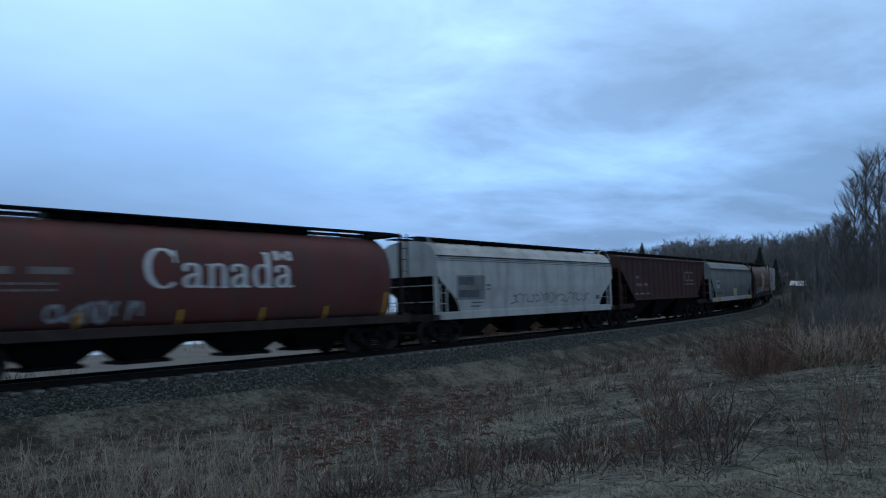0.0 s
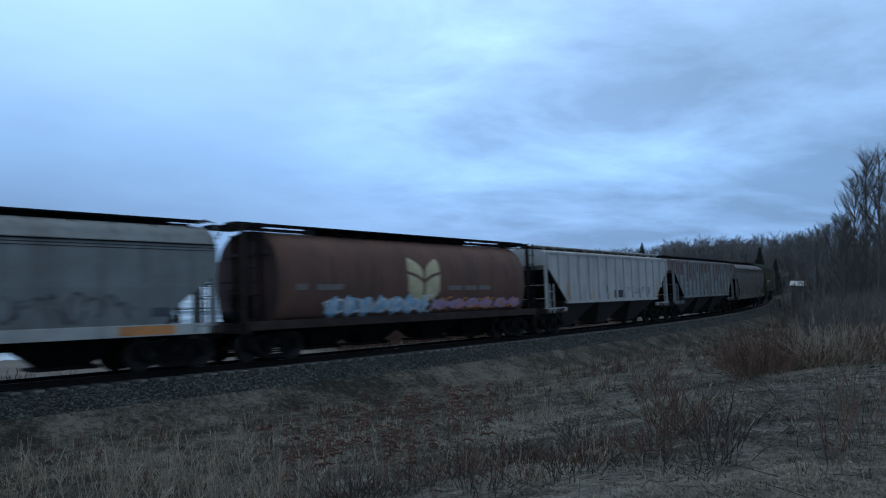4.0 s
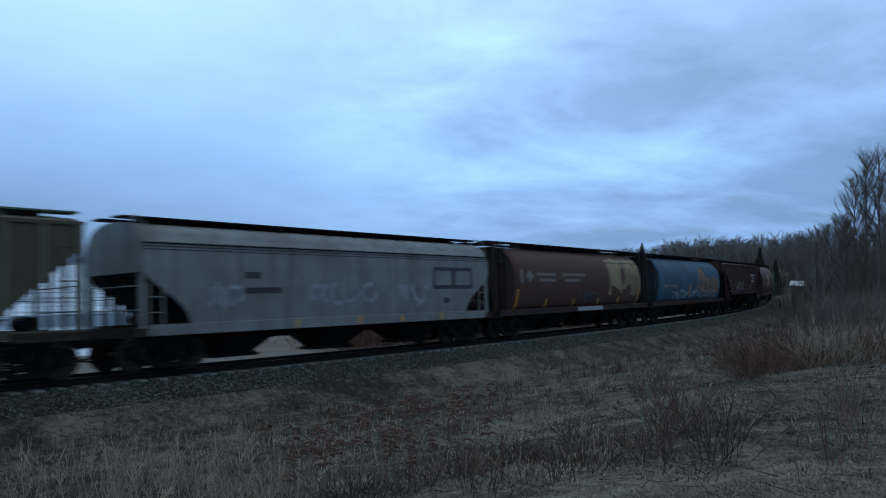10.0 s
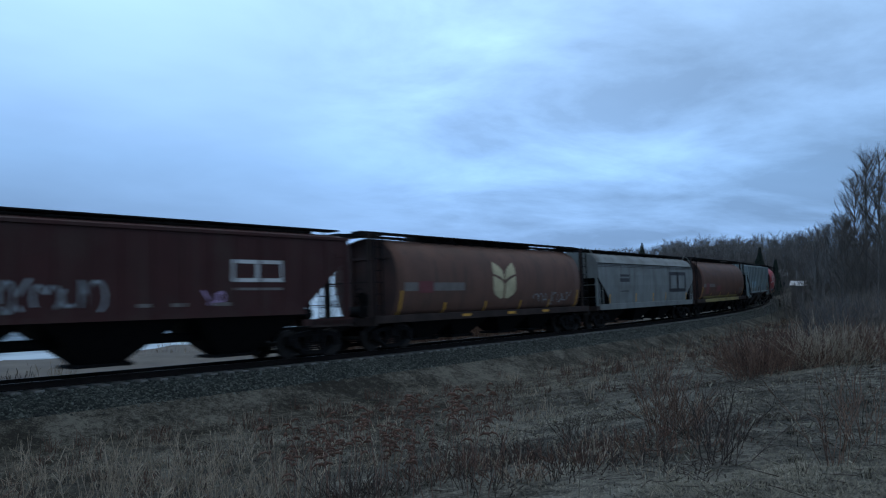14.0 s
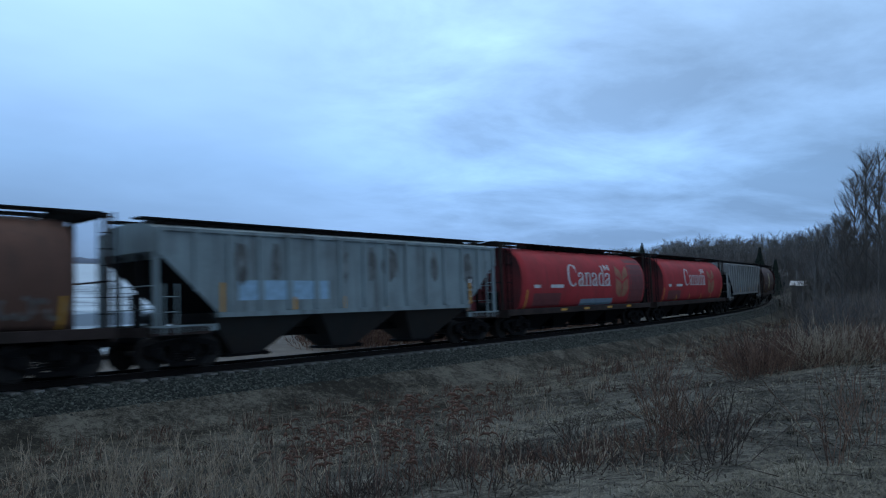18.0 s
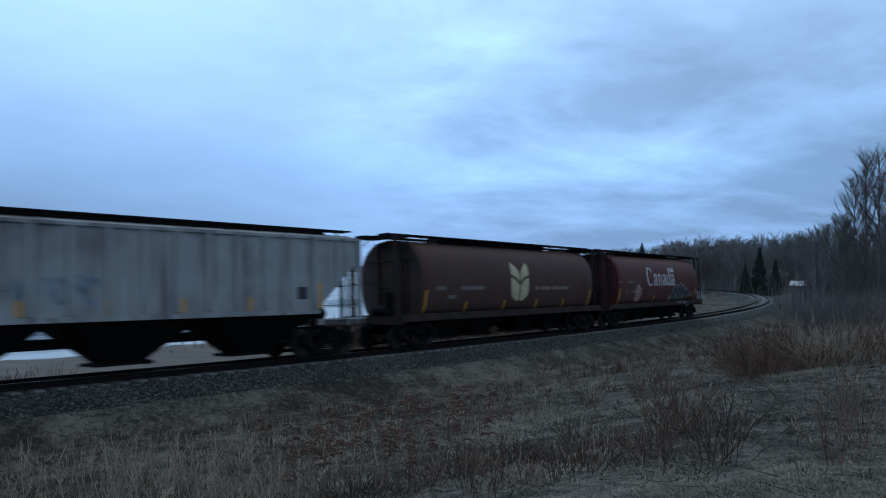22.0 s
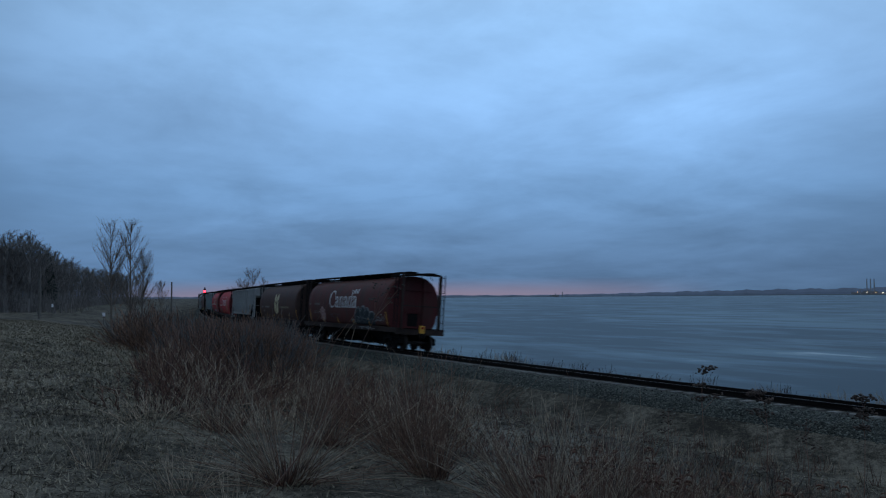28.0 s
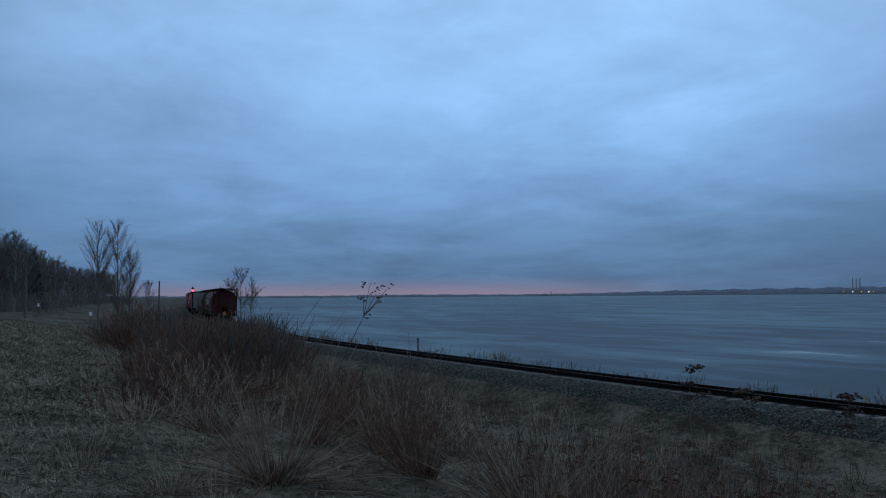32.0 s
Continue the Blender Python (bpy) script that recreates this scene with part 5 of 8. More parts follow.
    done(c, "pale grey curved-side grain hopper, grubby, with dark scrawled tags")

    # 2 maroon ribbed
    c, p, xe = ribbed_car(maroon, LENGTH, 19, stripes=False, rib_w=0.035, rib_d=0.022)
    block_mark(c, p, 3.4, 5.3, 2.55, 3.2, FADED)
    art(c, "stencil", rects((3.3, 5.4, 2.3, 2.4), (-5.6, -5.1, 2.7, 2.85), (-5.6, -4.8, 2.25, 2.42), (-4.5, -3.8, 2.25, 2.42), (-5.9, -5.3, 1.75, 1.85), (-5.1, -4.2, 1.75, 1.85), (-4.0, -3.4, 1.75, 1.85)), p, FADED)
    done(c, "dark maroon flat-sided grain hopper with a faded railway emblem")

    # 3 mid grey curved side with tags and a cream patch
    c, p, xe = curved_car(grey_mid, LENGTH, sill=grey_pale)
    art(c, "patch", rects((0.0, 1.37, 1.32, 1.95)), p, CREAM, "cream overpainted patch", lift=0.016)
    art(c, "overspray", scrawl(8, -3.6, -0.2, 1.35, 2.1, 0.10, 9), p, grey_dark)
    art(c, "overspray", scrawl(9, 1.6, 5.4, 1.35, 2.2, 0.09, 9), p, SPRAY_GREY)
    art(c, "patch", rects((-6.1, -5.1, 2.0, 2.6)), p, grey_pale, lift=0.004)
    art(c, "stencil", rects((-6.0, -5.2, 2.3, 2.5), (-6.0, -4.4, 1.55, 1.7), (5.9, 6.5, 1.5, 1.75)), p, INK)
    art(c, "patch", rects((-6.0, -4.8, 1.02, 1.26), (5.0, 6.6, 1.02, 1.26)), [(0.9, 1.505), (1.4, 1.505)], ORANGE, lift=0.006)
    done(c, "mid grey curved-side grain hopper with dark tags and a cream patch")

    # 4 brown barrel with wheat emblem and bright graffiti
    c, p, xe = cylinder_car(brown, LENGTH, stripes=False)
    art(c, "wheat_emblem", wheat(0.0, 1.75, 1.9, 1.65), p, CREAM)
    art(c, "stencil", rects((-6.4, -5.9, 2.2, 2.4), (-5.5, -4.3, 2.2, 2.38), (1.5, 2.4, 2.15, 2.33), (2.6, 3.4, 2.15, 2.33), (3.6, 4.4, 2.15, 2.33)), p, FADED)
    rng = random.Random(4)
    b = bmesh.new()
    for k in range(7):
        blob(b, rng, -4.7 + k * 0.78, 1.62, 0.36, 0.34)
    art(c, "graffiti", b, p, SKY_BLUE)
    art(c, "graffiti", scrawl(6, -5.1, 0.6, 1.3, 2.0, 0.07, 13), p, WHITE, lift=0.014)
    b = bmesh.new()
    for k in range(6):
        blob(b, rng, 1.1 + k * 1.05, 1.6, 0.5, 0.2)
    art(c, "graffiti", b, p, VIOLET)
    art(c, "graffiti", scrawl(7, 0.9, 6.6, 1.32, 1.9, 0.06, 11), p, ORANGE, lift=0.014)
    done(c, "rusty brown cylindrical grain hopper with wheat emblem and bright graffiti")

    # 5 chalk white ribbed
    c, p, xe = ribbed_car(white, LENGTH, 15, low=dull, walk_mat=white)
    art(c, "patch", rects((-1.3, -0.9, 1.9, 2.3), (4.4, 4.9, 1.75, 2.2), (-0.3, 0.9, 1.62, 2.05)), p, BLACK)
    art(c, "overspray", scrawl(12, 1.2, 4.1, 1.8, 2.25, 0.05, 8), p, grey_dark)
    done(c, "chalk-white ribbed grain hopper with dusty chutes")

    # 6 rusting ribbed
    c, p, xe = ribbed_car(rusty, LENGTH, 17, low=dull)
    rng = random.Random(21)
    bay = 2 * (8.0 - 0.12) / 16
    for k in range(16):
        x = -8.0 + 0.12 + (k + 0.5) * bay
        if k in (2, 9, 13):
            continue
        b, w, lo = bmesh.new(), rng.uniform(0.16, 0.30), rng.uniform(2.55, 3.25)
        rows = np.linspace(lo, 3.78, 9)
        poly(b, [(x - w * rng.uniform(0.6, 1.1), z) for z in rows] + [(x + w * rng.uniform(0.6, 1.1), z) for z in rows[::-1]])
        art(c, "rust_patch", b, p, rust_red, "flaking rust patch", 0.006)
    art(c, "stencil", rects((-5.8, -5.0, 2.35, 2.5), (-4.7, -3.6, 2.35, 2.5), (-5.6, -4.4, 1.95, 2.1)), p, GREY_BLUE)
    done(c, "white ribbed grain hopper badly streaked and patched with rust")

    # 7 warm grey curved side
    c, p, xe = curved_car(grey_dark, LENGTH, FLOW_PLAIN, stripes=True)
    small_print(c, p, -5.3, 1.75, FADED, 3)
    art(c, "emblem", rects((3.5, 3.95, 2.75, 3.25), (3.5, 3.95, 2.45, 2.6)), p, FADED)
    art(c, "stencil", rects((0.4, 1.4, 1.62, 1.68), (0.4, 1.4, 1.9, 1.95), (0.4, 0.46, 1.62, 1.95), (1.34, 1.4, 1.62, 1.95), (2.2, 3.6, 1.55, 1.6), (5.2, 5.5, 1.55, 1.8)), p, FADED)
    done(c, "warm grey curved-side grain hopper with yellow reflective stripes")

    # 8 olive green ribbed
    c, p, xe = ribbed_car(green, LENGTH, 19, rib_mat=paint("olive_rib", (0.125, 0.125, 0.088), amount=0.4, streak=0.4), walk_mat=material("mossy_grating", (0.10, 0.16, 0.11), 0.8), stripes=False)
    art(c, "stencil", rects((-4.9, -4.2, 2.45, 2.58), (-4.9, -4.2, 2.2, 2.28), (-3.9, -3.1, 2.45, 2.58), (-3.9, -3.1, 2.2, 2.28), (-2.8, -2.2, 2.4, 2.55)), [(1, 1.555), (4, 1.555)], WHITE)
    art(c, "patch", rects((-6.2, -5.95, 1.7, 2.3), (2.6, 2.85, 1.7, 2.1), (5.3, 5.55, 1.7, 2.3)), [(1, 1.557), (4, 1.557)], MAROON)
    done(c, "dark olive-green ribbed grain hopper with worn white stencils")

    # 9 grey curved side with dark emblem
    c, p, xe = curved_car(grey_mid, LENGTH)
    block_mark(c, p, 4.3, 6.7, 2.2, 3.05, BLACK)
    art(c, "stencil", rects((-4.6, -4.0, 2.55, 2.75), (-4.6, -3.2, 2.1, 2.28), (4.9, 5.3, 1.65, 1.85)), p, BLACK)
    art(c, "overspray", scrawl(31, -5.9, -4.7, 1.7, 2.4, 0.12, 5), p, SILVER)
    art(c, "overspray", scrawl(32, -2.0, 1.0, 1.7, 2.5, 0.14, 6), p, SILVER)
    art(c, "overspray", scrawl(33, 2.2, 4.0, 1.6, 2.4, 0.14, 5), p, SILVER)
    for x in (-2.6, 0.2, 2.4, 4.7):
        art(c, "reflector", rects((x, x + 0.12, 1.02, 1.27)), [(0.9, 1.507), (1.4, 1.507)], YELLOW, "yellow reflective stripe", 0.006)
    done(c, "grey curved-side grain hopper with a dark railway emblem")

    # 10 brown barrel, big cream wheat panel
    c, p, xe = cylinder_car(brown_dark, LENGTH)
    rng = random.Random(10)
    b = bmesh.new()
    edge = [(2.75 + 4.35 * k / 12, 1.62 + 0.30 * rng.random()) for k in range(13)] + [(7.08, 3.78)] + [(7.0 - 4.2 * k / 12, 3.86 - 0.14 * rng.random()) for k in range(13)]
    poly(b, edge)
    worn = material("worn_cream", (0.26, 0.205, 0.105), 0.75, vary=0.35, scale=0.9, fine=14, stain=(0.105, 0.066, 0.042), stain_amount=0.85, stain_scale=0.7, streak=(0.075, 0.048, 0.034, 0.85))
    art(c, "wheat_panel", b, p, worn, "worn cream wheat emblem")
    for pts in ([(4.55, 2.45), (4.35, 2.85), (4.5, 3.25), (4.85, 3.35), (4.9, 2.95), (4.7, 2.5)], [(3.1, 1.75), (3.05, 2.35), (3.5, 2.25), (4.3, 1.98), (4.2, 1.7)], [(5.6, 1.75), (5.7, 2.4), (5.2, 2.28), (4.55, 1.98), (4.6, 1.7)]):
        b = bmesh.new()
        poly(b, pts)
        art(c, "leaf_mark", b, p, brown_dark, lift=0.016)
    b = rects((-6.6, -6.35, 2.45, 3.05))
    poly(b, [(-6.1, 2.75), (-5.75, 2.45), (-5.4, 2.75), (-5.75, 3.05)])
    art(c, "emblem", b, p, FADED)
    art(c, "stencil", rects((-5.1, -3.3, 2.78, 2.92), (-4.9, -3.3, 2.5, 2.64), (-2.6, -0.1, 2.78, 2.92), (-2.4, -0.7, 2.5, 2.64)), p, FADED)
    art(c, "overspray", scrawl(41, -0.9, 2.0, 1.4, 2.0, 0.10, 7), p, TEAL)
    art(c, "patch", rects((-0.9, 2.0, 1.02, 1.22)), [(0.9, 1.475), (1.4, 1.475)], SILVER, lift=0.006)
    done(c, "dark brown cylindrical grain hopper with worn cream wheat panel")

    # 11 blue barrel
    c, p, xe = cylinder_car(blue, LENGTH, stripes=False)
    art(c, "lettering", script_word(0.75, 1.76, 5.9, 1.78), p, FADED_ORANGE, "orange script lettering")
    art(c, "overspray", scrawl(51, -4.4, 6.2, 1.32, 2.0, 0.10, 20), p, SILVER)
    b = bmesh.new()
    blob(b, random.Random(52), -0.65, 2.0, 0.26, 0.42, 18, 0.25)
    art(c, "graffiti", b, p, FADED_ORANGE, "orange spray patch", 0.014)
    art(c, "stencil", rects((-6.2, -5.2, 2.15, 2.33), (-4.9, -3.4, 2.15, 2.33)), p, FADED)
    done(c, "teal-blue cylindrical grain hopper with orange Alberta lettering and tags")

    # 12 maroon ribbed with white tag
    c, p, xe = ribbed_car(maroon, LENGTH, 19, stripes=False, rib_w=0.035, rib_d=0.022)
    block_mark(c, p, 3.4, 5.2, 2.45, 3.12, WHITE)
    art(c, "stencil", rects((3.4, 5.2, 2.2, 2.28), (-7.4, -6.7, 3.4, 3.5), (-6.5, -6.0, 2.5, 2.7), (-6.5, -5.9, 2.1, 2.22), (-5.6, -5.0, 2.1, 2.22), (-4.8, -4.3, 2.1, 2.22), (-6.8, -6.2, 1.7, 1.8), (0.4, 0.8, 1.75, 1.85), (1.4, 1.9, 1.75, 1.85), (2.6, 3.3, 1.75, 1.85)), p, FADED)
    art(c, "graffiti", scrawl(61, -4.1, -0.5, 1.62, 2.5, 0.08, 10), p, SILVER)
    art(c, "graffiti", scrawl(62, 2.4, 3.1, 1.7, 2.3, 0.08, 3), p, VIOLET)
    done(c, "dark maroon flat-sided grain hopper with a silver tag")

    # 13 brown barrel with wheat
    c, p, xe = cylinder_car(brown, LENGTH)
    art(c, "wheat_emblem", wheat(0.1, 1.75, 1.8, 1.6), p, CREAM)
    art(c, "patch", rects((-6.7, -5.9, 2.13, 2.45), (-4.95, -2.9, 2.13, 2.45)), p, FADED)
    art(c, "patch", rects((-5.85, -5.0, 2.05, 2.5)), p, MAROON)
    art(c, "overspray", scrawl(71, 2.6, 6.2, 1.4, 2.1, 0.04, 8), p, SILVER)
    for x in (-3.0, 0.4, 3.4):
        art(c, "reflector", rects((x, x + 0.6, 1.08, 1.19)), [(0.9, 1.475), (1.4, 1.475)], YELLOW, "yellow reflective stripe", 0.006)
    done(c, "weathered brown cylindrical grain hopper with pale wheat emblem")

    # 14 grey curved side with large dark emblem
    c, p, xe = curved_car(grey_mid, LENGTH)
    block_mark(c, p, 3.2, 6.2, 1.85, 3.15, BLACK)
    art(c, "stencil", rects((-5.0, -3.6, 2.8, 2.92), (-5.0, -3.6, 2.5, 2.7), (-4.9, -3.7, 1.95, 2.0)), p, BLACK)
    for x in (-6.4, -2.6, 0.2, 2.4, 6.4):
        stripe(c, p, x, 1.32, 0.5)
    done(c, "grey curved-side grain hopper with a large dark emblem")

    # 15 brown barrel, yellow band
    c, p, xe = cylinder_car(brown, LENGTH)
    art(c, "band", rects((-6.0, 5.2, 1.27, 1.44)), p, YELLOW_BAND, "yellow painted band", 0.005)
    part("sill_band", boxes((-6.0, 5.2, -1.478, -1.474, 1.0, 1.25)), YELLOW_BAND, c)
    art(c, "patch", rects((-6.6, -5.9, 2.1, 2.35), (-4.9, -3.2, 2.1, 2.35)), p, FADED)
    art(c, "patch", rects((-5.8, -4.9, 1.6, 2.4), (-2.6, -1.4, 1.75, 2.2)), p, MAROON)
    art(c, "overspray", scrawl(81, 5.4, 6.9, 1.5, 2.1, 0.12, 4), p, FADED)
    done(c, "weathered brown cylindrical grain hopper with a yellow lower band")

    # 16 ice blue ribbed
    c, p, xe = ribbed_car(ice_blue, LENGTH, 15, low=dull)
    art(c, "patch", rects((-5.3, -1.7, 1.9, 2.5)), p, SKY_BLUE, "bluer repainted patch", 0.005)
    rng = random.Random(16)
    soot = material("soot_stain", (0.12, 0.125, 0.12), 0.9, vary=0.4, scale=3, stain=(0.26, 0.30, 0.30), stain_amount=0.8, stain_scale=2.5)
    for x, w in ((-5.2, 0.5), (-3.9, 0.35), (-1.0, 0.5), (0.4, 0.4), (1.35, 0.75), (3.9, 0.4), (6.0, 0.6)):
        b = bmesh.new()
        blob(b, rng, x, 3.05, w / 2, 0.62, 20, 0.2)
        art(c, "stain", b, p, soot)
    art(c, "stencil", rects((6.0, 6.35, 2.2, 2.7), (6.0, 6.35, 1.75, 2.1)), p, BLACK)
    art(c, "stencil", rects((6.1, 6.25, 2.32, 2.6), (6.1, 6.25, 1.85, 2.0)), p, WHITE, lift=0.014)
    done(c, "ice-blue ribbed grain hopper with dark stains and dusty chutes")

    # 17 and 18 bright red barrels
    for k in (0, 1):
        c, p, xe = cylinder_car(red, LENGTH, stripes=k == 1)
        canada(c, p)
        art(c, "wheat_emblem", wheat(3.9, 1.65, 1.65, 1.75), p, TAN)
        art(c, "stencil", rects((-6.0, -5.4, 2.2, 2.36), (-4.4, -3.1, 2.2, 2.36)), p, WHITE)
        art(c, "patch", rects((-6.0, -3.3, 1.35, 1.95)), p, MAROON)
        if k == 0:
            art(c, "patch", rects((-1.1, 2.8, 1.28, 1.62)), p, GREY_BLUE, "grey-blue overpainted patch")
            art(c, "patch", rects((4.9, 6.95, 1.3, 3.85)), p, MAROON, "darker unfaded panel", 0.005)
            for x in (-6.6,):
                stripe(c, p, x, 1.27, 0.85)
            for x in (-3.3, -0.8, 2.0, 4.6):
                art(c, "reflector", rects((x, x + 0.6, 1.08, 1.19)), [(0.9, 1.475), (1.4, 1.475)], YELLOW, "yellow reflective stripe", 0.006)
            done(c, "bright red cylindrical grain hopper with Canada lettering and dark end panel")
        else:
            done(c, "bright red cylindrical grain hopper with white Canada lettering and wheat emblem")

    # 19 grey ribbed
    c, p, xe = ribbed_car(paint("stained_grey", (0.33, 0.345, 0.34), amount=0.6, streak=0.7), LENGTH, 17)
    art(c, "overspray", scrawl(91, -4.4, -1.2, 1.8, 2.6, 0.10, 8), p, GREY_BLUE)
    art(c, "stencil", rects((5.2, 5.6, 1.9, 2.3)), p, BLACK)
    done(c, "stained grey ribbed grain hopper with faint blue tags")

    # 20 dark brown barrel with wheat and small print
    c, p, xe = cylinder_car(brown_dark, LENGTH)
    art(c, "wheat_emblem", wheat(-0.05, 1.62, 1.5, 1.75), p, CREAM)
    b = bmesh.new()
    for x0, x1 in ((1.25, 1.55), (1.65, 2.75), (2.95, 3.65), (3.77, 4.5)):
        poly(b, [(x0, 2.12), (x1, 2.12), (x1, 2.27), (x0, 2.27)])
    art(c, "stencil", b, p, FADED_CREAM)
    art(c, "stencil", rects((-6.2, -5.6, 2.15, 2.3), (-4.6, -2.9, 2.15, 2.3), (-5.4, -4.9, 1.8, 1.95)), p, FADED)
    done(c, "dark brown cylindrical grain hopper with cream wheat emblem")

    # 21 the last car
    # its end red is darker than the sides, with shade painted in
    c, p, xe = cylinder_car(red_old, LENGTH, shaded_end_paint=paint("shaded_end_red", (0.085, 0.018, 0.018), amount=0.5, streak=0.3))
    canada(c, p)
    art(c, "stencil", rects((-6.90, -6.78, 2.42, 2.56), (-6.72, -6.60, 2.42, 2.56), *[(-5.73 + k * 0.19, -5.60 + k * 0.19, 2.42, 2.57) for k in range(6)]), p, FADED)
    art(c, "stencil", rects((-6.0, -5.45, 1.98, 2.02), (-5.2, -5.05, 1.98, 2.02), (-4.98, -4.72, 1.98, 2.02), (-6.0, -5.5, 1.86, 1.90), (-5.2, -4.72, 1.86, 1.90)), p, FADED)
    rng = random.Random(77)
    b = bmesh.new()
    blob(b, rng, -4.05, 1.80, 0.44, 0.47, 22, 0.16)
    for k in range(26):
        a, r = k * 6.283 / 26 + rng.uniform(-0.12, 0.12), rng.uniform(0.58, 0.98) * (0.75 if k % 3 else 1.0)
        u, w = (math.cos(a), math.sin(a)), rng.uniform(0.03, 0.075)
        tip = (-4.05 + r * u[0], max(1.27, 1.80 + 0.85 * r * u[1]))
        poly(b, [(-4.05 + 0.36 * u[0] + w * u[1], max(1.275, 1.80 + 0.38 * u[1] - w * u[0])), tip, (-4.05 + 0.36 * u[0] - w * u[1], max(1.28, 1.80 + 0.38 * u[1] + w * u[0]))])
    art(c, "graffiti", b, p, PALE_PINK, "pink paint splash")
    b = bmesh.new()
    ribbon(b, curve_through([(-4.36, 1.5), (-4.32, 2.0), (-4.05, 2.14), (-3.75, 2.02), (-3.78, 1.6)]), lambda way: 0.035)
    ribbon(b, curve_through([(-4.2, 1.62), (-4.1, 1.9), (-3.95, 1.85), (-4.0, 1.6)]), lambda way: 0.035)
    art(c, "graffiti", b, p, MAROON, "dark lines in the splash", 0.013)
    # dark peaks outlined in silver
    outer = [(1.90, 1.30), (1.97, 1.88), (2.32, 2.17), (2.60, 2.32), (2.78, 2.34), (2.92, 2.22), (2.97, 2.09), (3.11, 2.22), (3.32, 2.36), (3.53, 2.41), (3.71, 2.32), (3.83, 2.14), (4.03, 2.32), (4.24, 2.27), (4.42, 2.09), (4.48, 1.98), (4.66, 2.07), (4.95, 2.08), (5.10, 1.98), (5.13, 1.76), (5.05, 1.30)]
    b = bmesh.new()
    poly(b, outer)
    art(c, "graffiti", b, p, material("graffiti_black", (0.022, 0.030, 0.032), 0.7, vary=0.4, scale=3), "black and green graffiti peaks")
    b = bmesh.new()
    ribbon(b, outer[1:-1], lambda way: 0.055)
    for pts in ([(1.75, 1.30), (1.97, 1.62), (1.97, 1.88)], [(2.97, 2.09), (2.90, 1.72), (3.02, 1.34)], [(3.83, 2.14), (3.60, 1.86), (3.74, 1.55), (3.58, 1.34)], [(4.48, 1.98), (4.34, 1.66), (4.42, 1.34)], [(2.30, 1.36), (2.42, 1.74), (2.66, 1.60), (2.56, 1.40)],
                [(3.20, 1.60), (3.36, 1.78), (3.30, 1.52), (3.46, 1.42)], [(4.0, 1.60), (4.12, 1.76), (4.18, 1.46)], [(4.70, 1.46), (4.80, 1.70), (4.95, 1.55)], [(1.30, 1.42), (1.45, 1.62), (1.42, 1.36)], [(1.45, 1.36), (1.62, 1.66)], [(5.1, 1.50), (5.5, 1.66), (5.9, 1.58), (6.2, 1.66)]):
        ribbon(b, curve_through(pts, 3), lambda way: 0.045)
    art(c, "graffiti", b, p, SILVER, "silver graffiti outline", 0.015)
    art(c, "graffiti", scrawl(78, 1.3, 2.0, 1.3, 1.6, 0.025, 4), p, WHITE)
    art(c, "graffiti", scrawl(79, 5.4, 6.6, 1.45, 1.95, 0.025, 7), p, SILVER)
    art(c, "graffiti", scrawl(80, -2.7, -0.8, 1.6, 1.95, 0.03, 9), p, TEAL)
    art(c, "graffiti", scrawl(84, 2.6, 5.2, 1.05, 1.2, 0.03, 10), [(0.9, 1.475), (1.4, 1.475)], SILVER)
    # rear marker box on the coupler
    b = boxes((0.0, 0.18, -0.14, 0.14, 0.0, 0.42), bevel=0.02)
    mk = part("rear_marker", b, YELLOW, c, "yellow end-of-train marker box")
    mk.location = (LENGTH / 2 - 0.12, -0.1, 1.0)
    b = bmesh.new()
    tube(b, (0.17, 0, 0.3), (0.2, 0, 0.3), 0.07, 12)
    part("lens", b, material("red_lens", (0.3, 0.01, 0.01), 0.25), mk)
    done(c, "faded oxide-red cylindrical grain hopper, graffitied, end of the train")


build_train()
# ---- plants ----
def ribs_to_tris(a, b, ra, rb, sides=3):
    """Tapered prisms from points a to b (arrays), as vertices and triangles."""
    a, b, ra, rb = (np.asarray(q, float) for q in (a, b, ra, rb))
    d = b - a
    d /= np.linalg.norm(d, axis=1)[:, None] + 1e-9
    up = np.where(np.abs(d[:, 2:3]) > 0.9, np.array([[1.0, 0, 0]]), np.array([[0, 0, 1.0]]))
    e = np.cross(d, up)
    e /= np.linalg.norm(e, axis=1)[:, None] + 1e-9
    g = np.cross(d, e)
    n, rings = len(a), []
    for p, r in ((a, ra), (b, rb)):
        for k in range(sides):
            t = 2 * math.pi * k / sides
            rings.append(p + r[:, None] * (math.cos(t) * e + math.sin(t) * g))
    v = np.stack(rings, 1).reshape(-1, 3)
    f = []
    for k in range(sides if sides > 2 else 1):
        j = (k + 1) % sides
        f += [(k, j, sides + j), (k, sides + j, sides + k)]
    f = np.array(f)[None] + (np.arange(n) * 2 * sides)[:, None, None]
    return v, f.reshape(-1, 3)


def ground_z(x, y):
    return float(height(np.array([x]), np.array([y]))[0])


def polar(yaw, dist):
    """A place at that bearing (degrees to the left of +y) and distance from the camera."""
    return -math.sin(radians(yaw)) * dist, math.cos(radians(yaw)) * dist


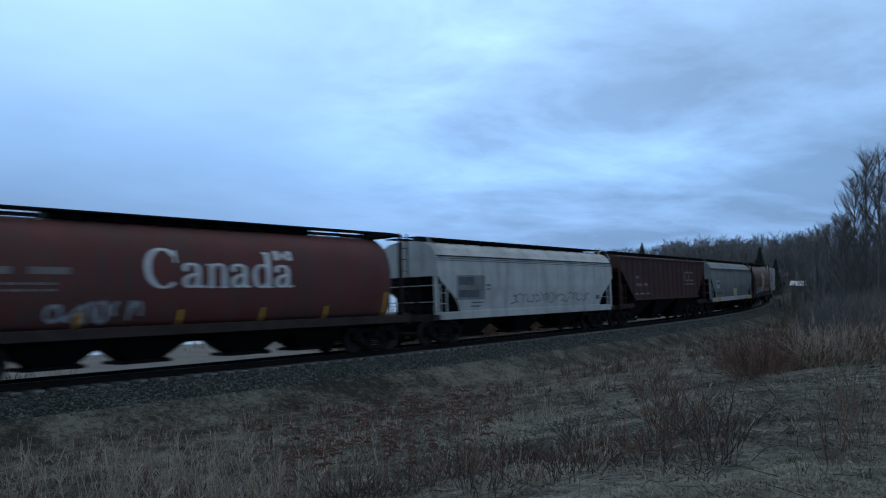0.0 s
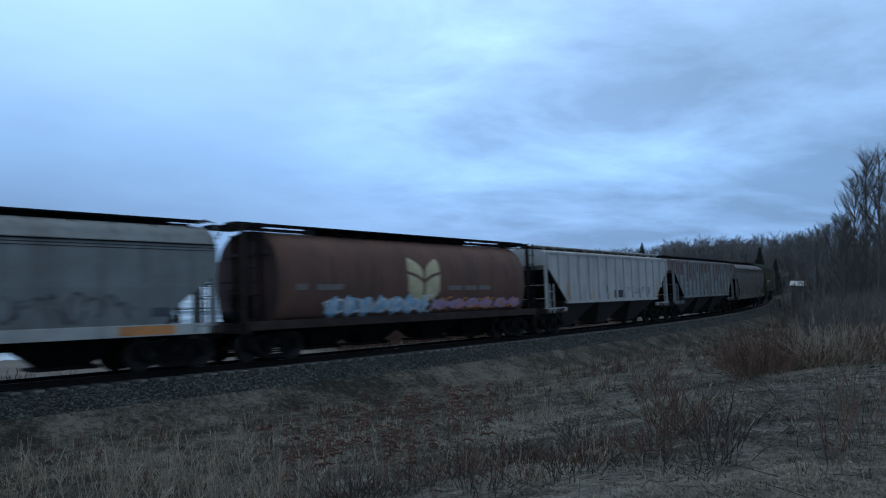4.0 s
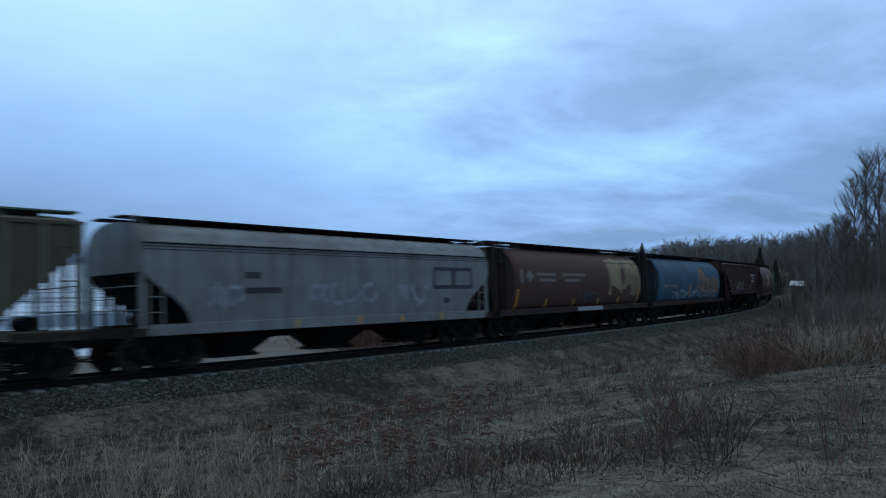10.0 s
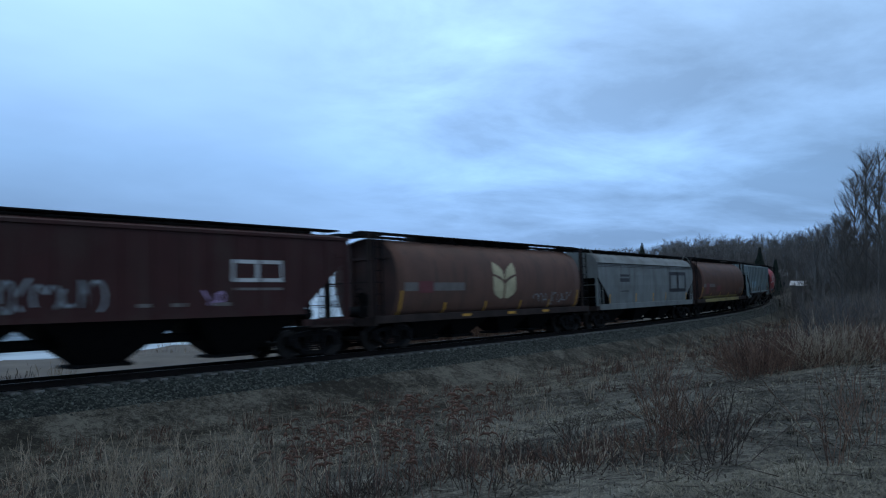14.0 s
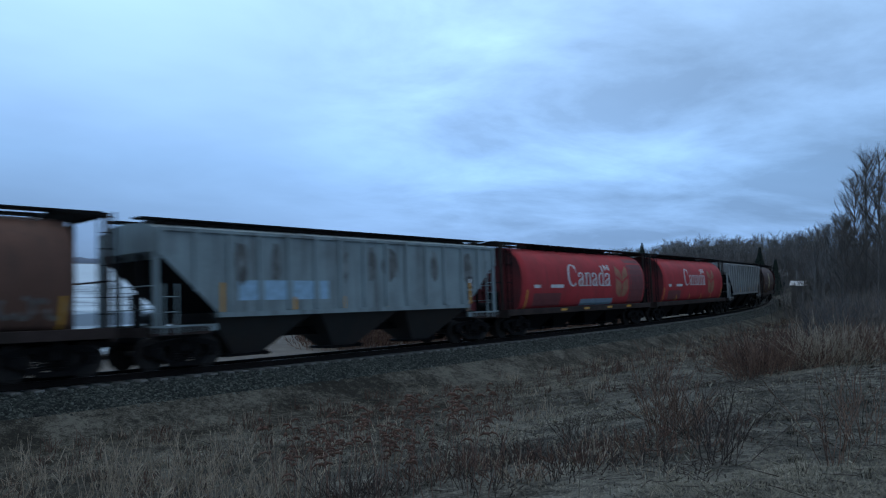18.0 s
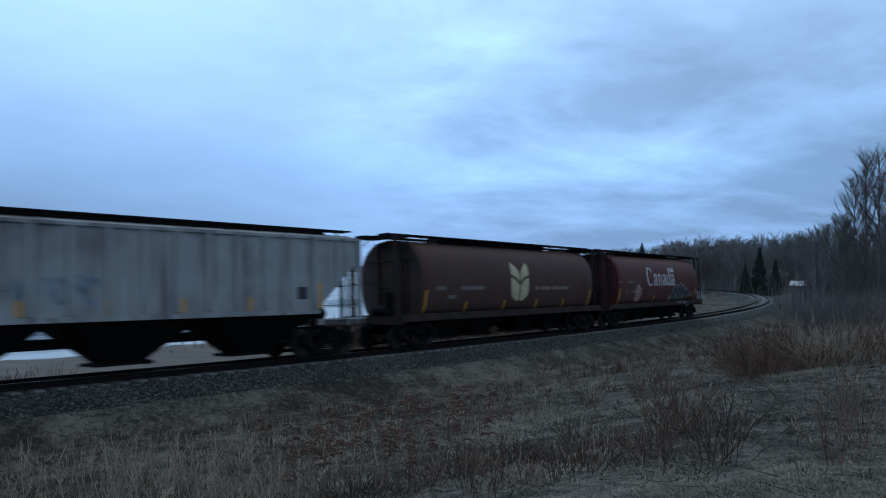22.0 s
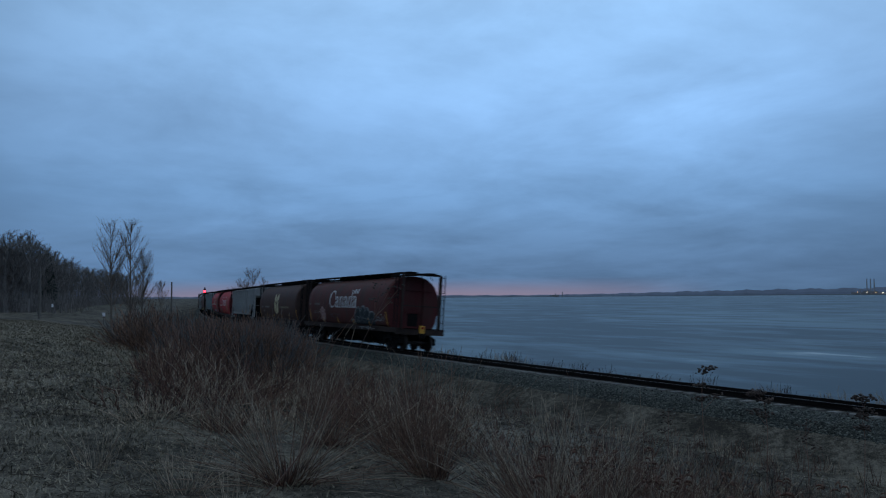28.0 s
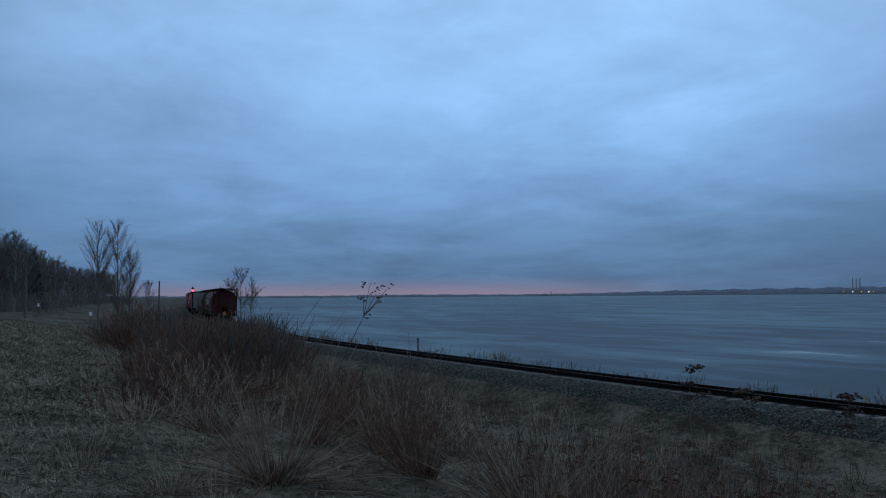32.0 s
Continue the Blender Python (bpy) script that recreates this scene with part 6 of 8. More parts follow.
def spruce(yaw, dist, tall, seed, width=0.21):
    """A conifer: trunk and whorls of drooping needle boughs."""
    rng = random.Random(seed)
    x, y = polar(yaw, dist)
    root = new("spruce_tree", None)
    bm = bmesh.new()
    tube(bm, (0, 0, -0.2), (0, 0, tall), tall * 0.014, 7, 0.02)
    part("trunk", bm, M["bark"], root)
    a, b, r = [], [], []
    z = tall * 0.06
    while z < tall:
        reach = tall * width * (1 - z / tall) ** 0.8 * rng.uniform(0.75, 1.15) + 0.12
        for k in range(11):
            t = rng.uniform(0, 6.283)
            e = Vector((math.cos(t) * reach, math.sin(t) * reach, z - reach * rng.uniform(0.15, 0.4)))
            base = Vector((0, 0, z))
            a.append(tuple(base))
            b.append(tuple(e))
            r.append(0.06 + reach * 0.08)
            for q in (0.35, 0.6, 0.85):
                m = base.lerp(e, q)
                for s in (-1, 1):
                    w = reach * (1.1 - q) * 0.55
                    a.append(tuple(m))
                    b.append((m.x - s * math.sin(t) * w + math.cos(t) * w * 0.6, m.y + s * math.cos(t) * w + math.sin(t) * w * 0.6, m.z - w * 0.3))
                    r.append(0.05 + reach * 0.07)
        z += tall * 0.019
    v, f = ribs_to_tris(a, b, r, [q * 0.25 for q in r], 4)
    part_mesh("crown", quick_mesh("crown", v, f), M["needles"], root, "dark green needle boughs")
    root.location = (x, y, ground_z(x, y))
    return tagged(root, "dark spruce standing out of bare grey woods", "tree", group="spruces in the woods")


M["needles"] = material("spruce_needles", (0.022, 0.032, 0.022), 0.9, vary=0.4, scale=1.5, fine=12)
M["birch"] = material("pale_bark", (0.22, 0.205, 0.19), 0.85, vary=0.35, scale=3, fine=20)
M["twig"] = material("grey_brown_twigs", (0.125, 0.108, 0.095), 0.9, vary=0.3, scale=0.5, fine=10, island=0.35)
# paler copy of the twigs for distant woods, with haze put into the colour
M["hazed_twig"] = material("hazed_grey_twigs", (0.165, 0.150, 0.138), 0.9, vary=0.3, scale=0.5, fine=10, island=0.35)
M["dark_twig"] = material("dark_grey_twigs", (0.112, 0.102, 0.095), 0.9, vary=0.3, scale=0.5, fine=10, island=0.3)
M["plume"] = material("rusty_plumes", (0.115, 0.058, 0.038), 0.9, vary=0.3, scale=5, fine=30, island=0.4)
M["shrub"] = material("willow_stems", (0.165, 0.093, 0.060), 0.85, vary=0.3, scale=2, fine=20, island=0.5)
M["brush"] = material("russet_brush", (0.105, 0.052, 0.036), 0.9, vary=0.3, scale=2, fine=20, island=0.5)
M["pale_weed"] = material("bleached_weed", (0.36, 0.285, 0.205), 0.9, vary=0.25, scale=3, fine=20, island=0.35)
M["dark_weed"] = material("brown_seed_heads", (0.060, 0.042, 0.033), 0.9, vary=0.3, scale=5, fine=30, island=0.4)


def crown_tree(rng, limbs=26, twigs=24, rise=(0.7, 1.9), wide=1.0, lowest=(0.10, 0.36)):
    """One far tree of height 1: trunk and limb blades, and pointed twig triangles in a rounded crown."""
    a, b, ra, rb, tips = [], [], [], [], []
    lean = (rng.uniform(-0.03, 0.03), rng.uniform(-0.03, 0.03))
    for i in range(5):
        z0, z1 = i / 5, (i + 1) / 5
        a.append((lean[0] * z0, lean[1] * z0, z0)), b.append((lean[0] * z1, lean[1] * z1, z1)), ra.append(0.010 * (1.1 - z0)), rb.append(0.010 * (1.1 - z1))
    low = rng.uniform(*lowest)
    for _ in range(limbs):
        f = rng.uniform(0, 1)
        z = low + (0.95 - low) * f
        t = rng.uniform(0, 6.283)
        ln = (0.10 + 0.22 * math.sin(math.pi * min(1, 0.25 + 0.75 * f)) ** 0.8) * rng.uniform(0.7, 1.2) * wide
        up = rng.uniform(*rise)
        d = Vector((math.cos(t), math.sin(t), up)).normalized()
        p = Vector((lean[0] * z, lean[1] * z, z))
        q = p + d * ln * 0.6
        e = q + (d + Vector((0, 0, 0.35))).normalized() * ln * 0.4
        a += [tuple(p), tuple(q)]
        b += [tuple(q), tuple(e)]
        ra += [0.0034, 0.0022]
        rb += [0.0022, 0.001]
        for _ in range(twigs):
            w = p.lerp(e, rng.uniform(0.25, 1.0))
            g = (d * 0.6 + Vector((rng.gauss(0, 0.6), rng.gauss(0, 0.6), rng.uniform(0.0, 0.9)))).normalized()
            tips.append((tuple(w), tuple(w + g * rng.uniform(0.03, 0.085))))
    return [np.array(q) for q in (a, b, ra, rb)] + [np.array([q[0] for q in tips]), np.array([q[1] for q in tips])]


def feathery_tree(yaw, dist, tall, seed, label, mat, least, limbs=40, twigs=18, **kw):
    """A single bare tree: trunk, limbs and a crown of fine twigs."""
    rng = random.Random(seed)
    a, b, ra, rb, ta, tb = crown_tree(rng, limbs, twigs, **kw)
    x, y = polar(yaw, dist)
    root = new("bare_tree", None)
    for nm, pick, sides in (("trunk", slice(0, 5), 6), ("branchwork", slice(5, None), 3)):
        v, f = ribs_to_tris(a[pick] * tall, b[pick] * tall, np.maximum(ra[pick] * tall, least), np.maximum(rb[pick] * tall, least * 0.7), sides)
        tagged(part_mesh(nm, quick_mesh(nm, v, f), mat, root), kind="stuff" if nm == "branchwork" else "")
    v, f = ribs_to_tris(ta * tall, tb * tall, np.full(len(ta), least * 0.8), np.full(len(ta), least * 0.3), 3)
    tagged(part_mesh("crown", quick_mesh("crown", v, f), mat, root), kind="stuff")
    root.location = (x, y, ground_z(x, y) - 0.1)
    return tagged(root, label, "tree")


def woods(name, label, spots, tall, seed, mat, least=0.035, under=0):
    """Many bare trees at the given places, as one far wood."""
    rng = random.Random(seed)
    kinds = [crown_tree(random.Random(seed * 10 + k)) for k in range(8)]
    side = np.random.default_rng(seed)
    vs, fs, n0 = [], [], 0
    zs = height(np.array([p[0] for p in spots]), np.array([p[1] for p in spots]))
    for (x, y), z in zip(spots, zs):
        a, b, ra, rb, ta, tb = kinds[rng.randrange(8)]
        h, t, wide = rng.uniform(*tall), rng.uniform(0, 6.283), rng.uniform(0.8, 1.3)
        rot = np.array([[math.cos(t) * wide, -math.sin(t) * wide, 0], [math.sin(t) * wide, math.cos(t) * wide, 0], [0, 0, 1]]) * h
        off = np.array([x, y, z - 0.1])
        v, f = ribs_to_tris(a @ rot.T + off, b @ rot.T + off, np.maximum(ra * h, least), np.maximum(rb * h, least * 0.6), 2)
        vs.append(v)
        fs.append(f + n0)
        n0 += len(v)
        p, q = ta @ rot.T + off, tb @ rot.T + off
        w = side.normal(0, 1, p.shape)
        w *= least * 0.75 / (np.linalg.norm(w, axis=1)[:, None] + 1e-6)
        vs.append(np.stack([p - w, p + w, q], 1).reshape(-1, 3))
        fs.append(np.arange(len(p) * 3).reshape(-1, 3) + n0)
        n0 += len(p) * 3
    # undergrowth: branching stems between the trunks
    if under:
        pick = [spots[rng.randrange(len(spots))] for _ in range(under)]
        p = np.array([(x + rng.gauss(0, 3), y + rng.gauss(0, 3)) for x, y in pick])
        z = height(p[:, 0], p[:, 1])
        a = np.column_stack([p, z - 0.1])
        b = a + np.array([(rng.gauss(0, 0.6), rng.gauss(0, 0.6), rng.uniform(0.8, 3.6)) for _ in range(under)])
        v, f = ribs_to_tris(a, b, np.full(under, least * 1.0), np.full(under, least * 0.4), 2)
        vs.append(v)
        fs.append(f + n0)
        n0 += len(v)
        m = np.repeat(np.arange(under), 6)
        k = side.uniform(0.3, 1.0, len(m))[:, None]
        p = a[m] * (1 - k) + b[m] * k
        q = p + side.normal(0, 0.4, p.shape) + np.array([0, 0, 0.4])
        w = side.normal(0, 1, p.shape)
        w *= least * 0.7 / (np.linalg.norm(w, axis=1)[:, None] + 1e-6)
        vs.append(np.stack([p - w, p + w, q], 1).reshape(-1, 3))
        fs.append(np.arange(len(p) * 3).reshape(-1, 3) + n0)
    ob = new(name, quick_mesh(name, np.concatenate(vs), np.concatenate(fs)))
    ob.data.materials.append(mat)
    return tagged(ob, label, "woods", kind="stuff")


def build_woods():
    rng = random.Random(2)
    spots = []
    # the point beyond the bay: follows its shore, several rows deep
    for _ in range(720):
        t = rng.random() ** 0.85
        x = 150 + 182 * t
        y = float(shore_y(x)) - rng.uniform(5, 45) - 6 * (1 - t)
        spots.append((x + rng.uniform(0, 25), y))
    woods("far_woods", "leafless grey woods on the point beyond the frozen bay", spots, (5.5, 10.2), 3, M["hazed_twig"], 0.040, 5200)
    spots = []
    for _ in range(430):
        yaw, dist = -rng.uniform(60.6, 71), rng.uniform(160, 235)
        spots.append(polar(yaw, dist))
    woods("far_woods", "leafless aspen woods behind the road crossing", spots, (7.3, 11.3), 5, M["hazed_twig"], 0.025, 3200)
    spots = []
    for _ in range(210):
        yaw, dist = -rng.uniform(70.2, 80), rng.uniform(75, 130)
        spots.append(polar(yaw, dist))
    woods("far_woods", "dense grey thicket along the road", spots, (5.0, 9.0), 7, M["hazed_twig"], 0.018, 3000)
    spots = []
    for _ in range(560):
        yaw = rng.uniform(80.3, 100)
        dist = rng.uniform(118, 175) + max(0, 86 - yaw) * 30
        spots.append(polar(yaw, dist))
    woods("far_woods", "dark mixed woods across the dry field", spots, (7, 11), 9, M["hazed_twig"], 0.036, 8000)
    for yaw, dist, tall, seed in ((-59.2, 158, 10.2, 1), (-59.9, 157, 6.6, 2), (-58.6, 158, 6.2, 3), (-60.5, 157, 5.4, 4), (-67.0, 158, 9.4, 5), (-68.0, 156, 6.6, 6), (-57.4, 260, 10, 7), (-66.1, 157, 5.8, 8)):
        spruce(yaw, dist, tall, seed)
    for yaw, dist, tall, seed in ((85.2, 150, 10.6, 11), (87.6, 165, 11, 14)):
        spruce(yaw, dist, tall, seed, 0.2)


build_woods()


def build_trees():
    # the grove beside the road on the right
    rng = random.Random(8)
    rows = [(-73.4, 72, 13.2), (-72.6, 76, 12.0), (-74.2, 70, 13.0), (-71.9, 78, 9.5), (-75.0, 69, 12.5), (-71.0, 84, 9.0), (-70.4, 88, 8.4), (-72.2, 70, 8.0), (-73.0, 64, 7.0), (-69.8, 96, 8.6), (-74.6, 60, 8.5), (-75.8, 66, 12)]
    for k, (yaw, dist, tall) in enumerate(rows):
        t = feathery_tree(yaw, dist, tall, 100 + k, "tall leafless aspen at the edge of a thicket" if tall > 11 else "slender leafless aspen in a roadside thicket", M["twig"], 0.0068, 64, 30, rise=(0.8, 2.0), wide=0.85, lowest=(0.10, 0.22))
        tagged(t, group="roadside aspens")
    # two young birches in the dry field, and low trees by the line
    for k, (yaw, dist, tall) in enumerate(((81.25, 66, 8.5), (80.05, 66, 8.8), (79.35, 67, 6.9))):
        t = feathery_tree(yaw, dist, tall, 200 + k, "young leafless poplar standing alone in dry grass", M["bark"], 0.010, 54, 14, rise=(1.0, 2.1), wide=0.98, lowest=(0.16, 0.24))
        tagged(t, group="pair of young poplars")
    for k, (s, off, tall) in enumerate(((-136, 6.0, 9.2), (-126, 6.5, 7.4), (-148, 5.5, 8.0), (-160, 6.0, 7.0), (-172, 5.5, 6.5), (-150, -9.0, 6.5), (-165, -14.0, 7.0), (-140, -12.0, 5.0))):
        p = beside(s, off)
        t = feathery_tree(math.degrees(math.atan2(-p.x, p.y)), math.hypot(p.x, p.y), tall, 300 + k, "small bushy leafless tree beside the track", M["bark"], 0.022, 32, 18, wide=1.2)
        tagged(t, group="low trees by the line")


build_trees()


def shrub(x, y, tall, seed, stems=60, spread=0.5, mat=None, label="leafless reddish willow shrub in dry grass", least=0.0035, name="willow_shrub", forks=2, radius=0.25, thick=0.7):
    """Stems fanning from one stool, with side twigs."""
    rng = random.Random(seed)
    a, b, ra, rb, kind = [], [], [], [], []
    for _ in range(stems):
        t, tilt, ln = rng.uniform(0, 6.283), abs(rng.gauss(0, spread)), tall * rng.uniform(0.55, 1.1)
        p = Vector((math.cos(t) * rng.uniform(0, radius), math.sin(t) * rng.uniform(0, radius), -0.05))
        d = Vector((math.cos(t) * math.sin(tilt), math.sin(t) * math.sin(tilt), math.cos(tilt)))
        r = rng.uniform(0.005, 0.010) * (0.6 + 0.5 * tall) * thick
        for i in range(4):
            d = (d + Vector((rng.gauss(0, 0.09), rng.gauss(0, 0.09), rng.uniform(-0.10, 0.06)))).normalized()
            q = p + d * ln / 4
            a.append(tuple(p)), b.append(tuple(q)), ra.append(r * (1 - i * 0.2)), rb.append(r * (0.8 - i * 0.2)), kind.append(0)
            if i:
                for _ in range(forks):
                    e = (d + Vector((rng.gauss(0, 0.45), rng.gauss(0, 0.45), rng.uniform(-0.1, 0.4)))).normalized()
                    w = p.lerp(q, rng.random())
                    a.append(tuple(w)), b.append(tuple(w + e * ln * rng.uniform(0.10, 0.26))), ra.append(r * 0.5), rb.append(r * 0.25), kind.append(1)
            p = q
    main = np.array(kind) == 0
    a, b, ra, rb = np.array(a), np.array(b), np.maximum(ra, least), np.maximum(rb, least * 0.7)
    root = new(name, None)
    for pick, nm in ((main, "stem_fan"), (~main, "twig_spray")):
        if pick.any():
            v, f = ribs_to_tris(a[pick], b[pick], ra[pick], rb[pick], 3)
            tagged(part_mesh(nm, quick_mesh(nm, v, f), mat or M["shrub"], root), kind="stuff")
    root.location = (x, y, ground_z(x, y))
    return tagged(root, label, "shrub")


def willow_fan(yaw, dist, tall, seed, stems, tilt, label, pale=0.3, toward=0.0, flat=False):
    """A stool of long thin arcing stems, dark at the foot, with bleached stalks among them; toward leans the fan to the side."""
    rng = random.Random(seed)
    x, y = polar(yaw, dist)
    rows = {"stem_fan": ([], [], [], []), "bleached_stalk": ([], [], [], []), "stub": ([], [], [], [])}
    rx, ry = math.cos(radians(yaw)), math.sin(radians(yaw))
    for k in range(stems):
        a, b, ra, rb = rows["bleached_stalk" if rng.random() < pale else "stem_fan"]
        t, ang, ln = rng.uniform(0, 6.283), abs(rng.gauss(0, tilt)), tall * rng.uniform(0.5, 1.12)
        if flat:
            t, ang = radians(yaw) + (math.pi if rng.random() < 0.55 else 0) + rng.gauss(0, 0.6), 0.15 + ang
        ang = min(ang, 1.35)
        p = Vector((math.cos(t) * rng.uniform(0, 0.22), math.sin(t) * rng.uniform(0, 0.22), -0.04))
        d = Vector((math.cos(t) * math.sin(ang) + toward * rx, math.sin(t) * math.sin(ang) + toward * ry, math.cos(ang))).normalized()
        r = rng.uniform(0.0028, 0.0055)
        for i in range(5):
            d = (d + Vector((rng.gauss(0, 0.05), rng.gauss(0, 0.05), rng.uniform(-0.13, 0.0)))).normalized()
            q = p + d * ln / 5
            a.append(tuple(p)), b.append(tuple(q)), ra.append(r * (1 - i * 0.15)), rb.append(r * (0.85 - i * 0.15))
            if i > 1 and rng.random() < 0.55:
                e = (d + Vector((rng.gauss(0, 0.35), rng.gauss(0, 0.35), rng.uniform(-0.1, 0.3)))).normalized()
                a.append(tuple(q)), b.append(tuple(q + e * ln * rng.uniform(0.08, 0.24))), ra.append(r * 0.6), rb.append(r * 0.3)
            p = q
    a, b, ra, rb = rows["stub"]
    for k in range(70 if tall > 0.7 else 0):
        t, c = rng.uniform(0, 6.283), rng.uniform(0, 0.34)
        p = Vector((math.cos(t) * c, math.sin(t) * c, -0.04))
        a.append(tuple(p)), b.append(tuple(p + Vector((math.cos(t) * 0.12 + rng.gauss(0, 0.06), math.sin(t) * 0.12 + rng.gauss(0, 0.06), rng.uniform(0.10, 0.34))))), ra.append(0.007), rb.append(0.004)
    root = new("willow_shrub", None)
    for nm, mat in (("stem_fan", M["shrub"]), ("bleached_stalk", M["pale_weed"]), ("stub", M["brush"])):
        if rows[nm][0]:
            v, f = ribs_to_tris(*rows[nm], 3)
            tagged(part_mesh(nm, quick_mesh(nm, v, f), mat, root), "bleached dry stalks" if nm == "bleached_stalk" else "", kind="stuff")
    root.location = (x, y, ground_z(x, y))
    return tagged(root, label, "shrub", group="fanned willow shrubs")


def weed(x, y, tall, seed, lean=(0, 0), heads=8, mat=None, head_r=0.02, first=2):
    """A dead stalk with an umbel of seed heads."""
    rng = random.Random(seed)
    root = new("dead_weed", None)
    a, b, ra, rb = [], [], [], []
    p, d, tops = Vector((0, 0, -0.05)), Vector((lean[0], lean[1], 1)).normalized(), []
    for i in range(5):
        q = p + d * tall / 5
        a.append(tuple(p)), b.append(tuple(q)), ra.append(0.0075 - i * 0.0009), rb.append(0.0066 - i * 0.0009)
        if i >= first:
            for _ in range(2 if first < 4 else 5):
                e = (d + Vector((rng.gauss(0, 0.5), rng.gauss(0, 0.5), 0.1))).normalized()
                w = q + e * tall * rng.uniform(0.08, 0.17)
                a.append(tuple(q)), b.append(tuple(w)), ra.append(0.004), rb.append(0.0025)
                tops.append(w)
        d = (d + Vector((rng.gauss(0, 0.06), rng.gauss(0, 0.06), 0))).normalized()
        p = q
    tops.append(p)
    v, f = ribs_to_tris(a, b, ra, rb, 4)
    part_mesh("stalk", quick_mesh("stalk", v, f), mat or M["stem"], root)
    bm = bmesh.new()
    for t in tops:
        for _ in range(heads):
            c = t + Vector((rng.gauss(0, max(0.045, head_r * 2.6)), rng.gauss(0, max(0.045, head_r * 2.6)), rng.uniform(-0.02, 0.05)))
            bmesh.ops.create_icosphere(bm, subdivisions=1, radius=head_r * rng.uniform(0.6, 1.2), matrix=Matrix.Translation(c) @ Matrix.Diagonal((1, 1, 0.7, 1)))
    tagged(part("seed_head", bm, M["dark_weed"], root, "dark dry seed heads"), kind="stuff")
    root.location = (x, y, ground_z(x, y))
    return tagged(root, "dead brown weed stalk with dry seed heads", "weed", group="dead weeds")


def plume_weed(x, y, tall, seed):
    """A dead goldenrod: a dark stalk with drooping rusty plumes near its top."""
    rng = random.Random(seed)
    root = new("goldenrod", None)
    a, b, ra, rb = [], [], [], []
    d = Vector((rng.gauss(0, 0.14), rng.gauss(0, 0.14), 1)).normalized()
    p, path = Vector((0, 0, -0.05)), []
    for i in range(5):
        q = p + d * tall / 5
        a.append(tuple(p)), b.append(tuple(q)), ra.append(0.0050 - i * 0.0006), rb.append(0.0044 - i * 0.0006)
        path.append((p, q))
        d = (d + Vector((rng.gauss(0, 0.08), rng.gauss(0, 0.08), 0))).normalized()
        p = q
    v, f = ribs_to_tris(a, b, ra, rb, 4)
    part_mesh("stalk", quick_mesh("stalk", v, f), M["stem"], root)
    side = rng.uniform(0, 6.283)
    for k in range(rng.randint(4, 8)):
        m = path[4 if k < 4 else 3]
        w = m[0].lerp(m[1], rng.uniform(0.2, 1.0))
        t = side + rng.gauss(0, 1.3)
        o, ln, r = Vector((math.cos(t), math.sin(t), 0)), rng.uniform(0.05, 0.13), rng.uniform(0.008, 0.016)
        pts = [w, w + o * ln * 0.35 + Vector((0, 0, ln * 0.22)), w + o * ln * 0.75 + Vector((0, 0, ln * 0.18)), w + o * ln + Vector((0, 0, -ln * 0.12))]
        v, f = ribs_to_tris([tuple(q) for q in pts[:3]], [tuple(q) for q in pts[1:]], [r * 0.4, r, r * 0.9], [r, r * 0.9, r * 0.2], 5)
        part_mesh("plume", quick_mesh("plume", v, f), M["plume"], root)
    root.location = (x, y, ground_z(x, y))
    return tagged(root, "dead goldenrod with drooping rusty plumes", "weed", group="dead goldenrod")


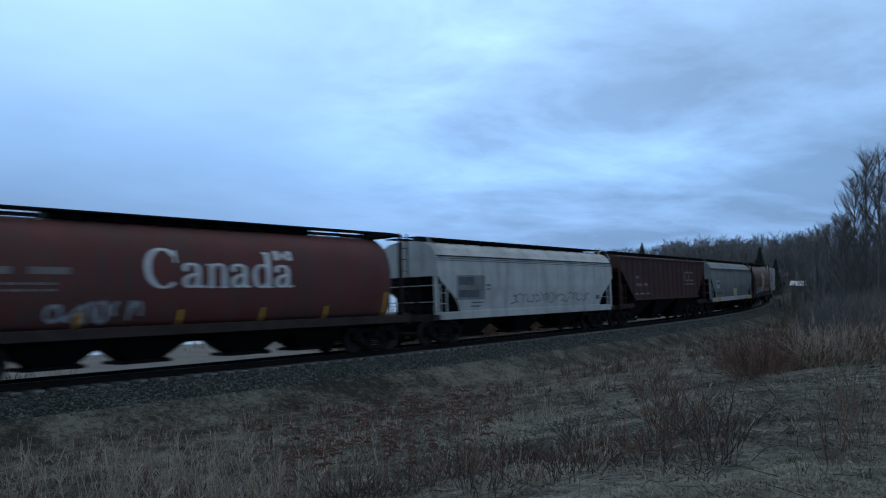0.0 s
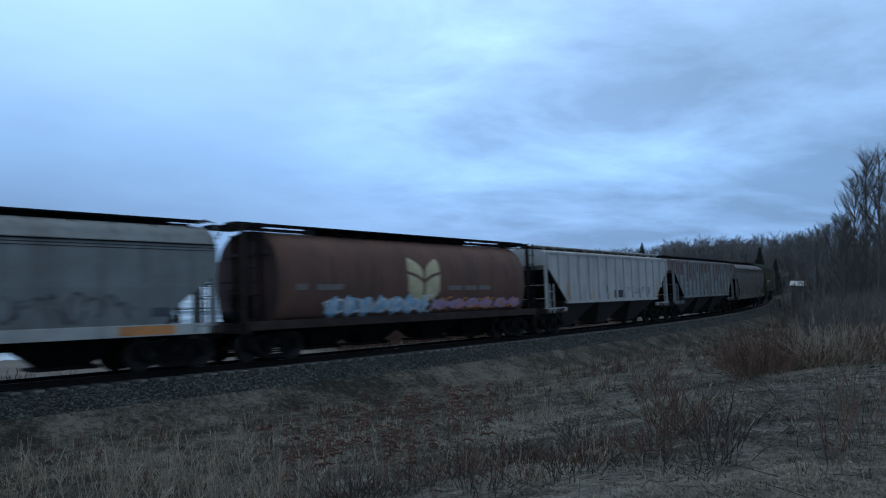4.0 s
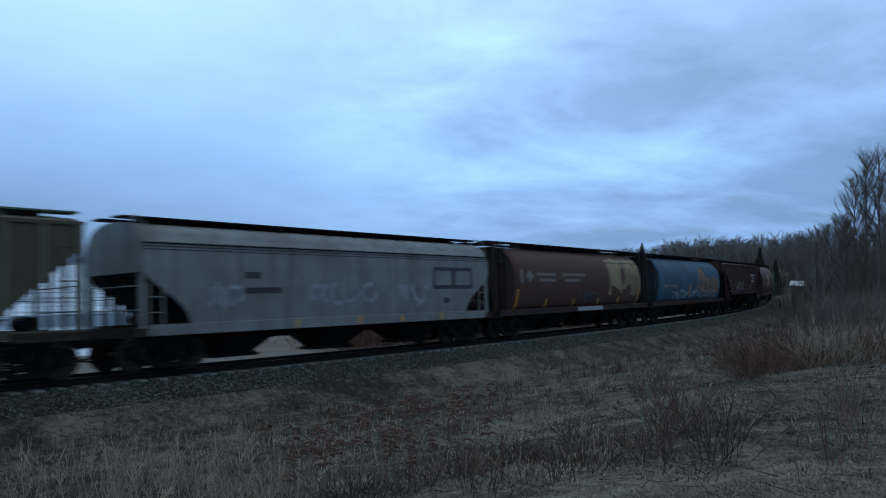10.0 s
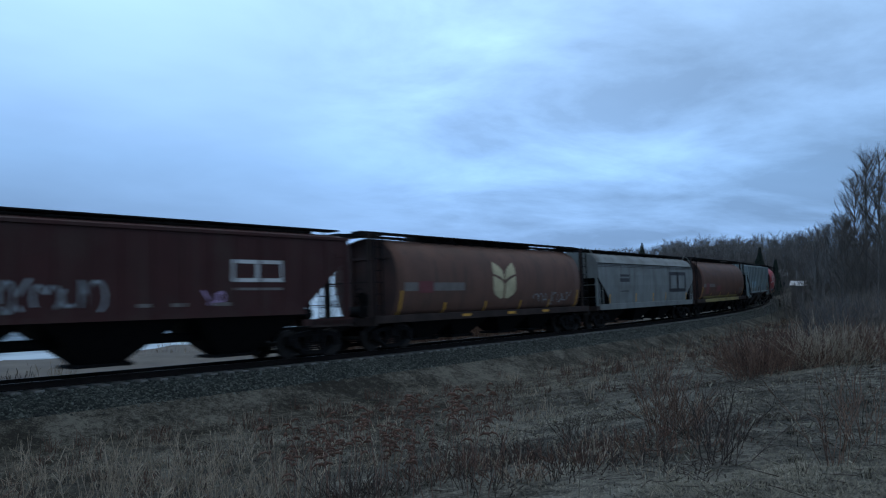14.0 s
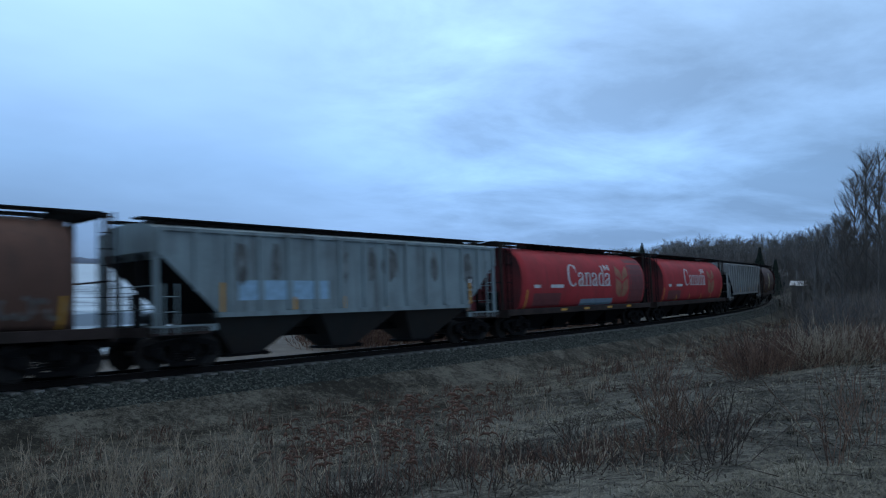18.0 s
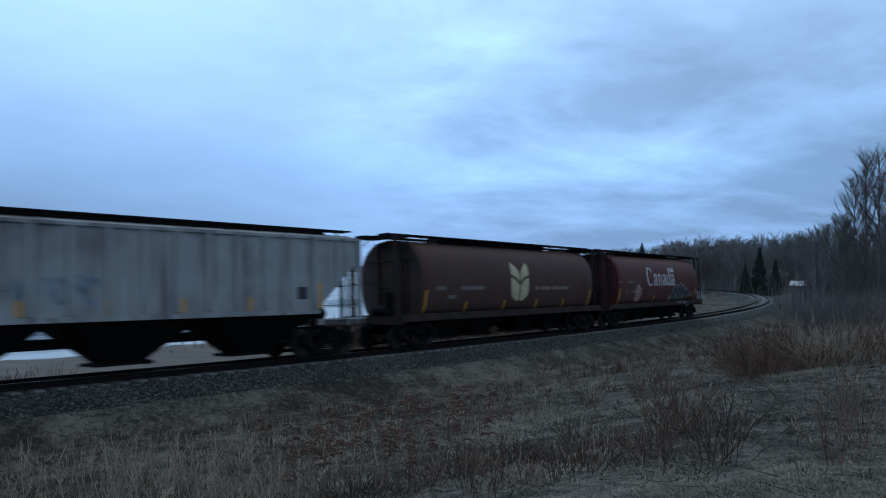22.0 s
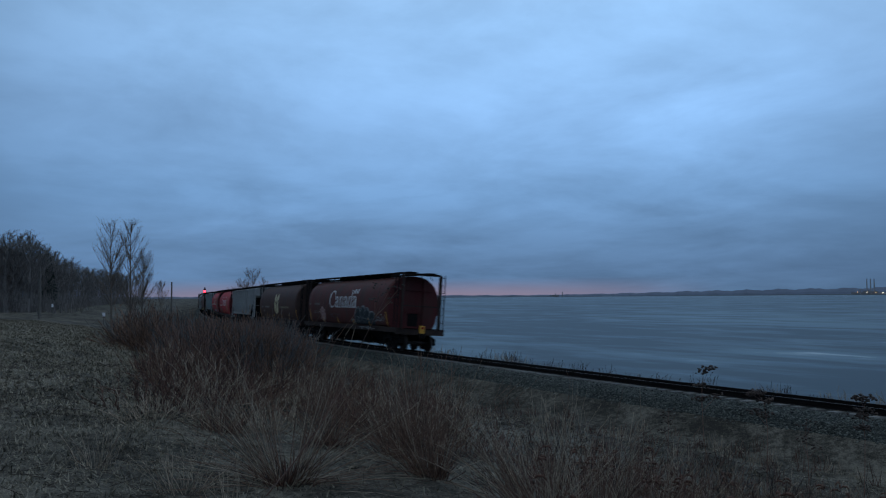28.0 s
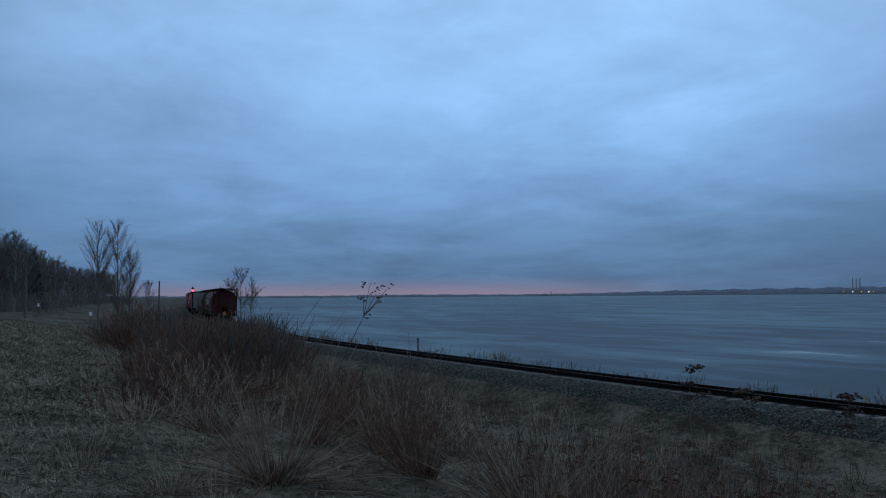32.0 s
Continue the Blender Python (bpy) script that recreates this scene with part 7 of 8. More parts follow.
def build_shrubs():
    rng = random.Random(31)
    pale = "bleached fan of dead grass and willow stems"
    # left of the camera: two stools with wide fans, then a belt of red brush towards the line
    for k, (yaw, dist, tall, n, tilt, pl, to, lb) in enumerate((
            (69.6, 8.9, 1.65, 210, 0.85, 0.42, 0.0, "leafless willow with a wide fan of arcing stems"),
            (59.3, 9.9, 1.45, 210, 0.50, 0.10, -0.10, "dense reddish willow shrub over dry grass"),
            (61.5, 11.2, 1.35, 160, 0.55, 0.10, 0.0, "dense reddish willow shrub over dry grass"),
            (66.5, 11.6, 1.15, 90, 0.75, 0.20, 0.0, "reddish willow shrub leaning over dry grass"),
            (74.2, 12.2, 1.10, 100, 0.85, 0.25, 0.0, "reddish willow shrub with bleached stalks"),
            (51.2, 7.7, 1.25, 110, 0.45, 0.60, -0.22, "willow clump with pale leaning stalks"),
            (47.6, 7.6, 1.10, 80, 0.50, 0.65, 0.0, "sparse willow clump with pale stalks"),
            (44.0, 7.6, 1.0, 90, 0.40, 0.45, 0.1, "sparse reddish willow clump"),
            (39.8, 9.0, 0.85, 80, 0.45, 0.25, 0.1, "sparse reddish willow clump"),
            (35.4, 9.6, 0.80, 80, 0.45, 0.25, 0.0, "sparse reddish willow clump"),
            (76.5, 8.2, 0.55, 40, 0.60, 0.8, 0.0, "low bleached clump of dead stalks"),
            (82.0, 9.5, 0.50, 36, 0.60, 0.9, 0.0, "low bleached clump of dead stalks"),
            (73.0, 7.2, 0.60, 30, 0.50, 0.9, 0.0, "low bleached clump of dead stalks"))):
        willow_fan(yaw, dist, tall, 50 + k, n, tilt, lb, pl, to, k in (0, 5))
    for k in range(58):
        yaw, dist = rng.uniform(57.5, 79), 12.6 + 16 * rng.random() ** 1.3
        x, y = polar(yaw, dist)
        u = off_line(np.array([x]), np.array([y]))[0][0]
        if u > 4.2:
            shrub(x, y, rng.uniform(0.5, 1.05), rng.randrange(9999), 46, 0.75, rng.choice([M["shrub"], M["brush"], M["shrub"], M["pale_weed"]]), "red-brown willow brush on the slope", 0.006, radius=0.7)
    for k in range(36):
        yaw, dist = rng.uniform(75.8, 80.2), rng.uniform(36, 60)
        x, y = polar(yaw, dist)
        u = off_line(np.array([x]), np.array([y]))[0][0]
        if u > 4.0:
            shrub(x, y, rng.uniform(1.3, 2.4), rng.randrange(9999), 50, 0.5, M["dark_twig"] if k % 2 else M["shrub"], "tall grey-brown brush beside the line", 0.014, radius=1.0)
    for k in range(40):
        yaw, dist = rng.uniform(24, 55), rng.uniform(7.2, 13.5)
        x, y = polar(yaw, dist)
        shrub(x, y, rng.uniform(0.4, 0.85), rng.randrange(9999), 22, 0.5, rng.choice([M["shrub"], M["dark_weed"], M["stem"], M["pale_weed"]]), "sparse clump of dead stems on the slope", 0.0045, "dead_clump", 2, 0.4)
    for k in range(16):
        yaw, dist = rng.uniform(-14, 20), rng.uniform(9, 15)
        x, y = polar(yaw, dist)
        shrub(x, y, rng.uniform(0.3, 0.6), rng.randrange(9999), 20, 0.6, rng.choice([M["shrub"], M["stem"], M["pale_weed"]]), "low clump of dead stems on the slope", 0.0045, "dead_clump", 2, 0.4)
    # right of the camera
    for yaw, dist, tall, n, sp, lb in ((-64.7, 8.9, 0.85, 28, 0.62, "leafless dark shrub with crossing stems"), (-61.0, 11.2, 1.15, 40, 0.34, "upright clump of reddish stems"), (-62.4, 11.5, 0.75, 44, 0.65, "low tangle of reddish stems"),
                                       (-71.6, 8.6, 0.95, 13, 0.30, "thin spray of bare upright stems"), (-38.4, 7.2, 0.45, 60, 0.8, "low dark tangle of dead stems"), (-55.0, 11.5, 0.4, 40, 0.8, "low tangle of dead stems"),
                                       (-51.0, 9.5, 0.35, 60, 0.9, "low tangle of dead stems"), (-73.8, 10.2, 1.0, 18, 0.4, "thin spray of bare upright stems")):
        x, y = polar(yaw, dist)
        shrub(x, y, tall, rng.randrange(9999), n, sp, M["dark_weed"] if tall < 0.6 or "dark" in lb else M["shrub"], lb, 0.0038)
    for k in range(7):
        x, y = polar(rng.uniform(-68.4, -64.8), rng.uniform(20.0, 25.5))
        shrub(x, y, rng.uniform(0.6, 1.3), rng.randrange(9999), 60, 0.7, (M["brush"], M["shrub"])[k % 2], "dense russet willow bush on rough grass", 0.0058, radius=0.8)
    for k in range(24):
        yaw, dist = rng.uniform(-77, -67.5), rng.uniform(21.5, 34)
        x, y = polar(yaw, dist)
        u = off_line(np.array([x]), np.array([y]))[0][0]
        if u > 5.5:
            shrub(x, y, rng.uniform(0.5, 1.15), rng.randrange(9999), 60, 0.5, (M["shrub"], M["brush"], M["pale_weed"])[k % 3], "red-stemmed willow thicket on rough grass", 0.006, radius=0.9)
    for k in range(26):
        yaw, dist = rng.uniform(-77, -70.4), rng.uniform(34, 60)
        x, y = polar(yaw, dist)
        shrub(x, y, rng.uniform(1.2, 2.1), rng.randrange(9999), 46, 0.34, (M["bark"], M["dark_twig"])[k % 2], "bare grey brush under the trees", 0.012, "tall_brush", 2, 1.0)
    for k in range(70):
        yaw, dist = rng.uniform(24, 53), rng.uniform(7.0, 12.5)
        x, y = polar(yaw, dist)
        plume_weed(x, y, rng.uniform(0.35, 0.85), rng.randrange(9999))
    for k in range(60):
        yaw, dist = rng.uniform(-64, -8), rng.uniform(7.5, 14)
        x, y = polar(yaw, dist)
        shrub(x, y, rng.uniform(0.12, 0.4), rng.randrange(9999), 24, 0.7, (M["shrub"], M["dark_weed"], M["pale_weed"])[k % 3], "low scrubby clump of dead stems in turf", 0.0035, "dead_clump", 2, 0.35)
    # low brush in front of the track on the left, and dry brush on the bank beyond the line
    for k in range(110):
        yaw, dist = rng.uniform(69.8, 76.4), rng.uniform(22, 56)
        x, y = polar(yaw, dist)
        u = off_line(np.array([x]), np.array([y]))[0][0]
        tall = min(rng.uniform(1.4, 2.5), EYE[2] - dist * 0.030 - ground_z(x, y))
        if u > 3.8 and tall > 0.3:
            shrub(x, y, tall, rng.randrange(9999), 70, 0.5, (M["dark_twig"], M["shrub"], M["stem"])[k % 3], "red-brown brush at the foot of the track", 0.011, "track_brush", 2, 0.9)
    for k in range(46):
        s = rng.uniform(-8, 42)
        p = beside(s, rng.uniform(8.5, 13.0) + max(0, s) * 0.12)
        shrub(p.x, p.y, rng.uniform(0.35, 0.9), rng.randrange(9999), 40, 0.45, (M["pale_weed"], M["pale_weed"], M["stem"])[k % 3], "pale dry brush on the bank of the lake", 0.007, "bank_brush", 1, 0.8)
    # red brush along the bay, beyond the line
    for k in range(210):
        yaw = -rng.uniform(35.5, 66)
        dist = float(np.interp(-yaw, [35, 42, 50, 66], [37, 41, 47, 66])) * rng.uniform(0.93, 1.22)
        x, y = polar(yaw, dist)
        u = off_line(np.array([x]), np.array([y]))[0][0]
        crest = float(np.interp(-yaw, [35, 39, 44, 66], [0.066, 0.061, 0.044, 0.036]))
        tall = (EYE[2] - dist * crest - ground_z(x, y)) * rng.uniform(0.62, 1.02)
        if u < -6.5 and tall > 0.25:
            shrub(x, y, tall, rng.randrange(9999), 64, 0.42, (M["stem"], M["shrub"], M["brush"])[k % 3], "red-brown brush along the frozen shore", 0.013, "shore_brush", 1, 1.5)
    # weeds on the shore side of the line and beside the bed
    for k in range(80):
        s = rng.uniform(-75, 10)
        p = beside(s, rng.uniform(4.4, 6.8))
        shrub(p.x, p.y, rng.uniform(0.55, 1.05), rng.randrange(9999), 22, 0.25, M["dark_weed"] if k % 3 else M["pale_weed"], "dead weeds along the frozen shore", 0.008, "shore_weed", 1, 0.6)
    for yaw, dist, drop, lean, hd in ((39.7, 12.4, 0.106, (0, 0), 12), (36.2, 11.8, 0.121, (0.04, 0), 14), (30.5, 11.4, 0.129, (0, 0), 14), (42.5, 11.0, 0.150, (0, 0), 8), (33.6, 10.8, 0.160, (0, 0), 9), (-3, 11, 0.235, (0.1, 0), 7), (14, 11.5, 0.225, (0, 0), 7), (24, 10.5, 0.22, (0.1, 0), 8)):
        x, y = polar(yaw, dist)
        weed(x, y, EYE[2] - dist * drop - ground_z(x, y), rng.randrange(999), lean, hd * 2 if hd > 10 else hd, None, 0.022 if hd > 10 else 0.018, 3)
    # the tall leaning weed
    x, y = polar(71.2, 8.2)
    weed(x, y, 2.2, 5, (0.46, 0.72), 9, M["stem"], 0.012, 4)
    # brown goldenrod and pale stalks in the right foreground
    for k in range(64):
        yaw, dist = rng.uniform(-49, -34), rng.uniform(6.6, 10.5)
        x, y = polar(yaw, dist)
        plume_weed(x, y, rng.uniform(0.6, 1.08), rng.randrange(9999))
    for k in range(64):
        yaw, dist = rng.uniform(-37, -13), rng.uniform(6.6, 13.5)
        x, y = polar(yaw, dist)
        shrub(x, y, rng.uniform(0.35, 0.85), rng.randrange(9999), 5, 0.35, M["pale_weed"], "bleached branching weed stalks", 0.0048, "pale_weed", 2, 0.15)
    # the tangled edge between the verge and the rough slope
    for k in range(24):
        t = rng.random()
        x, y = polar(-44 - 23 * t + rng.gauss(0, 1.0), 8.0 + 2.0 * t + rng.gauss(0, 0.6))
        shrub(x, y, rng.uniform(0.14, 0.36), rng.randrange(9999), 30, 0.8, (M["brush"], M["dark_weed"], M["shrub"])[k % 3], "low dark tangle of dead stems edging the verge", 0.0042, "dead_clump", 2, 0.4)


build_shrubs()


def build_grass():
    """Dead grass: matted blades everywhere near, taller tufts here and there."""
    rng = np.random.default_rng(4)
    xs, ys, ds = [], [], []
    for n, lo, hi in ((80000, 3.0, 8.0), (150000, 8.0, 16.0), (200000, 16.0, 36.0), (60000, 36.0, 75.0)):
        yaw = np.radians(rng.uniform(-80, 92, n))
        d = np.sqrt(rng.uniform(lo * lo, hi * hi, n))
        xs.append(-np.sin(yaw) * d), ys.append(np.cos(yaw) * d), ds.append(d)
    # more of it in the belt at the foot of the track
    s, o = rng.uniform(-45, 75, 80000), -(3.2 + 5.5 * rng.random(80000) ** 1.2)
    hd = np.interp(s, LINE_S, _h)
    bx, by = np.interp(s, LINE_S, LINE_X) - o * np.sin(hd), np.interp(s, LINE_S, LINE_Y) + o * np.cos(hd)
    xs.append(bx), ys.append(by), ds.append(np.hypot(bx, by))
    x, y, dist = np.concatenate(xs), np.concatenate(ys), np.concatenate(ds)
    n = len(x)
    u, _ = off_line(x, y)
    clump = np.sin(x * 1.7 + 2 * np.sin(y * 1.3)) * np.sin(y * 1.9 + 1.5 * np.sin(x * 0.9)) + 0.5 * np.sin(x * 0.4 + y * 0.33) + 0.35 * np.sin(x * 5.1 + y * 3.3) * np.sin(y * 4.7 - x * 2.2)
    keep = ((u > 3.75) | ((u > 2.9) & (rng.random(n) < 0.30)) | (u < -4.2)) & (u > -9.5) & (rng.random(n) < np.clip(0.72 + 0.45 * clump, 0.25, 1))
    x, y, dist, clump, u = x[keep], y[keep], dist[keep], clump[keep], u[keep]
    n = len(x)
    z = height(x, y)
    tuft = rng.random(n) < np.where(clump > 0.6, 0.010, 0.003)
    h = rng.uniform(0.03, 0.075, n) * (1 + 0.35 * np.clip(clump, 0, 1.2)) * np.clip(0.55 + dist / 30, 0.6, 1.15) * np.where((u < 7) & (u > 0), 0.8, 1.0) + np.where(tuft, rng.uniform(0.06, 0.28, n), 0)
    w = rng.uniform(0.0014, 0.0028, n) * (1 + dist / 12)
    a = rng.uniform(0, 6.283, n) + 0.8 * np.sin(x * 0.8) * np.sin(y * 0.7)
    tilt = np.where(tuft, rng.uniform(0.1, 0.9, n), rng.uniform(0.9, 1.52, n))
    dx, dy = np.cos(a), np.sin(a)
    base = np.stack([x, y, z - 0.01], 1)
    mid = base + np.stack([dx * h * 0.45 * np.sin(tilt), dy * h * 0.45 * np.sin(tilt), h * 0.6 * np.cos(tilt * 0.6)], 1)
    tip = base + np.stack([dx * h * 1.3 * np.sin(tilt), dy * h * 1.3 * np.sin(tilt), h * np.cos(tilt)], 1)
    sx = np.stack([-dy * w, dx * w, 0 * w], 1)
    v = np.stack([base - sx, base + sx, mid - sx * 0.8, mid + sx * 0.8, tip], 1).reshape(-1, 3)
    f = np.array([(0, 1, 3), (0, 3, 2), (2, 3, 4)])[None] + (np.arange(n) * 5)[:, None, None]
    ob = new("dry_grass", quick_mesh("dry_grass", v, f.reshape(-1, 3)))
    ob.data.materials.append(M["straw"])
    tagged(ob, "matted dead grass and short dry tufts", "grass", kind="stuff")
    # long bent blades lying over the mat
    n = 9000
    yaw, d = np.radians(rng.uniform(-80, 92, n)), np.sqrt(rng.uniform(30, 700, n))
    x, y = -np.sin(yaw) * d, np.cos(yaw) * d
    u, _ = off_line(x, y)
    ok = (u > 4.5) & (rng.random(n) < 0.45 + 0.55 * np.sin(x * 0.9 + 1.1 * np.sin(y * 0.8)))
    x, y, d = x[ok], y[ok], d[ok]
    n = len(x)
    a, ln, w, rise = rng.uniform(0, 6.283, n), rng.uniform(0.15, 0.42, n), rng.uniform(0.0014, 0.0026, n) * (1 + d / 20), rng.uniform(0.05, 0.42, n)
    o, sx = np.stack([np.cos(a), np.sin(a), 0 * a], 1), np.stack([-np.sin(a) * w, np.cos(a) * w, 0 * w], 1)
    p0 = np.stack([x, y, height(x, y)], 1)
    up = np.array([[0, 0, 1.0]])
    p1 = p0 + (o * 0.35 + up * 0.55 * rise[:, None]) * ln[:, None]
    p2 = p1 + (o * 0.45 + up * (0.25 * rise - 0.1)[:, None]) * ln[:, None]
    v = np.stack([p0 - sx, p0 + sx, p1 - sx * 0.8, p1 + sx * 0.8, p2], 1).reshape(-1, 3)
    f = np.array([(0, 1, 3), (0, 3, 2), (2, 3, 4)])[None] + (np.arange(n) * 5)[:, None, None]
    ob = new("dry_grass", quick_mesh("dry_grass", v, f.reshape(-1, 3)))
    ob.data.materials.append(M["straw"])
    tagged(ob, "long bent bleached grass blades", "grass", kind="stuff")
    # the paler field on the left
    n = 210000
    yaw, d = np.radians(rng.uniform(72, 100, n)), np.sqrt(rng.uniform(64, 5600, n))
    ok = np.degrees(yaw) > 78.5 - np.clip((16 - d) * 0.6, 0, 6) + 1.2 * np.sin(d * 0.6)
    x, y, d = (-np.sin(yaw) * d)[ok], (np.cos(yaw) * d)[ok], d[ok]
    n = len(x)
    a, tilt, h, w = rng.uniform(0, 6.283, n), rng.uniform(0.6, 1.45, n), rng.uniform(0.05, 0.13, n), rng.uniform(0.003, 0.0055, n) * (1 + d / 8)
    base = np.stack([x, y, height(x, y) - 0.005], 1)
    out = np.stack([np.cos(a) * np.sin(tilt), np.sin(a) * np.sin(tilt), np.cos(tilt)], 1) * h[:, None]
    sx = np.stack([-np.sin(a) * w, np.cos(a) * w, 0 * w], 1)
    v = np.stack([base - sx, base + sx, base + out * 1.2], 1).reshape(-1, 3)
    ob = new("field_grass", quick_mesh("field_grass", v, np.arange(n * 3).reshape(-1, 3)))
    ob.data.materials.append(M["mown"])
    tagged(ob, "pale dead grass of the open field", "grass", kind="stuff")
    # the mown verge beside the road
    n = 60000
    yaw, d = np.radians(rng.uniform(-82, -46, n)), np.sqrt(rng.uniform(25, 110, n))
    edge = 5.6 + 4.2 * np.clip((-np.degrees(yaw) - 50) / 25, 0, 1) + 0.5 * np.sin(np.degrees(yaw) * 0.9)
    ok = d < edge + rng.uniform(-0.6, 0.6, n)
    x, y, d = (-np.sin(yaw) * d)[ok], (np.cos(yaw) * d)[ok], d[ok]
    n = len(x)
    a, tilt, h, w = rng.uniform(0, 6.283, n), rng.uniform(0.8, 1.5, n), rng.uniform(0.03, 0.08, n), rng.uniform(0.002, 0.004, n)
    base = np.stack([x, y, height(x, y) - 0.005], 1)
    out = np.stack([np.cos(a) * np.sin(tilt), np.sin(a) * np.sin(tilt), np.cos(tilt)], 1) * h[:, None]
    sx = np.stack([-np.sin(a) * w, np.cos(a) * w, 0 * w], 1)
    v = np.stack([base - sx, base + sx, base + out * 1.2], 1).reshape(-1, 3)
    ob = new("mown_grass", quick_mesh("mown_grass", v, np.arange(n * 3).reshape(-1, 3)))
    ob.data.materials.append(M["mown"])
    tagged(ob, "pale short mown grass on the verge", "grass", kind="stuff")


build_grass()


def build_litter():
    """Tussocks of bent grass, broken dark stalks and pale dead leaves lying on the mat."""
    rng = np.random.default_rng(19)
    count, each = 620, 30
    yaw, d = np.radians(rng.uniform(-80, 92, count)), np.sqrt(rng.uniform(30, 620, count))
    x, y = -np.sin(yaw) * d, np.cos(yaw) * d
    u, _ = off_line(x, y)
    ok = (u > 4.3) & (np.sin(x * 0.7 + 1.7 * np.sin(y * 0.5)) + np.sin(y * 0.9 + x * 0.3) > -0.7)
    x, y, d = x[ok], y[ok], d[ok]
    size = np.repeat(rng.uniform(0.05, 0.15, len(x)), each)
    m = np.repeat(np.arange(len(x)), each)
    n = len(m)
    a, r = rng.uniform(0, 6.283, n), rng.random(n) ** 0.7 * size * 0.55
    o = np.stack([np.cos(a), np.sin(a), 0 * a], 1)
    base = np.stack([x[m] + np.cos(a) * r, y[m] + np.sin(a) * r, height(x, y)[m] - 0.01], 1)
    up, ln = np.array([[0, 0, 1.0]]), (size * rng.uniform(0.6, 1.25, n))[:, None]
    w = rng.uniform(0.0012, 0.0024, n) * (1 + d[m] / 18)
    sx = np.stack([-np.sin(a) * w, np.cos(a) * w, 0 * w], 1)
    mid = base + (o * 0.28 + up * rng.uniform(0.5, 0.8, n)[:, None]) * ln
    tip = mid + (o * rng.uniform(0.35, 0.6, n)[:, None] + up * rng.uniform(-0.35, 0.15, n)[:, None]) * ln
    v = np.stack([base - sx, base + sx, mid - sx, mid + sx, tip], 1).reshape(-1, 3)
    f = np.array([(0, 1, 3), (0, 3, 2), (2, 3, 4)])[None] + (np.arange(n) * 5)[:, None, None]
    ob = new("grass_tussocks", quick_mesh("grass_tussocks", v, f.reshape(-1, 3)))
    ob.data.materials.append(M["straw"])
    tagged(ob, "bent tussocks of dead grass on the slope", "grass", kind="stuff")
    # low dead weeds along the foot of the track
    for mat, count, label in ((M["brush"], 900, "low russet weeds at the foot of the track"), (M["pale_weed"], 420, "low bleached weeds at the foot of the track")):
        at, off = rng.uniform(-50, 78, count), 3.6 + 8.5 * rng.random(count) ** 1.3
        hd = np.interp(at, LINE_S, _h)
        x, y = np.interp(at, LINE_S, LINE_X) + off * np.sin(hd), np.interp(at, LINE_S, LINE_Y) - off * np.cos(hd)
        m = np.repeat(np.arange(count), 12)
        p = np.stack([x[m] + rng.normal(0, 0.10, len(m)), y[m] + rng.normal(0, 0.10, len(m)), height(x, y)[m] - 0.02], 1)
        q = p + np.stack([rng.normal(0, 0.07, len(m)), rng.normal(0, 0.07, len(m)), rng.uniform(0.12, 0.42, len(m)) * rng.uniform(0.4, 1.2, count)[m]], 1)
        v, f = ribs_to_tris(p, q, np.full(len(m), 0.0075), np.full(len(m), 0.004), 3)
        ob = new("low_weeds", quick_mesh("low_weeds", v, f))
        ob.data.materials.append(mat)
        tagged(ob, label, "weeds", kind="stuff")
    for name, mat, n, lo, hi, thick, label in (("broken_stalks", M["dark_weed"], 17000, 0.08, 0.34, 0.0028, "broken dark stalks lying in the grass"), ("pale_litter", M["mown"], 9000, 0.03, 0.09, 0.007, "pale dead leaves scattered on the turf")):
        yaw, d = np.radians(rng.uniform(-80, 92, n)), np.sqrt(rng.uniform(30, 620, n))
        x, y = -np.sin(yaw) * d, np.cos(yaw) * d
        u, _ = off_line(x, y)
        ok = (u > 4.0) & (np.sin(x * 1.1 + 1.3 * np.sin(y * 0.9)) * np.sin(y * 0.8 - x * 0.35) > rng.uniform(-0.6, 0.5, n))
        x, y, d = x[ok], y[ok], d[ok]
        n = len(x)
        a, ln, w = rng.uniform(0, 6.283, n), rng.uniform(lo, hi, n), thick * rng.uniform(0.6, 1.2, n) * (1 + d / 14)
        p = np.stack([x, y, height(x, y) + 0.03 + rng.uniform(0, 0.03, n)], 1)
        q = p + np.stack([np.cos(a) * ln, np.sin(a) * ln, rng.uniform(-0.02, 0.10, n)], 1)
        v, f = ribs_to_tris(p, q, w, w * 0.5, 3)
        ob = new(name, quick_mesh(name, v, f))
        ob.data.materials.append(mat)
        tagged(ob, label, "litter", kind="stuff")


build_litter()
# ---- the far shore, and what stands along the road and the lake ----
def ridge(name, yaw0, yaw1, dist, base, tops, label, mat, seed):
    """A long low hill on the far shore; tops: rows (yaw, height)."""
    rng = random.Random(seed)
    yaws = np.arange(yaw0, yaw1, 0.25)
    v, f = [], []
    for k, a in enumerate(yaws):
        h = float(np.interp(a, [t[0] for t in tops], [t[1] for t in tops])) * (1 + 0.10 * math.sin(a * 3.1) + 0.06 * math.sin(a * 9.7 + 1)) + rng.uniform(0, 1.2)
        for d, z in ((0, base), (60, base + h * 0.45), (260, base + h), (600, base)):
            x, y = polar(a, dist + d)
            v.append((x, y, z))
    for k in range(len(yaws) - 1):
        for i in range(3):
            f.append((k * 4 + i, k * 4 + i + 1, k * 4 + 5 + i, k * 4 + 4 + i))
    ob = new(name, mesh(name, v, f))
    ob.data.materials.append(mat)
    return tagged(ob, label, "hills", kind="structure")


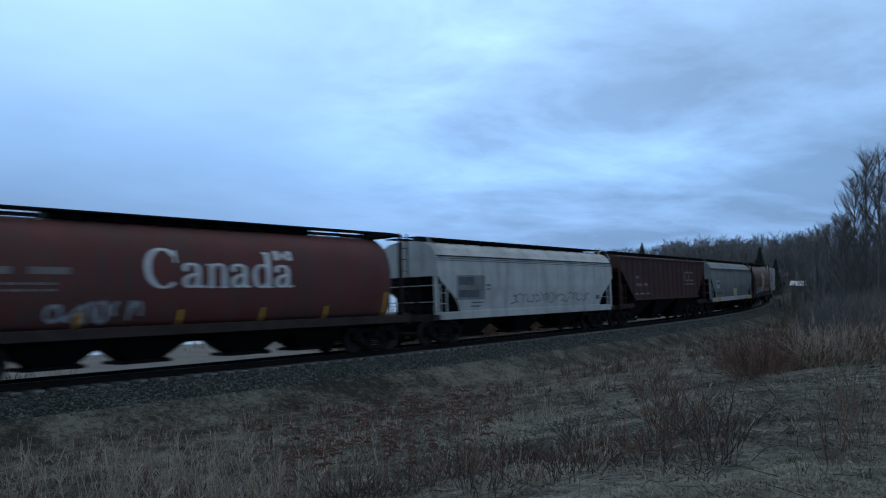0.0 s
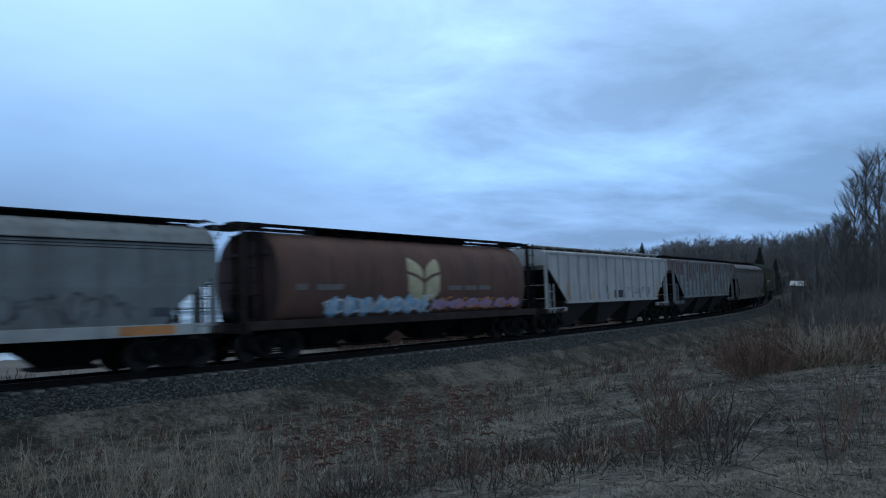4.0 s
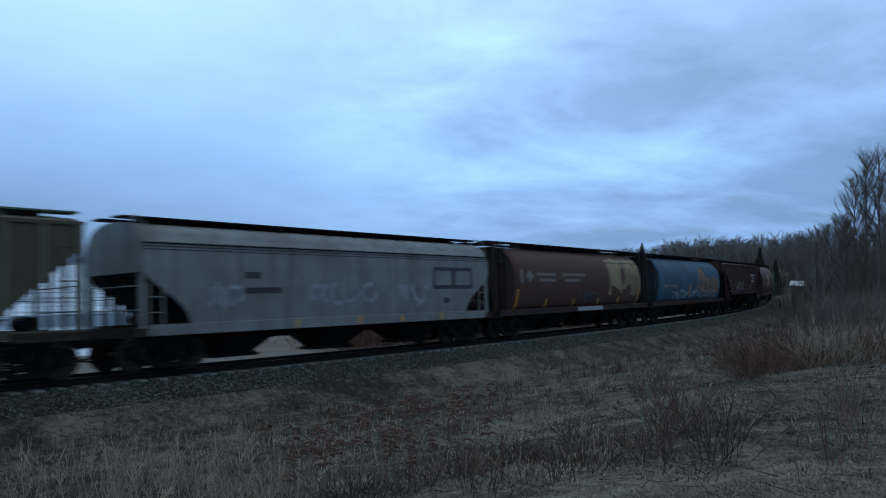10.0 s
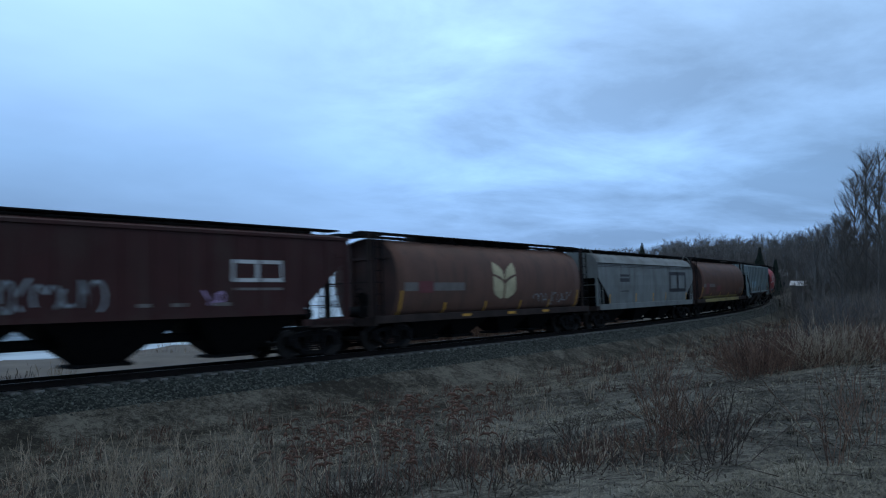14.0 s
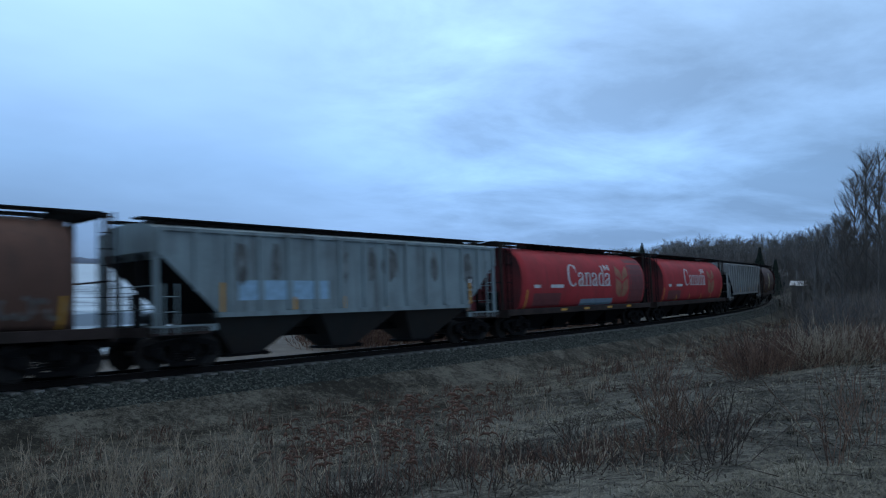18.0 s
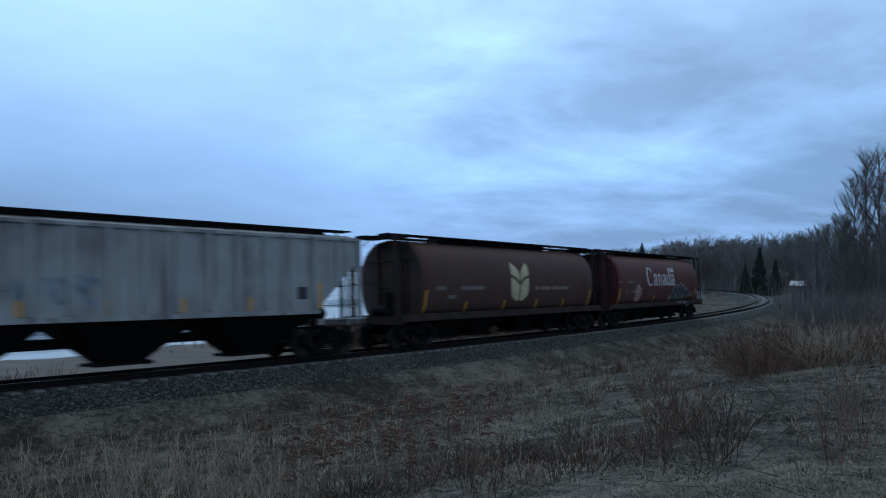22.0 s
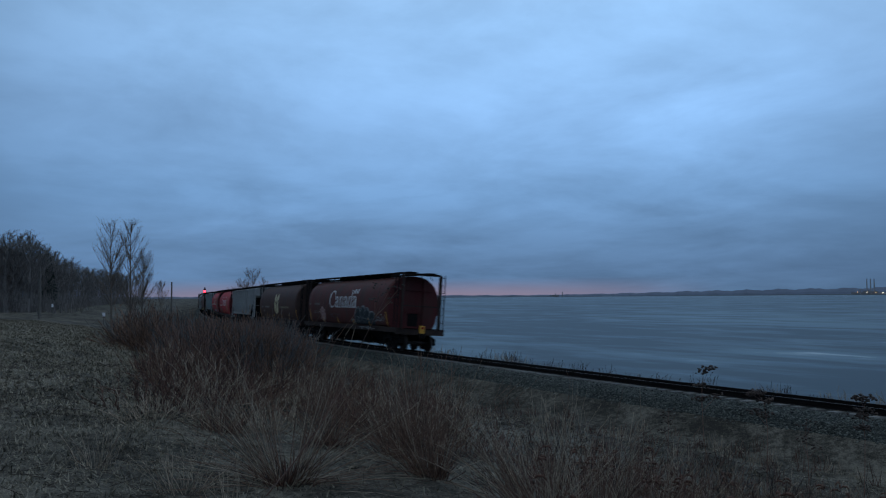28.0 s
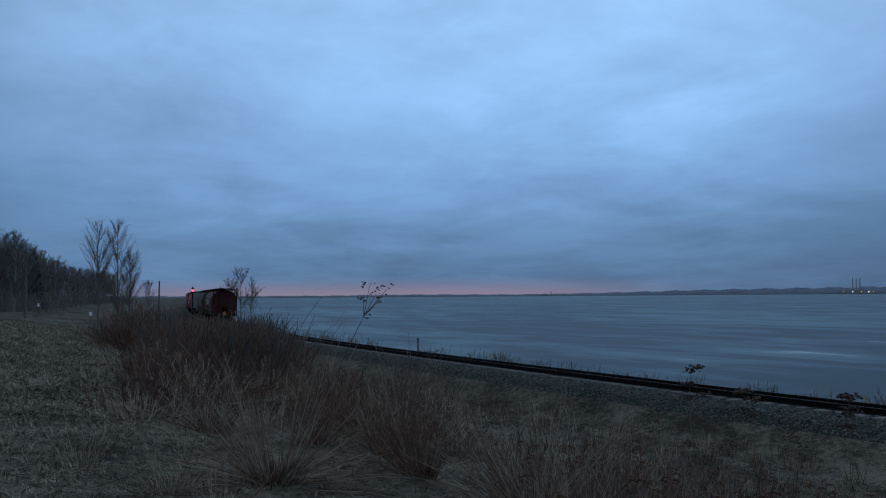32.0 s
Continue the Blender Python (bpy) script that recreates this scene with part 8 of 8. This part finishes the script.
# the hills' blue-grey is painted haze
ridge("far_shore", -52, 84, 4000, LAKE, ((-52, 14), (-30, 24), (-5, 34), (12, 36), (25, 34), (33, 30), (40, 24), (46, 14), (52, 9), (60, 12), (66, 9), (74, 10), (84, 16)), "low wooded hills across the frozen lake, blue-grey with painted haze", M["hill"], 3)
ridge("shore_line", -52, 84, 3900, LAKE, ((-52, 4), (0, 5), (30, 6), (45, 4), (84, 4)), "dark wooded line of the far shore", material("far_trees", (0.03, 0.036, 0.04), 0.95, vary=0.2, scale=0.01, fine=0.1), 4)

CONCRETE = material("pale_concrete", (0.30, 0.30, 0.30), 0.9, vary=0.2, scale=0.05, fine=1)
SODIUM = glowing("sodium_lamp", (1.0, 0.50, 0.16), 5.0)
WHITE_LAMP = glowing("white_lamp", (1.0, 0.80, 0.52), 6.0)


def power_plant():
    root = new("power_plant", None)
    x, y = polar(29.55, 3880)
    root.matrix_basis = pose(x, y, LAKE + 3, 0, 0, 29.55)
    for k, (dx, tall) in enumerate(((-13, 66), (1, 66), (15, 66), (-40, 24))):
        bm = bmesh.new()
        tube(bm, (dx, 0, 0), (dx, 0, tall), 2.7, 12, 1.9)
        part("chimney", bm, CONCRETE, root, "tall pale concrete chimney")
    part("boiler_house", boxes((-30, 30, 10, 45, 0, 13)), CONCRETE, root)
    part("turbine_hall", boxes((-75, -30, 10, 40, 0, 8)), CONCRETE, root)
    part("store", boxes((32, 100, 10, 40, 0, 6)), CONCRETE, root)
    for dx, z, r, m in ((-50, 8, 1.3, SODIUM), (-14, 8, 1.9, WHITE_LAMP), (20, 7, 1.4, SODIUM), (48, 6, 2.0, WHITE_LAMP), (66, 6, 1.2, SODIUM), (150, 9, 1.7, WHITE_LAMP)):
        bm = bmesh.new()
        bmesh.ops.create_icosphere(bm, subdivisions=2, radius=r, matrix=Matrix.Translation((dx, -4, z)))
        part("yard_lamp", bm, m, root, "glowing yard lamp")
    tagged(root, "power station with tall chimneys and lit yard across the lake", "power plant")
    root = new("power_plant", None)
    x, y = polar(49.9, 3900)
    root.matrix_basis = pose(x, y, LAKE + 2, 0, 0, 49.9)
    for dx, tall in ((-12, 14), (22, 22)):
        bm = bmesh.new()
        tube(bm, (dx, 0, 0), (dx, 0, tall), 2.5, 10, 1.8)
        part("chimney", bm, CONCRETE, root)
    part("boiler_house", boxes((-32, 6, 8, 30, 0, 8)), CONCRETE, root)
    tagged(root, "small distant works with a slim chimney", "power plant")


power_plant()


def shed(yaw, dist, w, d, wall_h, roof_h, wall, roof, name, label, turn=0.0, windows=()):
    """A small gabled building: walls, two roof slopes, gables, door and windows."""
    x, y = polar(yaw, dist)
    root = new(name, None)
    root.matrix_basis = pose(x, y, ground_z(x, y) - 0.1, 0, 0, yaw + turn)
    part("wall", boxes((-w / 2, w / 2, -d / 2, d / 2, 0, wall_h)), wall, root)
    for s in (-1, 1):
        bm = bmesh.new()
        vs = [bm.verts.new(p) for p in ((-w / 2 - 0.25, s * (d / 2 + 0.3), wall_h - 0.06), (w / 2 + 0.25, s * (d / 2 + 0.3), wall_h - 0.06), (w / 2 + 0.25, 0, wall_h + roof_h), (-w / 2 - 0.25, 0, wall_h + roof_h))]
        fc = bm.faces.new(vs)
        bmesh.ops.solidify(bm, geom=[fc], thickness=0.1)
        part("roof", bm, roof, root)
        bm = bmesh.new()
        g = [bm.verts.new((s * w / 2, a, b)) for a, b in ((-d / 2, wall_h), (d / 2, wall_h), (0, wall_h + roof_h - 0.08))]
        fc = bm.faces.new(g)
        bmesh.ops.solidify(bm, geom=[fc], thickness=0.08)
        part("gable", bm, wall, root)
    for wx, wz, ww, wh in windows:
        part("window", boxes((wx - ww / 2, wx + ww / 2, -d / 2 - 0.04, -d / 2 + 0.02, wz, wz + wh)), M["glass"], root)
    return tagged(root, label, "building")


M["glass"] = material("dark_glass", (0.03, 0.035, 0.04), 0.1, vary=0.05)
SIDING = material("grey_boards", (0.12, 0.112, 0.105), 0.85, vary=0.2, scale=0.8, fine=8)
ROOFING = material("grey_felt_roof", (0.22, 0.215, 0.21), 0.9, vary=0.2, scale=0.8, fine=8)
WHITE_TIN = material("white_tin", (0.80, 0.80, 0.80), 0.35, vary=0.08, scale=0.6)
HULL = material("white_gelcoat", (0.72, 0.72, 0.70), 0.35, vary=0.1, scale=1)


def build_far_things():
    shed(-61.6, 118, 6.6, 4.2, 0.95, 0.95, SIDING, ROOFING, "boat_house", "low weathered boat house by the bay", 8, ((-2.9, 0.1, 0.7, 0.8),))
    shed(-67.9, 172, 4.5, 5.0, 3.0, 1.3, SIDING, ROOFING, "house", "small grey house under bare trees", 4, ((-2.5, 0.8, 1.0, 1.0), (1.5, 0.8, 1.0, 1.0)))
    shed(-69.45, 112, 1.5, 2.0, 3.1, 0.55, SIDING, WHITE_TIN, "tin_shed", "narrow dark shed with a white tin roof", -6)
    shed(-58.9, 205, 3.4, 3.0, 1.4, 0.9, SIDING, ROOFING, "cabin", "small grey cabin at the foot of spruces", 10)
    for k, (yaw, dist, ln, turn) in enumerate(((-57.6, 172, 2.6, 20), (-58.1, 166, 3.4, -8), (-58.5, 162, 3.0, 30), (-58.9, 158, 2.4, 5))):
        x, y = polar(yaw, dist)
        root = new("rowing_boat", None)
        root.matrix_basis = pose(x, y, ground_z(x, y) + 0.62, 160 if k % 2 else 14, 0, yaw + turn)
        bm = bmesh.new()
        rings = []
        for t in np.linspace(-1, 1, 9):
            w = 0.62 * (1 - max(0, t) ** 2.2) + 0.02
            dz = 0.12 * max(0, t) ** 2
            rings.append([bm.verts.new((t * ln / 2, y2 * w, z2 + dz)) for y2, z2 in ((-1, 0.25), (-0.8, -0.15), (0, -0.32), (0.8, -0.15), (1, 0.25))])
        for a, b in zip(rings, rings[1:]):
            for i in range(4):
                bm.faces.new((a[i], b[i], b[i + 1], a[i + 1]))
        bm.faces.new(rings[0])
        bmesh.ops.solidify(bm, geom=bm.faces[:], thickness=0.03)
        part("hull", bm, HULL, root)
        part("thwart", boxes((-0.15, 0.15, -0.5, 0.5, 0.08, 0.12)), HULL, root)
        tagged(root, "small white boat pulled up on the shore", "boat", group="boats by the bay")
    # guard rail by the crossing
    rail_mat = material("weathered_post", (0.10, 0.085, 0.07), 0.9, vary=0.3, scale=3)
    root = new("guard_rail", None)
    pts = [Vector((*polar(-68.3 - k * 0.29, 96 - k * 3.2), 0)) for k in range(7)]
    for p in pts:
        p.z = ground_z(p.x, p.y)
        part("post", boxes((p.x - 0.09, p.x + 0.09, p.y - 0.09, p.y + 0.09, p.z - 0.2, p.z + 1.0)), rail_mat, root)
    for a, b in zip(pts, pts[1:]):
        for h in (0.55, 0.9):
            bm = bmesh.new()
            tube(bm, a + Vector((0, 0, h)), b + Vector((0, 0, h)), 0.07, 5)
            part("rail", bm, rail_mat, root)
    tagged(root, "weathered wooden guard rail at the crossing", "fence")
    # poles, signal and posts on the left
    wood = material("grey_pole", (0.13, 0.115, 0.10), 0.9, vary=0.25, scale=3)
    for yaw, dist, top in ((77.45, 118, 1.15), (85.6, 92, 1.85)):
        x, y = polar(yaw, dist)
        z = ground_z(x, y)
        tall = EYE[2] + dist * math.tan(radians(top)) - z
        root = new("utility_pole", None)
        bm = bmesh.new()
        tube(bm, (0, 0, -0.3), (0, 0, tall), 0.14, 8, 0.10)
        part("pole", bm, wood, root)
        root.location = (x, y, z)
        tagged(root, "weathered wooden utility pole in the field", "pole", group="utility poles")
    x, y = polar(75.25, 104)
    z = ground_z(x, y)
    root = new("signal_mast", None)
    lamp_z = EYE[2] + 104 * math.tan(radians(0.49)) - z
    bm = bmesh.new()
    tube(bm, (0, 0, -0.3), (0, 0, lamp_z + 0.5), 0.07, 8)
    part("mast", bm, M["dark"], root)
    part("signal_head", boxes((-0.2, 0.2, -0.12, 0.12, lamp_z - 0.35, lamp_z + 0.35), bevel=0.04), M["dark"], root)
    bm = bmesh.new()
    tube(bm, (0, 0, 0), (0, -0.10, 0), 0.13, 14, 0.13)
    lens = part("red_lens", bm, glowing("red_signal", (1.0, 0.015, 0.03), 30.0), root, "glowing red signal lens")
    lens.location, lens.rotation_euler = (-0.12 * -math.sin(radians(75.25)), -0.0, lamp_z), (0, 0, 0)
    lens.matrix_basis = pose(0, 0, lamp_z, 0, 0, 75.25) @ pose(0, -0.12, 0)
    root.location = (x, y, z)
    tagged(root, "railway signal mast showing a red light", "signal")
    for yaw, dist, tall, w in ((84.85, 110, 1.5, 0.22), (81.75, 90, 1.3, 0.3)):
        x, y = polar(yaw, dist)
        root = new("road_sign", None)
        bm = bmesh.new()
        tube(bm, (0, 0, -0.2), (0, 0, tall), 0.05, 6)
        part("post", bm, wood, root)
        part("sign_plate", boxes((-w / 2, w / 2, -0.08, -0.05, tall - 0.4, tall), bevel=0.01), WHITE_TIN, root, "small white sign plate")
        root.matrix_basis = pose(x, y, ground_z(x, y), 0, 0, yaw)
        tagged(root, "small white sign on a post across the field", "sign", group="signs across the field")
    for yaw, off in ((66.9, 0), (-75.6, 1)):
        d = 55 if not off else 30
        x, y = polar(yaw, d)
        if not off:
            p = beside(-47, 5.5)
            x, y = p.x, p.y
        root = new("marker_post", None)
        bm = bmesh.new()
        tube(bm, (0, 0, -0.2), (0, 0, 1.35), 0.06, 8)
        part("post", bm, wood, root)
        part("cap", boxes((-0.08, 0.08, -0.08, 0.08, 1.35, 1.42)), wood, root)
        root.location = (x, y, ground_z(x, y))
        tagged(root, "short weathered marker post in grass", "post", group="marker posts")


build_far_things()
def car_pose(s, truck):
    """The pose of a car whose middle is at s: both trucks on the track."""
    a, b = beside(s - truck, 0), beside(s + truck, 0)
    d, m = (b - a).normalized(), (a + b) / 2
    return pose(m.x, m.y, m.z, -math.degrees(math.atan(float(cant(s)))), -math.degrees(math.asin(d.z)), math.degrees(math.atan2(d.y, d.x)))


def motions():
    for j, car in enumerate(CARS):
        walk(car, [(t, car_pose(MID[j] - V * t, TRUCK)) for t in np.arange(0, SECONDS + 0.01, 0.5)])
    # the wheels roll towards -x of their car; far round the bend, where no wheel can be made out, they rest
    turn, last = math.degrees(V / FPS / WHEEL_R), int(SECONDS * FPS)
    for i, w in enumerate(WHEELS):
        at, mid = w.location.copy(), MID[i // 4]
        k0, k1 = max(0, int((mid - 80) / V * FPS)), min(last, int((mid + 55) / V * FPS))
        steps = sorted({0, last, *range(k0, k1 + 1)})
        walk(w, [(k / FPS, pose(*at, 0, 0, 0) @ Matrix.Rotation(-radians(turn * min(max(k - k0, 0), k1 - k0)), 4, "Y")) for k in steps])


motions()
